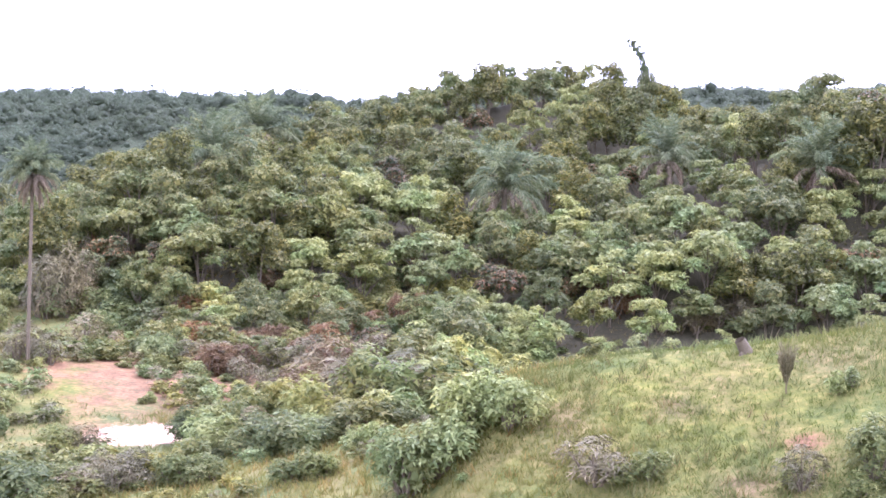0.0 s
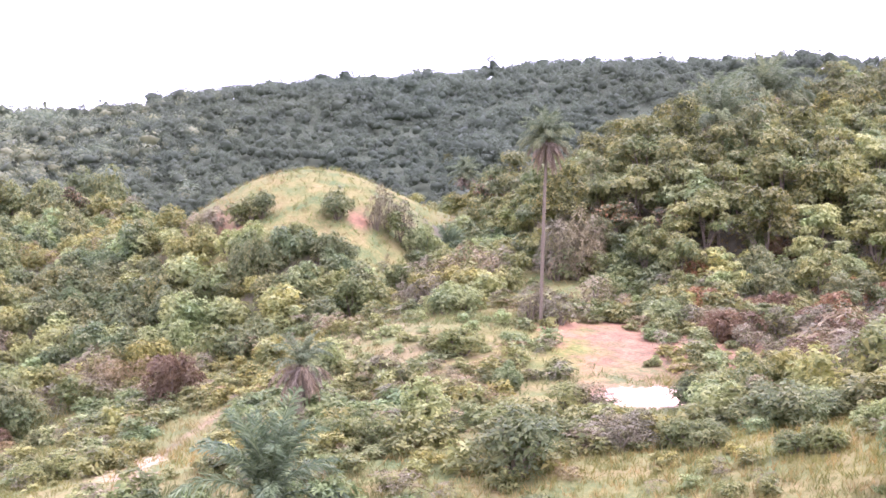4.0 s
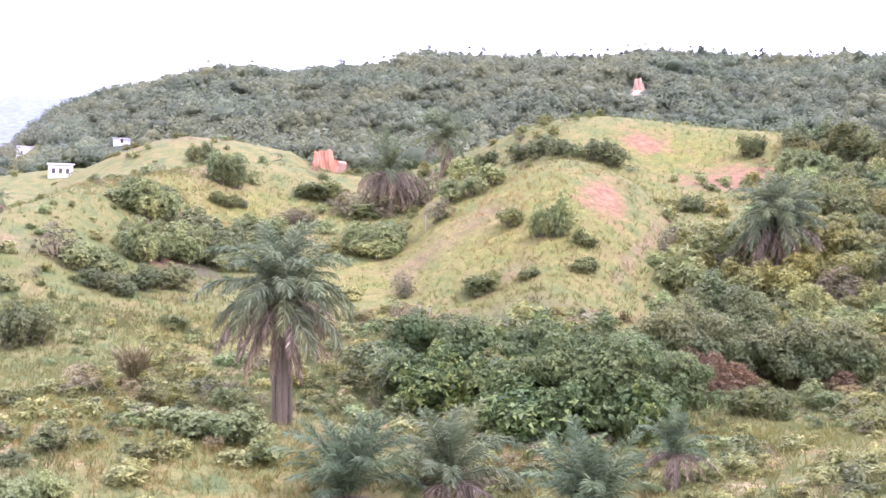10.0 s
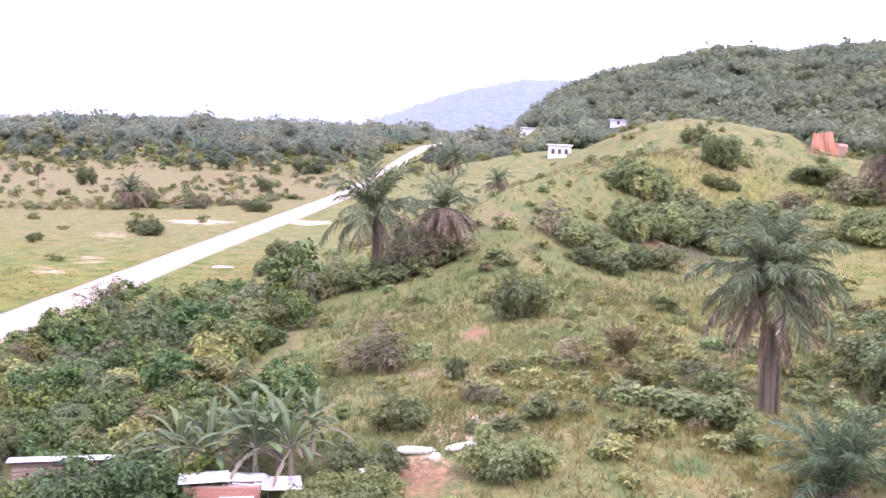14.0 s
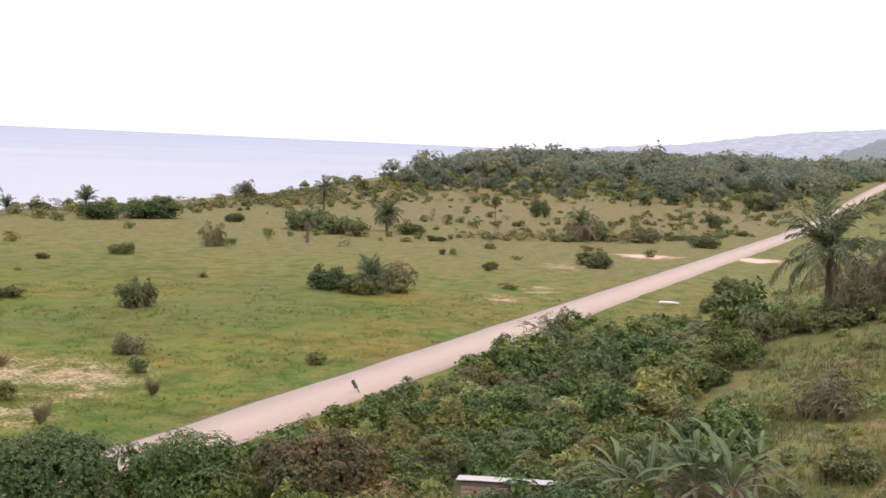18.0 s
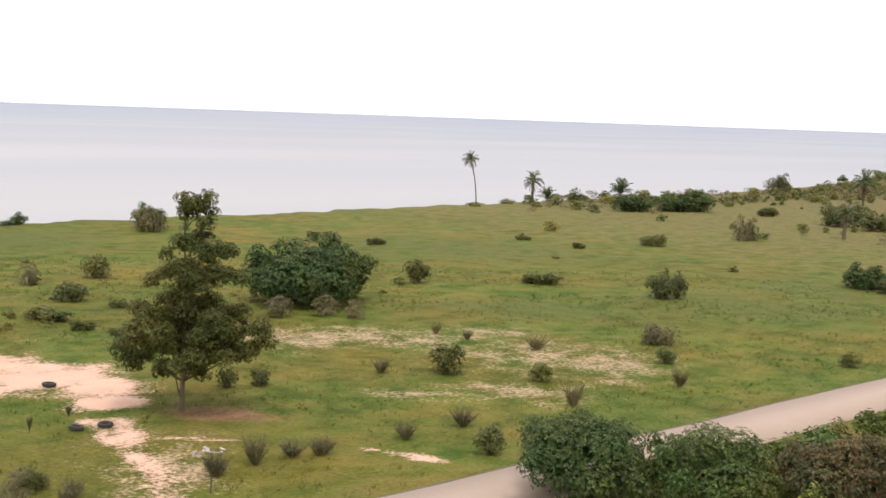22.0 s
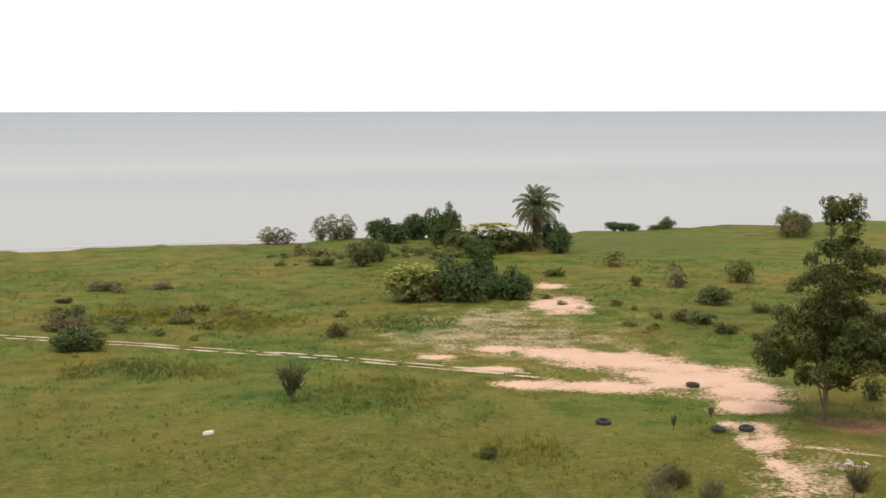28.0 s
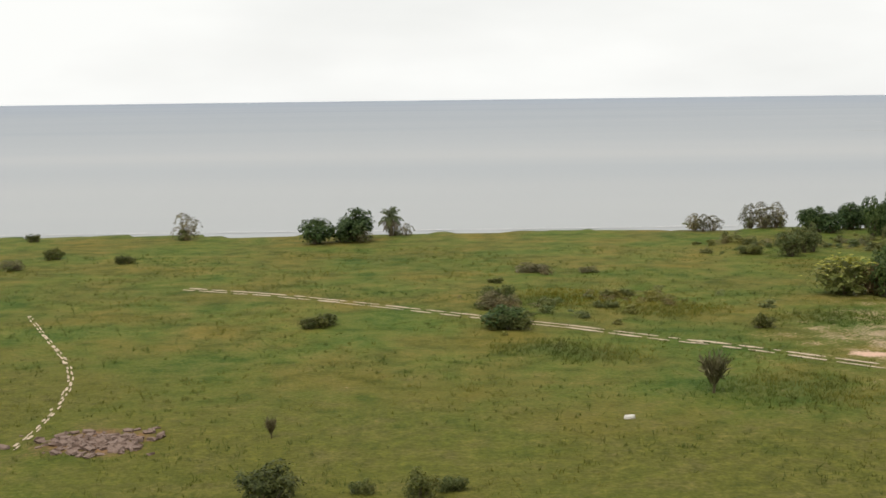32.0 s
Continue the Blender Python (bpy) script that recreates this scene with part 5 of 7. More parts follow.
# thickets: x, y, half length, half depth, turn
HILL_THICKETS = (
    (90.1, -75.4, 17.1, 12.2, -130.0), (103.0, -82.4, 16.3, 7.9, -129.0), (81.9, -40.7, 8.1, 10.5, -116.0), (76.4, -32.3, 4.4, 7.6, -113.0), (73.7, -41.7, 6.4, 7.3, -120.0), (69.3, -36.9, 4.9, 6.1, -118.0), (70.7, -37.7, 7.8, 8.9, -118.0), (100.0, -99.6, 15.0, 11.0, -135.0),
    (129.1, -118.5, 15.5, 19.5, -133.0), (147.4, -145.0, 11.0, 24.0, -135.0), (71.3, -97.2, 8.6, 8.2, -144.0), (156.2, -127.8, 7.1, 10.9, -129.0), (65.5, -118.0, 7.2, 20.8, -151.0),
)
ROAD_THICKETS = (
    (84.0, 24.0, 34.0, 13.5, -5.0), (108.0, 19.0, 22.0, 12.0, -5.0), (66.0, 20.0, 9.0, 9.0, 0.0), (66.0, 11.0, 8.0, 6.0, 0.0), (74.2, -123.0, 3.8, 3.7, -149.0), (86.7, -93.1, 8.9, 10.6, -137.0), (104.9, -104.4, 5.2, 10.9, -135.0), (85.9, 28.3, 7.2, 15.4, -72.0),
    (95.5, 34.4, 4.9, 11.7, -70.0), (86.3, 26.2, 8.0, 11.8, -73.0), (119.8, 25.7, 9.7, 10.7, -78.0), (110.8, 21.0, 12.0, 17.9, -79.0), (106.3, 29.1, 5.4, 8.6, -75.0), (102.6, 21.9, 9.3, 17.2, -78.0), (84.6, 28.1, 5.9, 9.2, -72.0), (108.6, 21.1, 4.9, 13.4, -79.0),
    (85.2, 15.8, 4.2, 9.5, -79.0), (18.2, -74.3, 6.8, 8.4, -166.0), (11.2, -84.2, 4.5, 12.1, -172.0),
)
THICKETS = HILL_THICKETS + ROAD_THICKETS
CLEARINGS = (
    (114.3, -56.4, 13.0, 21.0, -116.0), (172.3, -114.7, 18.3, 9.9, -124.0), (118.4, -68.3, 7.2, 19.3, -120.0), (99.5, -26.9, 5.5, 14.7, -105.0), (146.3, -89.3, 9.8, 24.0, -121.0), (-2.4, -55.7, 9.4, 9.0, 178.0), (31.2, -77.8, 3.3, 9.7, -158.0), (35.9, -84.2, 3.6, 12.5, -157.0),
    (53.9, -61.0, 2.5, 11.6, -139.0), (121.7, -48.1, 8.7, 14.3, -112.0), (102.0, -15.2, 5.0, 4.3, -99.0), (84.9, -4.8, 3.8, 8.8, -93.0), (56.0, -1.4, 2.2, 2.3, -91.0), (50.1, -48.4, 1.8, 4.2, -134.0), (49.0, -38.3, 2.7, 1.5, -128.0), (97.6, 4.0, 2.6, 6.0, -88.0),
)
# single trees: x, y, size, sort
DARK_TREES = ((-28.6, -153.0, 1.75, "dark_tree"), (-24.0, -158.5, 1.25, "dark_tree"), (8.0, -170.0, 1.2, "dark_tree"), (-17.2, -131.1, 1.15, "dark_tree"), (-13.1, -134.3, 0.8, "dark_tree"), (70.0, -199.0, 1, "dark_tree"), (5.8, -132.1, 0.6, "russet_tree"), (11.9, -122.5, 0.6, "umbrella_tree"), (289.2, -496.6, 1, "dark_tree"), (147.2, -124.0, 0.9, "dark_tree"), (144.9, -137.2, 0.9, "russet_tree"), (423.6, -374.7, 0.9, "dark_tree"), (438.7, -374.7, 0.8, "russet_tree"), (140.2, -144.1, 0.8, "olive_green_tree"))
SLENDER_TREES = ((498.4, 181.8, 4.2, 8.4), (553.7, 203.0, 3.9, 7.8), (622.9, 186.9, 4.3, 8.6), (933.4, 156.9, 7.1, 14.2), (747.7, 166.6, 5.8, 11.5), (478.5, 163.6, 4.9, 9.8))
dice = np.random.default_rng(7)
SORTS = (("G", "dark green leafy bush growing in the grass", "green bushes"), ("F", "fresh light-green broad-leaved bush among the scrub", "fresh bushes"),
         ("O", "olive-yellow bush among dry grass", "olive bushes"), ("T", "dry brown twiggy bush, mostly leafless", "dry bushes"),
         ("R", "russet dead-leaved bush at the edge of the woods", "russet bushes"),
         ("K", "dense dark green rounded bush", "dark bushes"))


def bush(sort, x, y, w, h, label, group):
    """One bush; a wide or large one grows as several leafy heads from one root."""
    w = max(w, h * 1.05)
    heads = 1 if h > 0.62 * w and w < 4.4 else 2 if h > 0.5 * w and w < 4.4 else 3
    thing = tagged(new("bush"), label, "bush", group)
    thing.matrix_basis = pose(x, y, float(ground_z(x, y)) - 0.05)
    ux, uy = -y / math.hypot(x, y), x / math.hypot(x, y)
    for q in range(heads):
        u = ((q + 0.5) / heads - 0.5) * w * 0.72 + (dice.normal(0, 0.05) * w if heads > 1 else 0)
        d = dice.normal(0, 0.12) * w if heads > 1 else 0.0
        px, py = ux * u - uy * d, uy * u + ux * d
        ww = w * 1.05 if heads == 1 else w * dice.uniform(0.5, 0.66)
        hh = h * (1.05 if heads == 1 else dice.uniform(0.8, 1.1))
        m = pose(px, py, float(ground_z(x + px, y + py)) - float(ground_z(x, y)), 0, 0, dice.uniform(0, 360)) @ Matrix.Diagonal((ww, ww, max(hh, 0.5 * ww), 1))
        sorts = FINE if ww > 1.9 and sort in FINE else BUSH
        for me in sorts[sort][dice.integers(0, len(sorts[sort]))]:
            child(me.name.split(".")[0], me, thing, m)
    if sort == "T":      # a few green shoots low among the dry twigs
        m = pose(dice.normal(0, 0.2) * w, dice.normal(0, 0.2) * w, 0, 0, 0, dice.uniform(0, 360)) @ Matrix.Diagonal((w * 0.6, w * 0.6, h * 0.55, 1))
        child("leafy_shoot", LOW["o"][dice.integers(0, 3)], thing, m, "green shoots")
    return thing


for (sort, label, group), lists in zip(SORTS, (GREEN_BUSHES + GREEN_BUSHES_B + GREEN_BUSHES_C + GREEN_BUSHES_D, FRESH_BUSHES + FRESH_BUSHES_B, OLIVE_BUSHES + OLIVE_BUSHES_B + OLIVE_BUSHES_C, DRY_BUSHES + DRY_BUSHES_B + DRY_BUSHES_C, RUSSET_BUSHES, DARK_BUSHES)):
    for x, y, w, h in [q for q in lists if math.hypot(q[0] - 87.5, q[1] + 120.5) > 11]:
        bush("M" if sort == "G" and y > 40 and h < 3.2 else sort, x, y, w, h, "sparse brown-green bush standing in the meadow" if sort == "G" and y > 40 and h < 3.2 else label, group)
for x, y, w, h in VASE_SHRUBS:
    grown("dry_shrub", (VASE[dice.integers(0, 3)],), x, y, w * 0.95, h, dice.uniform(0, 360), "small dry shrub of upright brown twigs in the meadow", "shrub", "dry shrubs in the meadow")
for x, y, w, h in BARE_SHRUBS:
    grown("bare_shrub", (BARE[dice.integers(0, 2)],), x, y, w, h, dice.uniform(0, 360), "leafless grey shrub with forking twigs", "shrub", "bare shrubs")
for q, (x, y, w, h, state, *tilt) in enumerate(PALMS):
    palm(x, y, w, h, state, 300 + q, *tilt)


def strewn(ovals, gap, seed):
    """Places inside ovals, no two nearer than gap."""
    rng, kept = np.random.default_rng(seed), []
    for cx, cy, a, b, turn in ovals:
        c, s = math.cos(radians(turn)), math.sin(radians(turn))
        for _ in range(int(12 * a * b / gap ** 2)):
            u, v = rng.uniform(-1, 1, 2)
            if u * u + v * v > 0.8 + 0.35 * math.sin(5 * u + cx) * math.cos(4 * v + cy):
                continue
            x, y = cx + u * a * c - v * b * s, cy + u * a * s + v * b * c
            if y > 39.3 - 0.073 * x or math.hypot(x, y) < 44 or not clear(x, y):
                continue
            if all((x - p) ** 2 + (y - q) ** 2 > gap * gap for p, q in kept[-400:]):
                kept.append((x, y))
    return kept


KEEP_CLEAR = ((86.0, -119.0, 15.5), (60.8, 16.8, 3.6), (57.0, 7.5, 3.0), (59.5, 8.0, 1.6), (30, -72.5, 6.5), (67.6, -19.3, 3.5), (56, -1, 4))


def clear(x, y):
    return all(math.hypot(x - a, y - b) > r for a, b, r in KEEP_CLEAR)


def inside(ovals, x, y, grow=1.0):
    for cx, cy, a, b, turn in ovals:
        c, s = math.cos(radians(turn)), math.sin(radians(turn))
        u, v = ((x - cx) * c + (y - cy) * s) / (a * grow), ((y - cy) * c - (x - cx) * s) / (b * grow)
        if u * u + v * v < 1:
            return True
    return False


thick = {"D": [], "G": [], "F": [], "O": [], "R": [], "T": []}
for x, y in strewn(THICKETS, 2.1, 21):
    if y > 38.6 - 0.0725 * x:
        continue
    w = dice.uniform(2.8, 4.6) * (0.75 if y > 5 and x < 100 else 1.0)
    patchy = math.sin(x * 0.21 + 2.0 * math.sin(y * 0.13)) + math.sin(y * 0.19 + 1.0) + dice.normal(0, 0.5) + (0.0 if y < 0 else 1.2 if x < 4.3 * y else -0.5)
    luck = dice.uniform() + 0.12 * math.sin(x * 0.3 + 2 * math.sin(y * 0.2))
    if math.hypot(x - 71, y + 38) < 12 and y < 0:
        sort = "D" if luck < 0.7 else "G"
    elif y > 0:
        sort = "D" if luck < 0.62 else "G" if luck < 0.82 else "F" if luck < 0.92 else "O" if luck < 0.97 else "T"
    else:
        sort = "G" if patchy > 0.2 else "F" if patchy > -0.5 else "O" if patchy > -1.75 else "T"
    swell = dice.uniform(1.15, 1.5) if dice.uniform() < 0.22 else 1.0
    thick[sort].append((x, y, w * swell, w * swell * dice.uniform(0.62, 1.1)))
for sort, name, label in (("G", "green_thicket", "dense dark green thicket of leafy bushes"), ("F", "light_green_thicket", "light green bushes within the thicket"),
                          ("D", "dark_thicket", "dense dark green thicket between road and shed"), ("O", "olive_thicket", "olive-yellow bushes within the thicket"), ("T", "dry_thicket", "dry grey bushes within the thicket")):
    mass(name, sort, thick[sort], label)
under = {"g": [], "f": [], "o": [], "t": []}
for _ in range(6500):
    a, r = dice.uniform(-196, -82), math.sqrt(dice.uniform(46 ** 2, 150 ** 2))
    x, y = bearing(a, r)
    if y > 30 - 0.073 * x or inside(CLEARINGS, x, y) or not clear(x, y) or (a > -118 and dice.uniform() < 0.45):
        continue
    w = dice.uniform(0.6, 1.9)
    patchy = math.sin(x * 0.17 + 1.5 * math.sin(y * 0.11)) + math.sin(y * 0.15 + 2.0) + dice.normal(0, 0.7)
    if dice.uniform() < 0.42:
        under["f" if patchy > 0.6 else "o" if patchy > -0.6 else "g" if patchy > -0.9 else "t"].append((x, y, w, w * dice.uniform(0.45, 0.85)))
for sort, name, label in (("g", "green_undergrowth", "low green scrub on the slopes"), ("f", "light_green_undergrowth", "low light green scrub on the slopes"),
                          ("o", "olive_undergrowth", "low olive scrub among tall grass"), ("t", "dry_undergrowth", "low dry brown scrub among tall grass")):
    mass(name, sort, under[sort], label)

shore = {"g": [], "o": [], "t": []}
for _ in range(5200):
    x, y = dice.uniform(70, 620), dice.uniform(28, 190)
    if abs(y - 45.6 + 0.0725 * x) < 7 or dice.uniform() > 0.05 * float(sstep(170, 260, x)) + 0.008 + (0.9 * sstep(148, 176, y) * sstep(205, 265, x) if y < 187 else 0) + 0.8 * float(sstep(190, 420, x)) * max(0.0, 0.15 + 0.7 * math.sin(x * 0.031 + y * 0.06) + 0.3 * math.sin(y * 0.13)):
        continue
    w = dice.uniform(1.2, 3.8) * (1.25 if y > 150 else 1.0)
    shore[dice.choice(["g", "o", "t"], p=(0.38, 0.34, 0.28))].append((x, y, w, w * dice.uniform(0.4, 0.8)))
for sort, name, label in (("g", "green_shore_scrub", "scattered low green scrub towards the shore"), ("o", "olive_shore_scrub", "scattered olive scrub towards the shore"),
                          ("t", "dry_shore_scrub", "scattered dry scrub towards the shore")):
    mass(name, sort, shore[sort], label)

# low growth filling the clumps above the shore
clump = {"g": [], "o": [], "t": []}
fill = np.random.default_rng(26)
for cx, cy, a, b, count in ((42.0, 169.0, 6.0, 6.0, 40), (54.0, 166.0, 8.0, 6.0, 60), (67.0, 171.0, 8.0, 4.5, 50), (48.5, 129.0, 6.5, 4.0, 46), (20.5, 124.0, 5.5, 5.0, 34), (8.5, 118.0, 4.5, 7.0, 22), (88.0, 103.0, 8.0, 10.0, 16), (62.0, 110.0, 8.0, 14.0, 22)):
    for _ in range(count):
        x, y, w = cx + a * fill.normal(0, 0.55), cy + b * fill.normal(0, 0.55), fill.uniform(0.7, 2.2)
        clump[fill.choice(["g", "o", "t"], p=(0.34, 0.4, 0.26))].append((x, y, w, w * fill.uniform(0.35, 0.7)))
for sort, name, label in (("g", "green_clump_scrub", "low green growth round the clumps of bushes"), ("o", "olive_clump_scrub", "low olive growth round the clumps of bushes"), ("t", "dry_clump_scrub", "low dry growth round the clumps of bushes")):
    mass(name, sort, clump[sort], label)

# a belt of dry scrub along the old ditch across the far meadow
ditch = {"g": [], "o": [], "t": []}
for _ in range(190):
    k = fill.uniform(0, 1)
    x, y, w = float(np.interp(k, (0, 0.3, 0.65, 1), (250, 264, 279, 312))) + 26 * fill.beta(1.2, 2.6), float(np.interp(k, (0, 0.3, 0.65, 1), (84, 63, 48, 35))), fill.uniform(1.0, 3.4)
    if abs(y - 45.6 + 0.0725 * x) > 8:
        ditch[fill.choice(["g", "o", "t"], p=(0.26, 0.34, 0.4))].append((x, y, w, w * fill.uniform(0.4, 0.75)))
for sort, name, label in (("g", "green_ditch_scrub", "low green scrub along a ditch in the far meadow"), ("o", "olive_ditch_scrub", "low olive scrub along a ditch in the far meadow"), ("t", "dry_ditch_scrub", "dry brown scrub along a ditch in the far meadow")):
    mass(name, sort, ditch[sort], label)

# scrub in drifts over the near slopes
drift = {"g": [], "f": [], "o": [], "t": []}
slope = np.random.default_rng(27)
for _ in range(2600):
    a, r = slope.uniform(-170, -93), math.sqrt(slope.uniform(56 ** 2, 112 ** 2))
    x, y = bearing(a, r)
    heap = math.sin(x * 0.13 + 2 * math.sin(y * 0.09)) + math.sin(y * 0.16 + 1.3 * math.sin(x * 0.07))
    if heap + slope.normal(0, 0.7) < 0.25 or inside(CLEARINGS, x, y) or not clear(x, y):
        continue
    w = slope.uniform(0.8, 2.4)
    sort = slope.choice(["g", "f", "o", "t"], p=(0.28, 0.34, 0.24, 0.14))
    drift[sort].append((x, y, w, w * slope.uniform(0.45, 0.75)))
for sort, name, label in (("g", "green_slope_scrub", "drifts of green scrub over the near slopes"), ("f", "light_green_slope_scrub", "drifts of light green scrub over the near slopes"),
                          ("o", "olive_slope_scrub", "drifts of olive scrub over the near slopes"), ("t", "dry_slope_scrub", "drifts of dry twiggy scrub over the near slopes")):
    mass(name, sort, drift[sort], label)

near_scrub = {"g": [], "f": [], "o": [], "t": []}
for _ in range(1050):
    a, r = slope.uniform(-162, -134), math.sqrt(slope.uniform(52 ** 2, 112 ** 2))
    x, y = bearing(a, r)
    if inside(CLEARINGS, x, y, 0.9) or not clear(x, y) or math.sin(x * 0.2 + 1.0) + math.sin(y * 0.17) + slope.normal(0, 0.8) < -0.3:
        continue
    w = slope.uniform(1.0, 2.9)
    near_scrub[slope.choice(["g", "f", "o", "t"], p=(0.2, 0.14, 0.5, 0.16))].append((x, y, w, w * slope.uniform(0.5, 0.85)))
for sort, name, label in (("g", "green_hollow_scrub", "green scrub round the sandy hollow"), ("f", "light_green_hollow_scrub", "light green scrub round the sandy hollow"),
                          ("o", "olive_hollow_scrub", "olive scrub round the sandy hollow"), ("t", "dry_hollow_scrub", "dry twiggy scrub round the sandy hollow")):
    mass(name, sort, near_scrub[sort], label)

far_drift = {"g": [], "f": [], "o": [], "t": []}
for _ in range(2000):
    a, r = slope.uniform(-134, -86), math.sqrt(slope.uniform(105 ** 2, 330 ** 2))
    x, y = bearing(a, r)
    heap = math.sin(x * 0.11 + 2 * math.sin(y * 0.07)) + math.sin(y * 0.12 + 1.3 * math.sin(x * 0.05))
    if heap + slope.normal(0, 0.7) < 0.3 or inside(CLEARINGS, x, y) or y > 24 - 0.073 * x:
        continue
    w = slope.uniform(1.3, 3.4)
    far_drift[slope.choice(["g", "f", "o", "t"], p=(0.3, 0.26, 0.28, 0.16))].append((x, y, w, w * slope.uniform(0.45, 0.8)))
for sort, name, label in (("g", "green_hill_scrub", "green scrub scattered over the farther hills"), ("f", "light_green_hill_scrub", "light green scrub scattered over the farther hills"),
                          ("o", "olive_hill_scrub", "olive scrub scattered over the farther hills"), ("t", "dry_hill_scrub", "dry scrub scattered over the farther hills")):
    mass(name, sort, far_drift[sort], label)

# low growth at the foot of the wooded hill and behind the crest of the near one
low = np.random.default_rng(29)
foot_at = lambda a: float(np.interp(a, (-195, -182, -172, -165, -160, -156, -152, -147), (112, 112, 110, 112, 116, 128, 150, 168)))
shrubs = {"G": [], "F": [], "O": [], "R": [], "T": []}
for _ in range(1500):
    a = low.uniform(-196, -150) if low.uniform() < 0.42 else low.uniform(-196, -172)
    r = foot_at(a) + low.uniform(-9, 34) - (26 if a < -174 else 10 if a < -171 else 0)
    x, y = bearing(a, r)
    if not clear(x, y) or math.hypot(x - 97, y + 134) < 26:
        continue
    w = low.uniform(2.2, 4.4)
    sort = low.choice(["G", "F", "O", "R", "T"], p=(0.36, 0.2, 0.26, 0.09, 0.09) if a > -171 else (0.2, 0.6, 0.12, 0.02, 0.06))
    shrubs[sort].append((x, y, w, w * low.uniform(0.6, 0.95)))
LOW["u"] = [bush_shapes(33 + q, 150, 0.125, FRESH, 6)[1] for q in range(4)]
LOW["v"] = [bush_shapes(23 + q, 150, 0.12, GREEN, 6)[1] for q in range(4)]
shrubs["u"], shrubs["v"] = shrubs.pop("F"), shrubs.pop("G")
for sort, name, label in (("v", "green_understorey", "dark green bushes along the foot of the forest"), ("u", "light_green_understorey", "light green bushes along the foot of the forest"),
                          ("O", "olive_understorey", "olive bushes along the foot of the forest"), ("R", "russet_understorey", "russet dead-leaved bushes along the foot of the forest"),
                          ("T", "dry_understorey", "grey leafless bushes along the foot of the forest")):
    mass(name, sort, shrubs[sort], label)

# the wooded hill
spots = []
wood = np.random.default_rng(31)
for _ in range(9000):
    a, r = wood.uniform(-195, -147), math.sqrt(wood.uniform(98 ** 2, 240 ** 2))
    x, y = bearing(a, r)
    foot = foot_at(a)
    if r < foot or (a > -153 and wood.uniform() < 0.5) or math.hypot(x - 99, y + 137) < 24:
        continue
    gap = 3.5 if r < 150 else 4.3
    if all((x - p) ** 2 + (y - q) ** 2 > gap * gap for p, q in spots):
        spots.append((x, y))
for x, y in spots:
    r = math.hypot(x, y)
    at = math.degrees(math.atan2(x, -y))      # 0 straight inland, larger towards the palm
    name = wood.choice(list(FOREST), p=(0.22, 0.56, 0.12, 0.06, 0.04) if r < 150 and at < 9 else (0.24, 0.20, 0.42, 0.08, 0.06) if r < 160 else (0.36, 0.12, 0.18, 0.28, 0.06))
    s = (wood.uniform(0.45, 0.85) if r < 128 else wood.uniform(0.7, 1.2)) * (1.08 if math.degrees(math.atan2(x, -y)) < -7.5 and r > 125 else 1.0)
    grown(name, FOREST[name][wood.integers(0, len(FOREST[name]))], x, y, s, s * wood.uniform(0.85, 1.1), wood.uniform(0, 360),
          {"broadleaf_tree": "dark green broadleaf tree of the hillside forest", "umbrella_tree": "light green large-leaved tree of the hillside forest",
           "olive_green_tree": "olive-green tree with yellowish leaf tips in the forest",
           "dark_tree": "dark dense-crowned tree of the hillside forest", "russet_tree": "tree with russet young leaves in the forest"}[name], "tree", "trees of the wooded hill")


for x, y, s, name in DARK_TREES:
    grown(name, FOREST[name][0], x, y, s, s, 40 * s, "dark dense-crowned tree standing out at the forest edge", "tree", "trees of the wooded hill")
for x, y, w, h in SLENDER_TREES:
    grown("slender_tree", tree_shapes(int(x), 8.0, 4.0, 0.5, 160, 0.5, COAST_GREEN, 7, 4, 0.8, 0.4), x, y, h / 8.0, h / 8.0, x, "slender tree with a small crown on a bare trunk", "tree", "slender trees of the shore")


crest = np.random.default_rng(37)
EMERGENT = [tree_shapes(150 + q, 10.5, 6.5, 0.18, 160, 0.9, FAR_HAZED_GREEN, 8, 4, 0.8, 0.42) for q in range(4)]
for q in range(16):
    x, y = bearing(-98 - 4.6 * q - crest.uniform(0, 5), crest.uniform(770, 835))
    s = crest.uniform(0.8, 1.3)
    grown("emergent_tree", EMERGENT[q % 4], x, y, s, s, crest.uniform(0, 360), "tall bare-stemmed tree rising over the far ridge forest", "tree", "trees over the far ridge")


SPINDLY = [tree_shapes(160 + q, 10.0, 3.6, 0.08, 130, 0.8, FAR_HAZED_GREEN, 7, 4, 1.2, 0.4, core=0.5) for q in range(4)]
for q in range(58):
    x, y = bearing(-109 - 26 * (q + crest.uniform(0, 1)) / 58, crest.uniform(790, 835))
    s = crest.uniform(0.9, 1.7)
    grown("spindly_tree", SPINDLY[q % 4], x, y, s, s, crest.uniform(0, 360), "thin upright tree in the row along the far ridge", "tree", "thin trees along the far ridge")


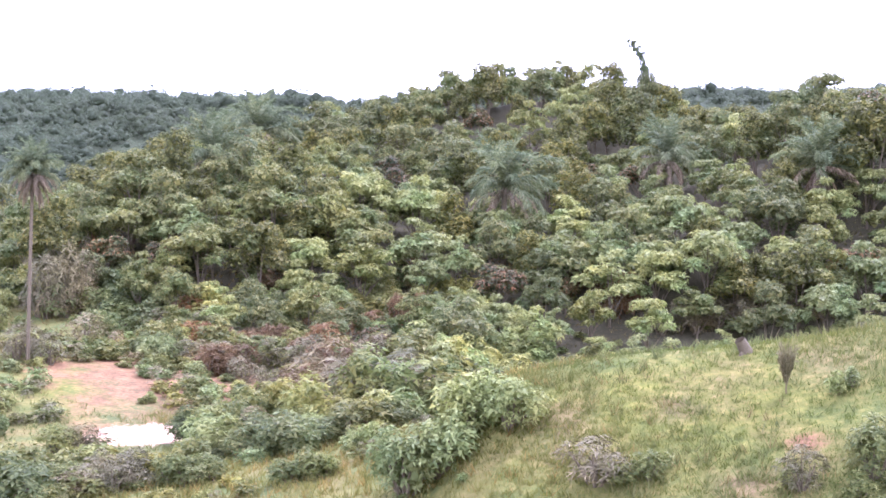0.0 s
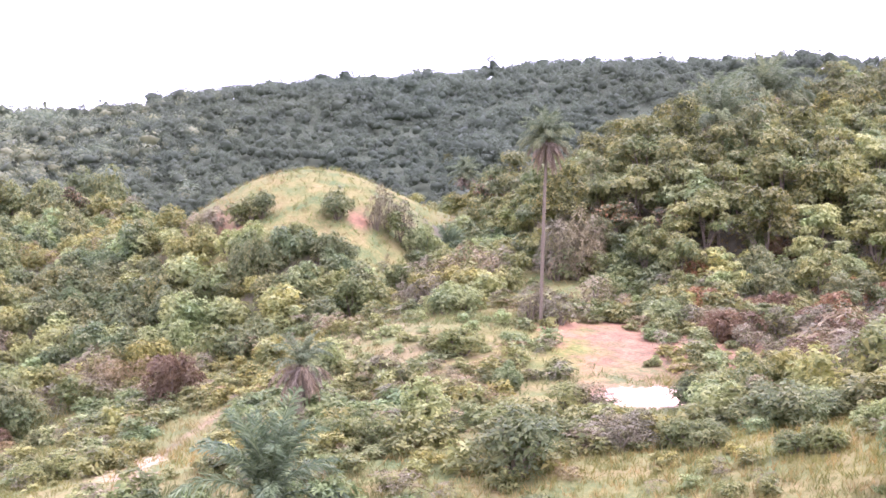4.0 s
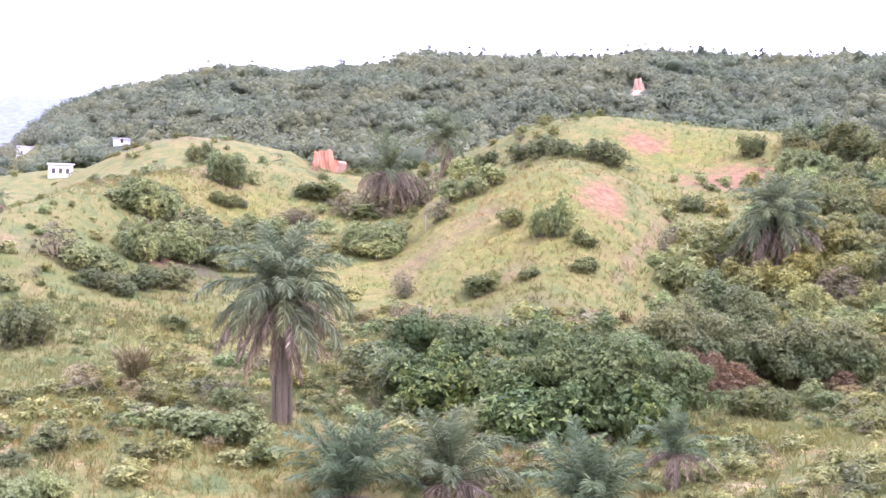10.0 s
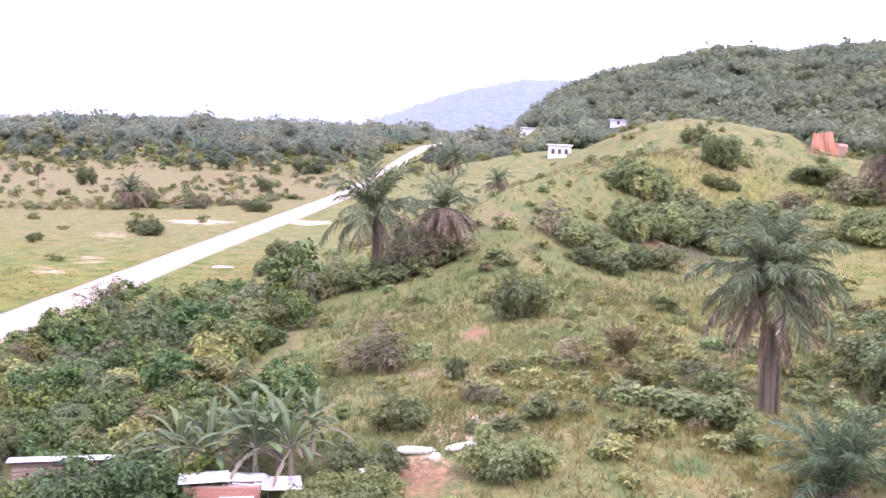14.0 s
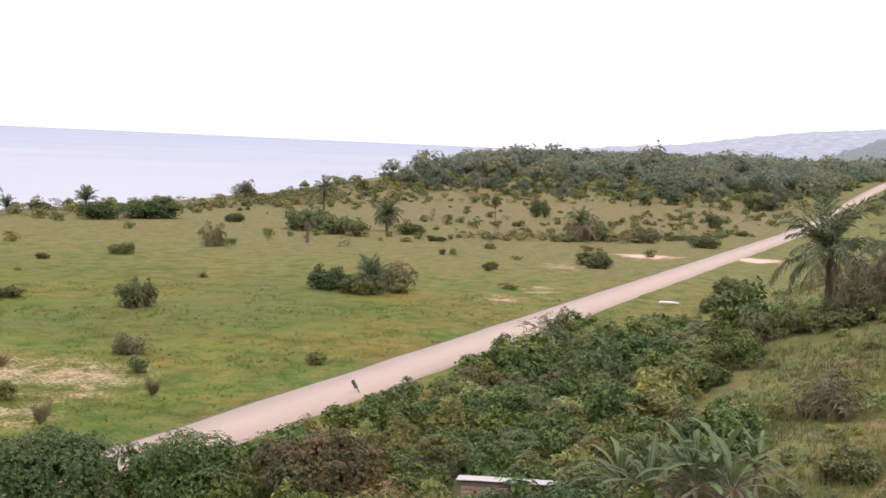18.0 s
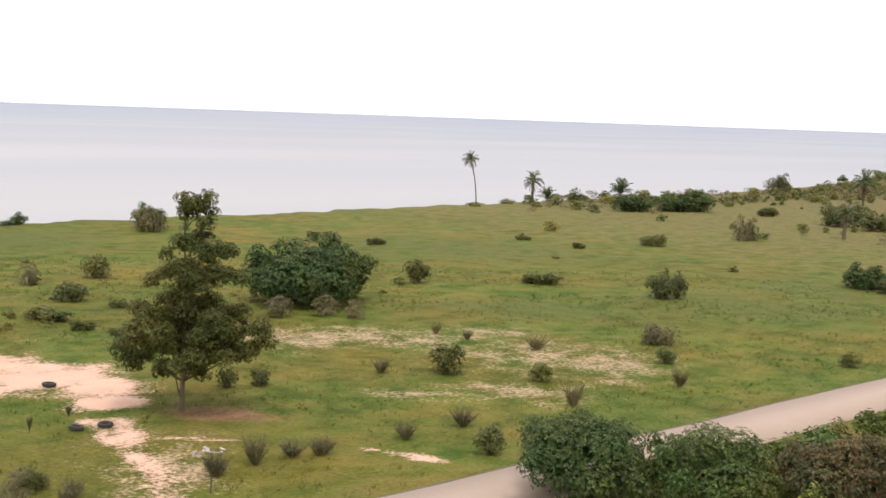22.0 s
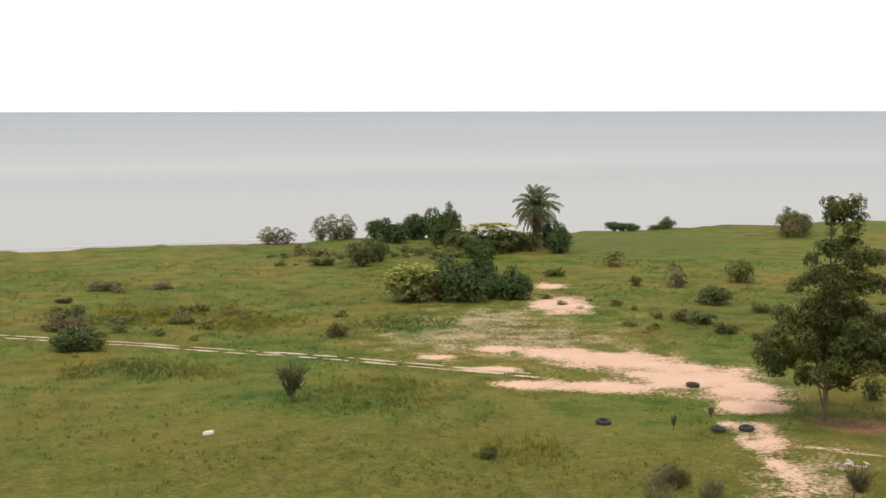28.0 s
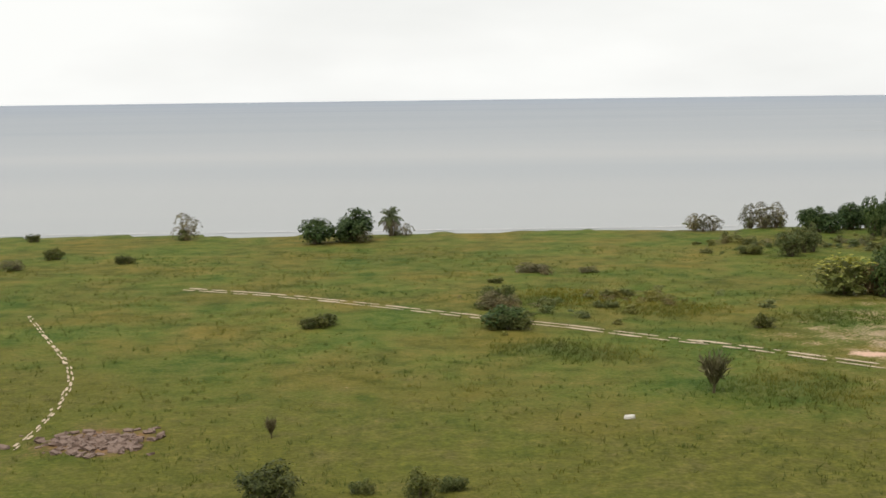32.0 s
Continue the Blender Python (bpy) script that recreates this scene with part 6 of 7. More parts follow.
# far woods on the ridges and the coast: too many to count
def far_woods(name, seed, count, pick, leaf, h0, label, mat, fine=38, sub=1, sink=0.36, core=0.5):
    """Knobbly canopies, each with loose leafage round its top."""
    rng = np.random.default_rng(seed)
    pts = []
    while len(pts) < count:
        p = pick(rng)
        if p is not None:
            pts.append(p)
    pts = np.array(pts)
    m, k = len(pts), fine
    z = ground_z(pts[:, 0], pts[:, 1])
    h = h0 * rng.uniform(0.4, 1.15, m) * (1 + 0.3 * rough_noise(pts[:, 0], pts[:, 1], 14.0)) * np.where(rng.uniform(size=m) < 0.06, 1.45, 1.0)
    wide = h * rng.uniform(0.46, 0.64, m)
    thin = rng.uniform(size=m) < 0.001
    h, wide = np.where(thin, h * 1.5, h), np.where(thin, wide * 0.6, wide)
    c = np.stack([pts[:, 0], pts[:, 1], z + h * sink], -1)[:, None]
    size = np.stack([wide, wide * rng.uniform(0.8, 1.2, m), h * 0.46], -1)[:, None]
    bv, bf = BALLS[sub]
    lump = unit(rng.normal(size=(m, 3, 3)))
    swell = 1 + 0.16 * np.sin(3.2 * np.einsum("mij,vj->mvi", lump, bv)).sum(-1, keepdims=True)
    v = (c + bv[None] * size * core * swell * rng.uniform(0.8, 1.1, (m, len(bv), 1))).reshape(-1, 3)
    f = (bf[None] + (np.arange(m) * len(bv))[:, None, None]).reshape(-1, 3)
    d = unit(rng.normal(size=(m, k, 3)))
    d[..., 2] = np.where(d[..., 2] < -0.3, -d[..., 2], d[..., 2])
    p = (c + d * size * rng.uniform(0.72, 1.16, (m, k, 1))).reshape(-1, 3)
    nrm = unit(d + np.array([0, 0, 0.5]) + rng.normal(0, 0.3, d.shape)).reshape(-1, 3)
    t1 = unit(np.cross(nrm, rng.normal(size=nrm.shape)))
    ln = np.repeat(h, k) * leaf * rng.uniform(0.6, 1.3, m * k)
    lv = np.stack([p - t1 * ln[:, None] * 0.5, p + np.cross(nrm, t1) * ln[:, None] * 0.45, p + t1 * ln[:, None] * 0.5], 1).reshape(-1, 3)
    tagged(new(name, np_mesh(name, *merge([(v, f), (lv, np.arange(len(lv)).reshape(-1, 3))]), mat)), label, "forest", kind="stuff")


FAR_SIGHTS = ((392.0, -42.5), (697.6, -57.9), (553.6, -84.7), (585.0, -355.0))


def hides(x, y):
    """Whether a tree here would stand before one of the far houses or the bare bank."""
    for hx, hy in FAR_SIGHTS:
        d = math.hypot(hx, hy)
        along, aside = (x * hx + y * hy) / d, (x * hy - y * hx) / d
        if d - (170 if hx != 585.0 else 50) < along < d + 8 and abs(aside) < 7:
            return True
    return False


def ridge_spot(deep):
    def pick(rng):
        a, r = rng.uniform(-196, -86), math.sqrt(rng.uniform(290 ** 2, 880 ** 2))
        x, y = bearing(a, r)
        if y > (-62 if r < 420 else -6) - 0.073 * x or hides(x, y) or (r < 380 and rng.uniform() < 0.15):
            return None
        # the haze-tinted darker leaves take over with distance on the inland ridge
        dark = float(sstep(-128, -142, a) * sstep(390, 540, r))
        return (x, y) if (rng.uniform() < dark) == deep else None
    return pick


def coast_spot(rng):
    x, y = rng.uniform(330, 1150), rng.uniform(-70, 215)
    if 34 < y + 0.0725 * x < 58 or x < 520 or hides(x, y) or (x < 640 and rng.uniform() < 0.5):
        return None
    return x, y


far_woods("far_forest", 41, 9800, ridge_spot(False), 0.185, 8.6, "dense green forest on the farther hills", FAR_HAZED_GREEN, 60, 1, 0.5, 0.6)
far_woods("ridge_forest", 43, 13000, ridge_spot(True), 0.15, 8.6, "dense forest on the far ridge, tinted dark bluish for haze", FAR_HAZED_DARK, 56, 1, 0.54, 0.5)
COAST_TREES = [tree_shapes(170 + q, 9.0, (8.0, 11.0, 6.0, 12.0)[q], 0.02, 460, 0.6, COAST_GREEN, 20, 4, 0.8, 0.4, knob=(0.07, 0.2), core=0.8) for q in range(4)]
belt = np.random.default_rng(44)
for q in range(190):
    x, y = belt.uniform(430, 720), belt.uniform(-40, 190)
    if 30 < y + 0.0725 * x < 60 or hides(x, y):
        continue
    s = belt.uniform(0.35, 1.1) + (0.2 if x > 560 else 0.0)
    grown("coast_tree", COAST_TREES[q % 4], x, y, s, s * belt.uniform(0.8, 1.1), belt.uniform(0, 360), "grey-green tree of the belt along the coast", "tree", "trees of the coast belt")
coast_low = {"g": [], "o": []}
for _ in range(1100):
    x, y = belt.uniform(400, 760), belt.uniform(-45, 200)
    if 38 < y + 0.0725 * x < 54 or hides(x, y) or belt.uniform() > float(sstep(390, 520, x)):
        continue
    w = belt.uniform(3.0, 7.5)
    coast_low["g" if belt.uniform() < 0.55 else "o"].append((x, y, w, w * belt.uniform(0.5, 0.9)))
mass("green_coast_scrub", "g", coast_low["g"], "dense green scrub under the coast trees")
mass("olive_coast_scrub", "o", coast_low["o"], "dense olive scrub under the coast trees")
far_woods("coast_forest", 42, 4200, coast_spot, 0.21, 8.2, "belt of trees and scrub along the coast", COAST_GREEN, 80, 1, 0.46, 0.4)


# grass: tall on the slopes, short in the meadow
def grass(name, seed, count, a0, a1, r0, r1, low, high, mat, label, keep):
    rng = np.random.default_rng(seed)
    a, r = np.radians(rng.uniform(a0, a1, count)), np.sqrt(rng.uniform(r0 ** 2, r1 ** 2, count))
    x, y = -r * np.sin(a), r * np.cos(a)
    ok = keep(x, y, rng)
    x, y = x[ok], y[ok]
    m, k = len(x), 6
    h = np.repeat(rng.uniform(low, high, m), k) * rng.uniform(0.7, 1.2, m * k)
    base = np.repeat(np.stack([x, y, ground_z(x, y) - 0.03], -1), k, 0) + rng.normal(0, 1, (m * k, 3)) * np.array([0.12, 0.12, 0])
    ang = rng.uniform(0, 6.283, m * k)
    side = np.stack([np.cos(ang), np.sin(ang), ang * 0], -1) * (0.012 + 0.03 * h)[:, None]
    tip = base + np.stack([rng.normal(0, 0.5, m * k) * h, rng.normal(0, 0.5, m * k) * h, h], -1)
    v = np.stack([base - side, base + side, tip], 1).reshape(-1, 3)
    tagged(new(name, np_mesh(name, v, np.arange(len(v)).reshape(-1, 3), mat)), label, "grass", kind="stuff")


def bare(x, y):
    """Where sand, red earth or the road lie open."""
    out = np.abs(y - 45.6 + 0.0725 * x) < 3.6
    for cx, cy, a, b, turn in SAND + RED + LITTER[:1]:
        c, s = math.cos(radians(turn)), math.sin(radians(turn))
        out |= (((x - cx) * c + (y - cy) * s) / a) ** 2 + (((y - cy) * c - (x - cx) * s) / b) ** 2 < 0.8
    for wide, *pts in TRAILS:
        for (x0, y0), (x1, y1) in zip(pts, pts[1:]):
            dx, dy = x1 - x0, y1 - y0
            t = np.clip(((x - x0) * dx + (y - y0) * dy) / (dx * dx + dy * dy), 0, 1)
            out |= np.hypot(x - x0 - t * dx, y - y0 - t * dy) < wide * 0.8
    return out


def thin(x, y):
    """Where the meadow's turf is worn through."""
    out = np.zeros(x.shape, bool)
    for cx, cy, a, b, turn in THIN:
        c, s = math.cos(radians(turn)), math.sin(radians(turn))
        out |= (((x - cx) * c + (y - cy) * s) / a) ** 2 + (((y - cy) * c - (x - cx) * s) / b) ** 2 < 1
    return out


grass("slope_grass", 51, 76000, -197, -85, 44, 105, 0.16, 0.58, BLADES, "tall green grass on the slopes", lambda x, y, rng: ~bare(x, y) & (y < 38 - 0.073 * x) & ((((x - 45) / 17) ** 2 + ((y + 68) / 19) ** 2 > 1) | (rng.uniform(size=x.shape) < 0.25)) & (rough_noise(x, y, 3.0) + rng.normal(0, 0.5, x.shape) > -0.3))
grass("dry_slope_grass", 52, 56000, -197, -88, 44, 170, 0.18, 0.6, DRY_BLADES, "tall dry yellow grass on the slopes", lambda x, y, rng: ~bare(x, y) & (y < 36 - 0.073 * x) & (rough_noise(x, y, 7.0) + rng.normal(0, 0.3, x.shape) > 0))
TUFTED = ((12.0, 97.6, 4.6, 4.2, -7), (24.0, 84.6, 6.4, 5.8, -16), (28.6, 67.3, 3.0, 3.7, -23), (12.8, 125.3, 7.0, 7.1, -6), (34.8, 112.9, 5.8, 4.7, -17), (8.4, 100.3, 5.0, 4.0, -5), (22.0, 118.0, 6.0, 5.0, -10))
grass("meadow_tufts", 58, 30000, -30, 2, 62, 134, 0.18, 0.5, MEADOW_BLADES, "taller green tufts of grass in patches of the meadow", lambda x, y, rng: np.array([inside(TUFTED, p, q, k) for p, q, k in zip(x, y, rng.uniform(0.4, 1.15, x.shape))], bool))
grass("mound_turf", 56, 16000, -201, -171, 46, 64, 0.1, 0.26, LAWN, "short yellow-green turf on the near mound", lambda x, y, rng: rough_noise(x, y, 2.0) + rng.normal(0, 0.6, x.shape) > -0.3)
grass("hill_grass", 54, 34000, -152, -86, 100, 250, 0.2, 0.6, LAWN, "rough tufted grass on the farther hills", lambda x, y, rng: ~bare(x, y) & (y < 24 - 0.073 * x) & (rough_noise(x, y, 5.0) + rng.normal(0, 0.5, x.shape) > -0.1))
grass("green_hill_grass", 55, 22000, -152, -86, 100, 250, 0.25, 0.8, BLADES, "green tufted grass on the farther hills", lambda x, y, rng: ~bare(x, y) & (y < 24 - 0.073 * x) & (rough_noise(x + 30, y, 9.0) + rng.normal(0, 0.4, x.shape) > 0.1))
grass("meadow_grass", 53, 46000, -96, 24, 44, 170, 0.10, 0.38, MEADOW_BLADES, "short meadow grass with taller tufts", lambda x, y, rng: ~bare(x, y) & (y > 36 - 0.073 * x) & (y < 188) & (~thin(x, y) | (rng.uniform(size=x.shape) < 0.22)) & (rough_noise(x, y, 3.0) + rng.normal(0, 0.35, x.shape) > 0.0))


# ---- the lone tree, the road side and the huts ----
def blob_tree(name, x, y, blobs, trunk_h, r0, n, leaf, mat, label, seed, side_branch=False, k=5, droop=0.25, core=0.75):
    rng = np.random.default_rng(seed)
    thing = tagged(new(name), label, "tree")
    thing.matrix_basis = pose(x, y, float(ground_z(x, y)) - 0.05)
    p, nr = on_blobs(rng, blobs, n, -0.75)
    child("crown", np_mesh("crown", *merge([boughs(rng, blobs, core, 2), leaflets(rng, p, unit(nr + np.array([0, 0, 0.2])), leaf, k, droop, 0.42)]), mat), thing)
    fork = np.array([0.15, 0.05, trunk_h])
    top = max(b[2] for b in blobs)
    wood = [tube([(0, 0, -0.3), (0.05, 0, trunk_h * 0.5), fork, (0.2, 0, trunk_h + (top - trunk_h) * 0.5), (0.1, 0, top)], [r0 * 1.4, r0, r0 * 0.9, r0 * 0.5, r0 * 0.12], 9)]
    for b in blobs[::3] if len(blobs) > 60 else blobs:
        e = np.array(b[:3])
        z0 = max(trunk_h * 0.95, e[2] - 0.4 - 0.7 * math.hypot(e[0], e[1]))
        wood.append(tube([(0.15, 0, z0), e * [0.5, 0.5, 0] + [0, 0, (z0 + e[2]) / 2], e], [r0 * 0.24, r0 * 0.14, r0 * 0.05], 5))
    if side_branch:
        wood.append(tube([(0.03, 0, 0.9), (-0.5, -0.3, 1.7), (-0.9, -0.5, 2.8)], [r0 * 0.45, r0 * 0.32, r0 * 0.15], 6))
    child("trunk", smooth(np_mesh("trunk", *merge(wood), BARK)), thing)
    return thing


def ragged_blobs(seed, bands):
    """Many small tufts of leaves in a crown given band by band: low and high edge, left and right edge, how many."""
    rng = np.random.default_rng(seed)
    out = []
    for z0, z1, u0, u1, count in bands:
        for q in range(count):
            a, k = q * 2.4 + rng.uniform(-0.5, 0.5), math.sqrt((q + 0.6) / count)
            half = (u1 - u0) / 2
            s = min(half * 0.5, rng.uniform(0.5, 0.95))
            u, v = (u0 + u1) / 2 + (half - s * 0.6) * k * math.cos(a), min(half, 4.2) * 0.9 * k * math.sin(a)
            out.append((u * 0.804 + v * 0.595, v * 0.804 - u * 0.595, rng.uniform(z0, z1), s, s, s * rng.uniform(0.6, 0.9)))
    return out


TREE_BLOBS = ragged_blobs(501, ((13.0, 14.6, -0.7, 2.2, 9), (11.6, 12.8, 0.3, 2.4, 4), (9.9, 11.2, -1.4, 3.6, 10), (8.4, 9.8, -2.3, 4.4, 18), (6.9, 8.3, -2.2, 2.6, 9), (5.6, 6.9, -3.8, 4.6, 26), (4.2, 5.7, -4.9, 6.2, 44), (3.3, 4.3, -4.4, 5.6, 26), (2.2, 3.0, -2.7, 3.2, 4)))
blob_tree("shade_tree", 49.7, 68.0, TREE_BLOBS, 2.1, 0.17, 15000, 0.165, OLIVE_DARK, "tall leafy tree with a ragged crown beside the sandy clearing", 501, True, 5, 0.3, 0.5)


def round_blobs(w, h, seed, n=22):
    rng = np.random.default_rng(seed)
    out = []
    for q in range(n):
        a, r = q * 2.4, w * 0.38 * math.sqrt(q / n) * rng.uniform(0.8, 1.15)
        s = w * rng.uniform(0.11, 0.21)
        out.append((r * math.cos(a), r * math.sin(a), h * (0.13 + 0.68 * (1 - (r / (w * 0.5)) ** 2) * rng.uniform(0.4, 1.12)), s, s, s * 0.85))
    for q in range(9):
        a, s = rng.uniform(0, 6.283), w * rng.uniform(0.06, 0.1)
        r = w * rng.uniform(0.3, 0.5)
        out.append((r * math.cos(a), r * math.sin(a), h * rng.uniform(0.35, 0.98) * (1 - 0.5 * (r / (w * 0.5)) ** 2) + 0.3, s, s, s))
    return out


for x, y, w, h, mat, label, seed in ((54.5, 38.9, 8.6, 4.4, ROADSIDE, "bushy dark green tree beside the road", 511), (58.0, 33.2, 7.8, 4.4, ROADSIDE, "dense green tree beside the road", 512),
                                     (61.4, 27.2, 7.4, 4.6, MANGO, "mango-like tree with russet young leaves near the road", 513)):
    blob_tree("roadside_tree", x, y, round_blobs(w, h, seed), h * 0.12, 0.11, 4600, 0.17, mat, label, seed, False, 5, 0.2, 0.42)
blob_tree("broad_tree", 88.2, 99.2, round_blobs(13.4, 6.9, 520, 26) + [(4.6 * math.cos(q * 0.7), 4.6 * math.sin(q * 0.7), 1.5 + 0.5 * (q % 3), 1.6, 1.6, 1.3) for q in range(9)] + [(5.6, -3.2, 4.2, 1.1, 1.1, 0.9), (2.0, -1.0, 6.5, 1.2, 1.2, 0.9)], 0.6, 0.2, 5600, 0.3, ROADSIDE, "broad dark green tree standing alone in the meadow", 520)

blob_tree("hut_tree", 50.4, 12.4, round_blobs(6.2, 4.6, 571, 18), 0.6, 0.12, 3200, 0.19, ROADSIDE, "dense dark green tree between shed and hut", 571, False, 5, 0.25, 0.62)
bush("O", 49.6, 2.9, 5.4, 3.4, "olive-yellow bush in front of the hut", "olive bushes")

# rounded trees of the thicket below the grassy hill
for q, (a, r, w, h) in enumerate(((-116.6, 77, 6.6, 5.6), (-119.0, 75, 7.0, 6.6), (-121.3, 75, 7.2, 6.8), (-123.2, 78, 6.0, 5.4), (-114.3, 85, 6.6, 5.2), (-117.6, 85, 6.8, 6.0), (-120.4, 86, 7.0, 6.2), (-111.9, 90, 6.0, 4.6))):
    x, y = bearing(a, r)
    blob_tree("thicket_tree", x, y, round_blobs(w, h, 580 + q, 16), h * 0.1, 0.11, 2600, 0.2, THICKET, "rounded deep green tree of the thicket below the hill", 580 + q, False, 5, 0.25, 0.62)
for q, (a, r, w, h) in enumerate(((-122.8, 97, 7.0, 5.0), (-124.8, 96, 7.4, 5.4), (-126.8, 97, 7.0, 5.4), (-128.8, 98, 6.6, 4.8), (-123.9, 106, 7.0, 5.2), (-126.1, 107, 7.4, 5.6), (-131.0, 101, 6.4, 4.8))):
    x, y = bearing(a, r)
    blob_tree("thicket_tree", x, y, round_blobs(w, h, 590 + q, 16), h * 0.1, 0.11, 2200, 0.22, GREEN, "rounded grey-green tree of the thicket below the hill", 590 + q, False, 5, 0.25, 0.62)

# two bushes in yellow flower
for x, y, w, h, seed in (FLOWER_A, FLOWER_B):
    thing = grown("flowering_bush", BUSH["O"][seed % 4], x, y, w, h, seed, "dense bush topped with yellow flowers", "bush", "flowering bushes")
    rng = np.random.default_rng(seed)
    n = 120
    p = np.stack([rng.normal(0, 0.22, n), rng.normal(0, 0.22, n), np.zeros(n)], -1)
    p[:, 2] = 0.98 - 0.9 * (p[:, 0] ** 2 + p[:, 1] ** 2) + rng.normal(0, 0.03, n)
    child("blossom", np_mesh("blossom", *sprigs(rng, p, np.tile([0.0, 0, 1.0], (n, 1)), 0.06, 4, 0.0, 0.4), BLOSSOM), thing, None, "yellow blossom")


def banana(x, y, high, seed):
    rng = np.random.default_rng(seed)
    thing = tagged(new("banana_plant"), "banana plant with broad torn green leaves beside the huts", "banana plant", "banana plants by the huts")
    thing.matrix_basis = pose(x, y, float(ground_z(x, y)) - 0.05, 0, 0, rng.uniform(0, 360))
    st = high * 0.45
    child("stem", smooth(np_mesh("stem", *tube([(0, 0, -0.2), (0.03, 0, st * 0.5), (0.0, 0.02, st)], [0.17, 0.13, 0.09], 8), STALK)), thing)
    for q in range(18):
        dead = q >= 14
        ln, up = high * rng.uniform(0.52, 0.8), rng.uniform(-0.5, 0.1) if dead else 1.4 - q * 0.085 + rng.normal(0, 0.08)
        m = 15
        t = np.linspace(0, 1, m)
        ang = up - (0.95 if dead else rng.uniform(0.7, 1.7)) * t ** 1.7
        xx, zz = np.concatenate([[0], np.cumsum(np.cos(ang[:-1]))]) * ln / (m - 1), np.concatenate([[0], np.cumsum(np.sin(ang[:-1]))]) * ln / (m - 1)
        wd = ln * (0.04 if dead else 0.072) * np.interp(t, (0, 0.12, 0.25, 0.5, 0.8, 0.93, 1), (0.08, 0.12, 0.75, 1, 0.92, 0.6, 0.08))
        torn = wd * np.where(rng.uniform(size=(2, m)) < 0.2, 0.45, rng.uniform(0.85, 1.05, (2, m)))
        mid = np.stack([xx, 0.04 * ln * rng.normal() * t * t, zz], -1)
        lift = 0.3 if not dead else -0.8
        v = np.concatenate([mid + np.stack([xx * 0, torn[0], lift * torn[0]], -1), mid, mid + np.stack([xx * 0, -torn[1], lift * torn[1]], -1)])
        f = [(r * m + c, r * m + c + 1, (r + 1) * m + c + 1, (r + 1) * m + c) for r in range(2) for c in range(m - 1)]
        leaf = child("leaf", np_mesh("leaf", v, f, DEAD_PALM if dead else BANANA), thing, pose(0, 0, st, 0, 0, q * 137.5 + rng.uniform(-15, 15)), "withered brown leaf" if dead else "")
        child("midrib", np_mesh("midrib", *tube(mid[::2] + [0, 0, 0.012], np.linspace(0.03, 0.006, len(mid[::2])), 4), STALK), leaf)
    child("furled_leaf", smooth(np_mesh("furled_leaf", *tube([(0, 0, st - 0.1), (0.03, 0.02, st + high * 0.3), (0.1, 0.04, st + high * 0.55)], [0.05, 0.07, 0.015], 6), YOUNG_PALM)), thing, None, "pale furled new leaf")


for x, y, h, seed in ((60.4, 10.9, 4.2, 1), (59.4, 9.4, 3.8, 2), (61.2, 9.6, 3.4, 3), (58.6, 7.1, 4.4, 4), (59.6, 6.1, 4.5, 5), (57.9, 5.4, 3.9, 6), (60.6, 7.6, 4.0, 7), (60.6, 4.6, 3.2, 8)):
    banana(x, y, h, 540 + seed)


def box(sx, sy, sz, bevel=0.0):
    bm = bmesh.new()
    bmesh.ops.create_cube(bm, size=1.0, matrix=Matrix.Translation((0, 0, 0.5)))
    bmesh.ops.scale(bm, vec=(sx, sy, sz), verts=bm.verts)
    if bevel:
        bmesh.ops.bevel(bm, geom=bm.edges[:], offset=bevel, segments=1, affect="EDGES")
    return bm


# the plank shed: its long wall looks towards the eye
shed = tagged(new("shed"), "weathered plank shed with a pale sheet roof among bushes", "shed")
shed.matrix_basis = pose(61.2, 16.7, 1.1, 0, 0, -74.7)
part("wall", box(4.7, 0.06, 2.3), PLANK_DARK, shed, "dark frame behind the planks", pose(0, -1.45, 0))
part("wall", box(0.06, 2.9, 1.72), PLANK, shed, "", pose(-2.33, 0, 0))
part("wall", box(0.06, 2.9, 1.72), PLANK, shed, "", pose(2.33, 0, 0))
part("wall", box(4.7, 0.06, 1.70), PLANK, shed, "", pose(0, 1.45, 0))
rng = np.random.default_rng(9)
for row in range(11):
    for col, (x0, x1) in enumerate(((-2.36, 0.05), (0.07, 0.62), (1.12, 2.36)) if 5 <= row <= 9 else ((-2.36, 0.3), (0.32, 2.36))):
        part("plank", box(x1 - x0, 0.03, 0.174, 0.006), PLANK, shed, "", pose((x0 + x1) / 2, -1.505 - rng.uniform(0, 0.012), 0.05 + row * 0.205, rng.normal(0, 0.6), rng.normal(0, 0.5), 0))
part("shutter", box(0.46, 0.05, 0.95, 0.01), WHITE, shed, "white shutter of the small window", pose(0.87, -1.53, 1.1))
for q in range(5):
    part("roof_sheet", box(1.06, 3.5, 0.03, 0.008), SHEET, shed, "", pose(-2.1 + q * 1.04, -0.05, 2.06 + 0.006 * (q % 2), -11, rng.normal(0, 0.7), rng.normal(0, 0.8)))
part("corner_post", box(0.1, 0.1, 2.35), PLANK_DARK, shed, "", pose(0.0, -1.54, 0))

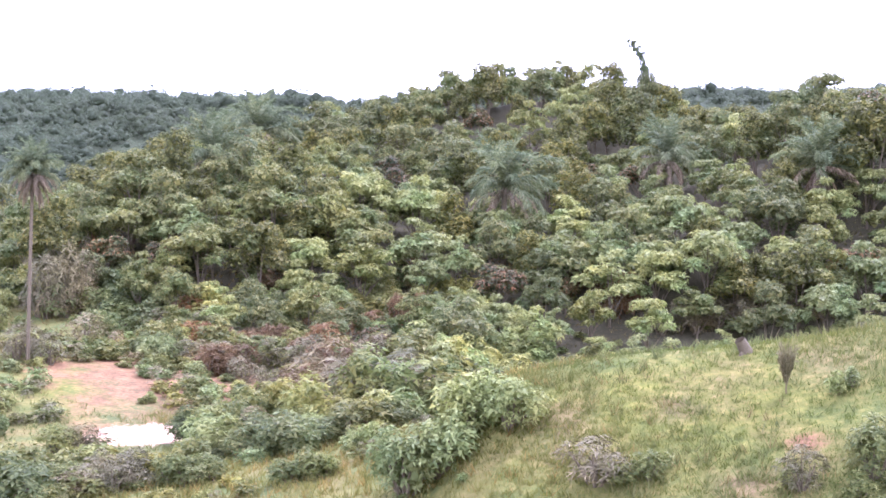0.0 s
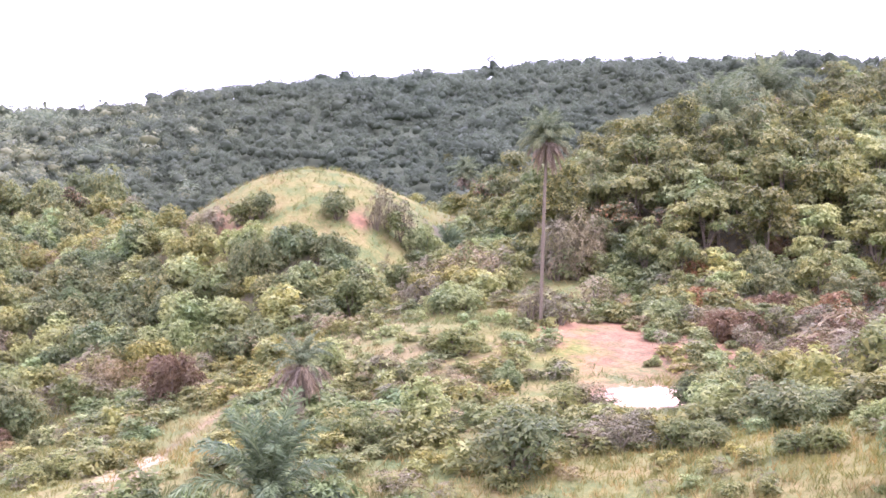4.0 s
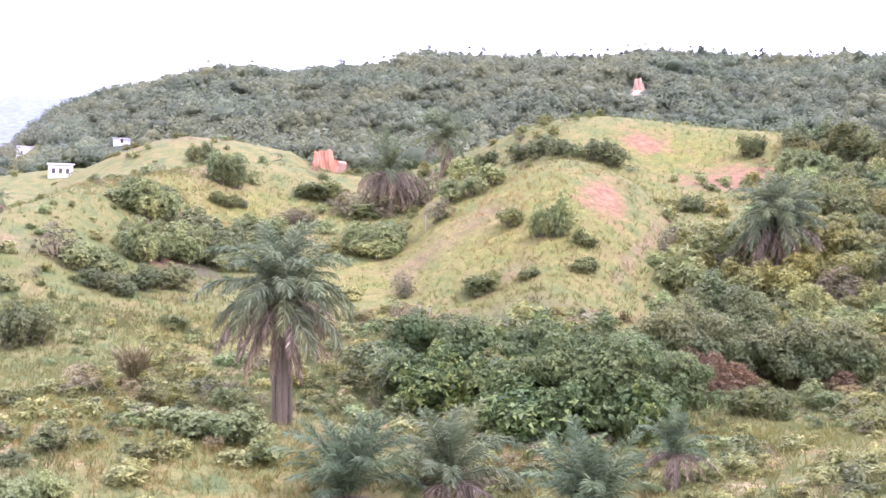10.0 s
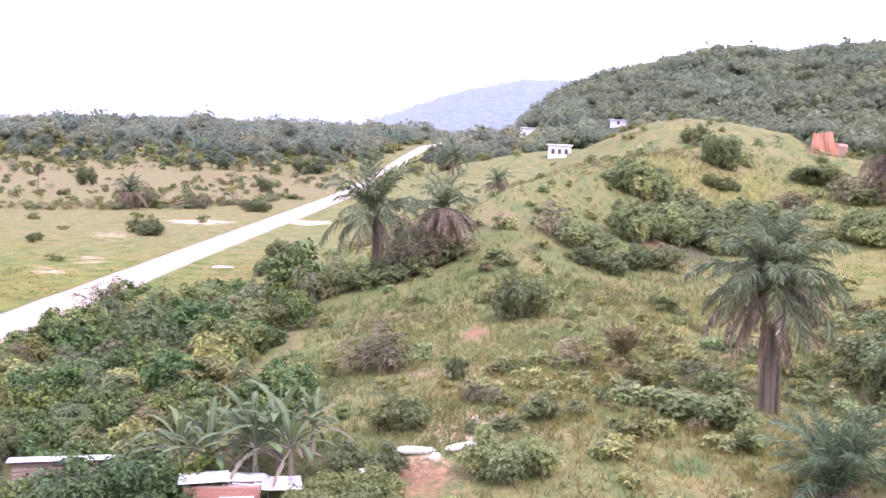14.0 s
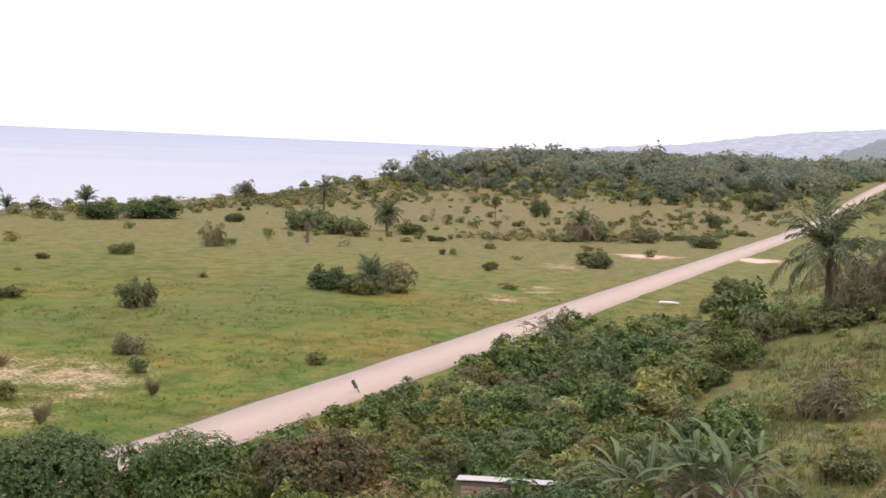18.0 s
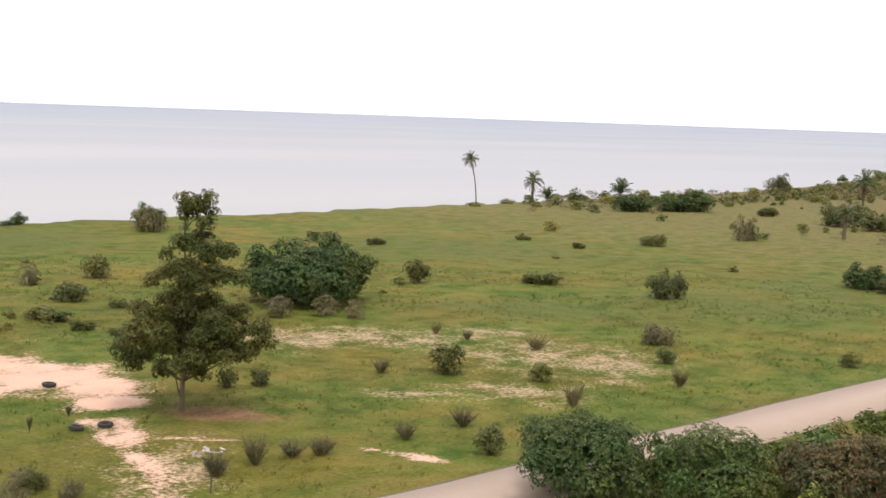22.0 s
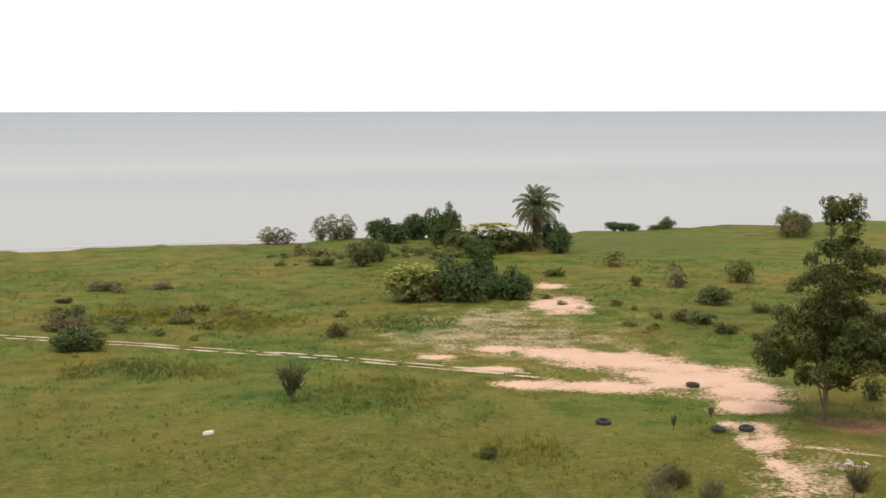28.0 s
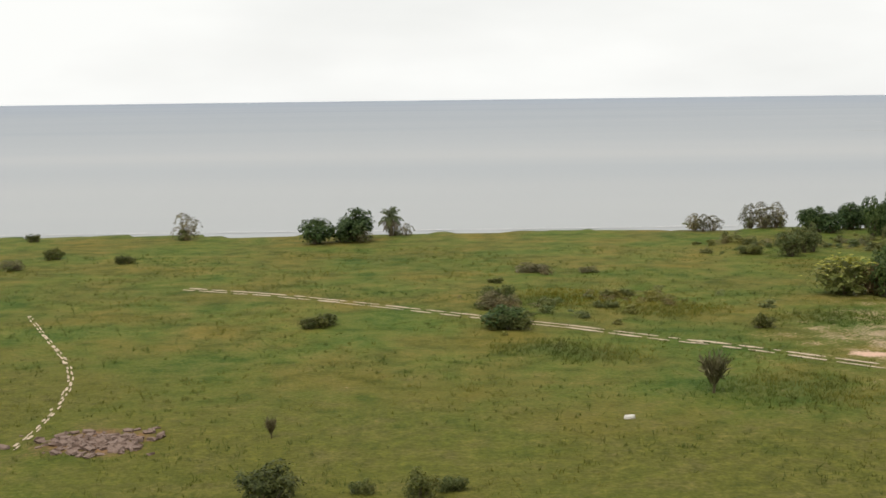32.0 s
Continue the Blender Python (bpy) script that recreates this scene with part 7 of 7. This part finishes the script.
# the low hut with leaning white sheets
hut = tagged(new("hut"), "low brick hut with loose white roof sheets, half hidden", "hut")
hut.matrix_basis = pose(56.9, 8.6, 2.1, 0, 0, -81.5)
part("wall", box(3.4, 0.14, 1.5), MORTAR, hut, "", pose(0.2, -0.9, 0))
part("wall", box(0.14, 2.4, 1.5), MORTAR, hut, "", pose(-1.45, 0.3, 0))
part("wall", box(0.14, 2.4, 1.5), MORTAR, hut, "", pose(1.85, 0.3, 0))
brick = bpy.data.meshes.new("brick")
bmx = box(0.3, 0.04, 0.14, 0.008)
bmx.to_mesh(brick)
bmx.free()
brick.materials.append(BRICK)
for row in range(9):
    for col in range(10):
        child("brick", brick, hut, pose(-1.28 + col * 0.325 + (row % 2) * 0.15, -0.99, 0.06 + row * 0.158))
part("roof_sheet", box(2.3, 2.6, 0.03, 0.01), WHITE, hut, "white roof sheet", pose(-0.6, 0.2, 1.58, -5, -3, 2))
part("roof_sheet", box(1.5, 2.6, 0.03, 0.01), WHITE, hut, "white sheet leaning steeply on the wall", pose(0.85, -1.02, 0.98, 38, 5, -9))
part("roof_sheet", box(1.5, 2.3, 0.03, 0.01), SHEET, hut, "rusty grey roof sheet", pose(1.5, 0.3, 1.45, -2, 4, -5))
part("roof_sheet", box(0.7, 1.5, 0.03, 0.01), WHITE, hut, "small white sheet", pose(1.9, 0.0, 1.55, 4, 3, 8))
part("beam", box(3.6, 0.1, 0.1), PLANK_DARK, hut, "", pose(0.2, -0.55, 1.5))
annex = tagged(new("lean_to"), "small lean-to with corrugated sheets beside the hut", "lean-to")
annex.matrix_basis = pose(56.6, 5.6, 2.35, 0, 0, -84)
for sx in (-0.65, 0.65):
    for sy in (-0.6, 0.7):
        part("post", box(0.08, 0.08, 1.25 + (0.15 if sy > 0 else 0)), PLANK_DARK, annex, "", pose(sx, sy, 0))
for q in range(3):
    part("roof_sheet", box(0.6, 1.7, 0.025, 0.006), SHEET if q != 1 else WHITE, annex, "", pose(-0.62 + q * 0.58, 0.05, 1.28 + 0.02 * q, 5, 2 - 2 * q, q * 3 - 3))

# broken slabs on the red bank
rng = np.random.default_rng(12)
for x, y, a, b, turn, tilt in ((58.0, -0.4, 2.0, 0.75, 80, 14), (57.9, -2.4, 1.5, 0.55, 115, 20), (57.2, 0.9, 0.9, 0.5, 60, 9), (56.6, 1.9, 0.8, 0.6, 30, 6), (57.0, -1.2, 0.6, 0.4, 140, 12), (169.5, 25.7, 0.5, 2.9, 10, 2), (11.8, 77.5, 0.75, 0.45, 12, 2), (88.5, 100.5, 0.7, 0.5, 40, 3)):
    slab = tagged(new("concrete_slab"), "pale broken concrete slab lying in the grass", "slab", "broken slabs")
    slab.matrix_basis = pose(x, y, float(ground_z(x, y)) - 0.02, 0, 0, turn)
    bv, bf = BALLS[2]
    form = np.sign(bv) * np.abs(bv) ** 0.6 * np.array([a * 0.52, b * 0.52, 0.17]) * rng.uniform(0.82, 1.12, (len(bv), 1))
    child("block", np_mesh("block", form, bf, SLAB), slab, pose(0, 0, 0.08, tilt * 0.3, tilt * 0.2))

# tyres; the third stands in for a dark square box frame
for x, y, r, tilt in ((46.9, 79.6, 0.46, 4), (43.6, 67.4, 0.45, 3), (35.9, 71.8, 0.47, 6), (41.8, 67.8, 0.42, -8)):
    tyre = tagged(new("tyre"), "old black tyre lying flat beside the sandy clearing", "tyre", "old tyres")
    tyre.matrix_basis = pose(x, y, float(ground_z(x, y)) + 0.02, tilt, 0, x * 40)
    prof = [(r * 0.58, 0.02), (r * 0.60, 0.20), (r * 0.72, 0.26), (r * 0.92, 0.255), (r, 0.22), (r, 0.05), (r * 0.92, 0.01), (r * 0.72, 0.0)]
    m = 28
    v = [(pr * math.cos(2 * math.pi * q / m), pr * math.sin(2 * math.pi * q / m), pz) for q in range(m) for pr, pz in prof]
    f = [(q * 8 + c, q * 8 + (c + 1) % 8, ((q + 1) % m) * 8 + (c + 1) % 8, ((q + 1) % m) * 8 + c) for q in range(m) for c in range(8)]
    child("carcass", smooth(np_mesh("carcass", v, [g[::-1] for g in f], RUBBER)), tyre)
    for q in range(22):
        part("tread_block", box(0.035, 0.16, 0.15), RUBBER, tyre, "", pose(0, 0, 0.06, 0, 0, q * 360 / 22) @ pose(r + 0.008, 0, 0))

# posts, a leaning board, a stump and dead branches
for x, y, h in ((98.9, -40.8, 1.5), (129.6, -52.6, 1.9), (77.4, 35.8, 0.55)):
    post = tagged(new("marker_post"), "thin grey wooden marker post standing in the grass", "post", "marker posts")
    post.matrix_basis = pose(x, y, float(ground_z(x, y)) - 0.1, 3, 2, 20)
    part("shaft", box(0.09, 0.09, h, 0.02), PALE_WOOD, post)
    part("cap", box(0.12, 0.12, 0.14, 0.02), RUBBER, post, "dark cap", pose(0, 0, h - 0.02))
board = tagged(new("leaning_board"), "dark weathered board leaning on a post at the road edge", "board")
board.matrix_basis = pose(91.5, 37.3, float(ground_z(91.5, 37.3)) - 0.1, 0, 0, -68)
part("post", box(0.09, 0.09, 1.1), PLANK_DARK, board, "", pose(0, 0, 0, 0, -28, 0))
part("panel", box(0.3, 0.05, 0.72, 0.06), PLANK_DARK, board, "", pose(-0.38, -0.05, 0.62, 0, -28, 0))
stump = tagged(new("tree_stump"), "grey weathered tree stump in the grass", "stump")
stump.matrix_basis = pose(-5.5, -58.3, float(ground_z(-5.5, -58.3)) - 0.1, 0, 25, 30)
child("stub", smooth(np_mesh("stub", *tube([(0, 0, -0.2), (0.02, 0, 0.3), (0.1, 0.03, 0.75)], [0.36, 0.28, 0.24], 9), BARK)), stump)
child("root", smooth(np_mesh("root", *tube([(0, 0, 0.2), (0.4, 0.1, 0.12), (0.7, 0.15, -0.05)], [0.16, 0.1, 0.04], 6), BARK)), stump)
fallen = tagged(new("dead_branch"), "bleached dead branches lying on bare ground", "branch")
fallen.matrix_basis = pose(-12.6, -76.5, float(ground_z(-12.6, -76.5)) + 0.1, 0, 0, 20)
rng = np.random.default_rng(16)
for q in range(8):
    p0 = np.array([rng.uniform(-1.6, 1.6), rng.uniform(-0.4, 0.4), 0.1])
    d = np.array([rng.normal(0, 1), rng.normal(0, 0.5), rng.uniform(0.2, 0.8)])
    child("limb", smooth(np_mesh("limb", *tube([p0, p0 + d * 0.6, p0 + d * 1.2 + rng.normal(0, 0.25, 3), p0 + d * 1.7 + rng.normal(0, 0.4, 3)], [0.09, 0.07, 0.05, 0.02], 6), PALE_WOOD)), fallen)

# a scatter of grey debris and a thin stake beside the sandy path
litter_heap = tagged(new("debris_heap"), "low heap of grey debris beside the sandy path", "debris")
litter_heap.matrix_basis = pose(44.4, 58.5, float(ground_z(44.4, 58.5)))
for q in range(14):
    bmq = box(rng.uniform(0.15, 0.5), rng.uniform(0.1, 0.3), rng.uniform(0.05, 0.16), 0.02)
    part("fragment", bmq, PALE_WOOD if q % 3 else SLAB, litter_heap, "", pose(rng.normal(0, 0.55), rng.normal(0, 0.3), 0, rng.normal(0, 10), rng.normal(0, 10), rng.uniform(0, 180)))
stake = tagged(new("stake"), "thin dark stake standing by the sandy path", "stake")
stake.matrix_basis = pose(40.0, 52.1, float(ground_z(40.0, 52.1)) - 0.1, 2, 3, 0)
part("shaft", box(0.07, 0.07, 1.0, 0.01), PLANK_DARK, stake)

# rubble on the bare red patch
heap = tagged(new("rubble_heap"), "scattered reddish rubble on a bare patch of meadow", "rubble")
heap.matrix_basis = pose(-20.1, 73.6, float(ground_z(-20.1, 73.6)))
stones = []
for q in range(4):
    bm = box(0.5, 0.36, 0.16, 0.03)
    for v in bm.verts:
        v.co += Vector(rng.normal(0, 0.05, 3))
    me = bpy.data.meshes.new("stone")
    bm.to_mesh(me)
    bm.free()
    me.materials.append(RUBBLE)
    stones.append(me)
for q in range(240):
    u, v = rng.normal(0, 0.4, 2)
    x, y = u * 3.8, v * 2.9
    child("stone", stones[q % 4], heap, pose(x, y, float(ground_z(-20.1 + x, 73.6 + y)) - float(ground_z(-20.1, 73.6)) - 0.03, rng.normal(0, 8), rng.normal(0, 8), rng.uniform(0, 360)) @ Matrix.Scale(rng.uniform(0.4, 1.3), 4))

# raw earth cuttings on the far slopes
def cutting(a, r, base, wide, high, label, rock, mat=None):
    x, y = bearing(a, r)
    bank = tagged(new("earth_cutting"), label, "earth bank", kind="structure")
    bank.matrix_basis = pose(x, y, base, 0, 0, a)
    u, w = np.meshgrid(np.linspace(-1, 1, 41), np.linspace(0, 1, 13), indexing="ij")
    hh = high * np.clip(7 * (1 - np.abs(u)), 0.02, 1) ** 0.5 * (1 - 0.3 * sstep(0.3, 0.5, u)) * (0.95 + 0.03 * np.sin(5 * u + 1) + 0.02 * np.sin(13 * u))
    v = np.stack([u * wide / 2 * (1 - 0.12 * w) + 0.02 * wide * np.sin(w * 7 + u * 5), 0.4 * high * w ** 1.3 + 0.08 * high * np.sin(u * 8) * np.cos(w * 5) + 0.03 * high * np.sin(u * 31 + w * 9), hh * w], -1)
    i, j = np.meshgrid(np.arange(40), np.arange(12), indexing="ij")
    child("face", np_mesh("face", v, np.stack([i * 13 + j, (i + 1) * 13 + j, (i + 1) * 13 + j + 1, i * 13 + j + 1], -1).reshape(-1, 4), mat or RED_EARTH), bank)
    if rock:
        part("pale_rock", box(wide * 0.26, high * 0.2, high * 0.58, 0.3), PALE_EARTH, bank, "pale rock at its foot", pose(wide * 0.4, 0.1, 0.2, 4, 6, 10))


bx, by = bearing(-107.6, 232)
cutting(-107.6, 232, max(float(ground_z(bx, by)) - 1.0, 16.6), 6.2, 5.4, "raw orange-red earth cutting in the hillside", True)
bx, by = bearing(-121.3, 684)
cutting(-121.3, 684, float(ground_z(bx, by)) - 1.0, 6.6, 8.0, "small pale red earth scar high in the forest", False, PALE_EARTH)

# white houses far along the slope
def house(x, y, z, wide, deep, high, turn, windows):
    h = tagged(new("house"), "small white house with a flat pale roof on the slope", "house", "white houses of the slope")
    h.matrix_basis = pose(x, y, z, 0, 0, turn)
    part("wall", box(wide, deep, high + 2.0), WHITE, h, "", pose(0, 0, -2.0))
    part("roof", box(wide + 0.9, deep + 0.9, 0.25, 0.04), SHEET, h, "pale roof slab", pose(0, 0, high, 2, 0, 0))
    for q in range(windows):
        wx = (q - (windows - 1) / 2) * wide / max(windows, 1) * 0.85
        win = part("window", box(1.0, 0.1, 1.5), PLANK_DARK, h, "", pose(wx, -deep / 2 - 0.03, 0.8))
        part("frame", box(1.2, 0.06, 0.12), WHITE, win, "", pose(0, -0.04, -0.12))


house(392.0, -42.5, 12.3, 7.0, 5.0, 3.4, -97, 3)
house(697.6, -57.9, 16.4, 9.0, 6.0, 4.6, -95, 2)
house(553.6, -84.7, 23.2, 7.0, 5.0, 2.6, -98, 1)

# the tall crooked tree above the wooded crest
tx, ty = bearing(-181.0, 203)
blob_tree("crooked_tree", tx, ty, [(0.0, 0, 9.0, 1.5, 1.5, 1.2), (-1.0, 0, 7.6, 1.6, 1.6, 1.2), (0.3, 0, 10.6, 0.8, 0.8, 0.7), (0.6, 0.1, 11.5, 0.5, 0.5, 0.6), (0.8, 0, 12.3, 0.4, 0.4, 0.6), (1.2, 0, 13.1, 0.5, 0.5, 0.4), (1.7, 0.1, 13.8, 0.5, 0.5, 0.35), (2.3, 0, 14.5, 0.5, 0.5, 0.3), (2.7, 0.1, 15.2, 0.35, 0.35, 0.3), (1.9, 0, 15.0, 0.4, 0.4, 0.25), (0.5, 0, 13.2, 0.35, 0.35, 0.25), (1.1, 0.1, 14.2, 0.3, 0.3, 0.25)],
          3.0, 0.14, 1700, 0.26, GREEN, "tall crooked tree rising above the forest crest", 560, False, 5, 0.25, 0.55)


# two worn wheel ruts across the meadow
def ruts(name, pts, apart, wide, label, seed, longest=4.5):
    rng = np.random.default_rng(seed)
    pts = np.array(pts, float)
    far = np.concatenate([[0], np.cumsum(np.hypot(*np.diff(pts, axis=0).T))])
    v, f = [], []
    for s in ((-0.5, 0.5) if apart else (0,)):
        at = 0.0
        while at < far[-1] - 1:
            run = rng.uniform(0.6, longest)
            d = np.linspace(at, min(at + run, far[-1]), 6)
            x, y = np.interp(d, far, pts[:, 0]), np.interp(d, far, pts[:, 1])
            tx, ty = np.gradient(x), np.gradient(y)
            k = np.hypot(tx, ty)
            nx, ny = -ty / k, tx / k
            w = wide * rng.uniform(0.5, 1.1) * np.array([0.5, 0.9, 1, 1, 0.9, 0.5]) * rng.uniform(0.8, 1.2, 6)
            o = s * apart + rng.normal(0, 0.05)
            a = np.stack([x + nx * (o + w / 2), y + ny * (o + w / 2)], -1)
            b = np.stack([x + nx * (o - w / 2), y + ny * (o - w / 2)], -1)
            base = len(v) * 12
            v.append(np.concatenate([np.column_stack([q, ground_z(q[:, 0], q[:, 1]) + 0.05]) for q in (a, b)]))
            f += [(base + q, base + q + 6, base + q + 7, base + q + 1) for q in range(5)]
            at += run + max(-0.3, rng.normal(0.2 if longest > 5 else 0.5, 0.5))
    tagged(new(name, np_mesh(name, np.concatenate(v), f, RUT)), label, "track", kind="structure")


ruts("wheel_track", TRACK_LINE, 1.1, 0.52, "pair of worn sandy wheel ruts across the meadow", 71)
ruts("footpath", FOOT_LINE, 0.25, 0.2, "narrow trodden sandy footpath through the meadow", 72, 1.6)
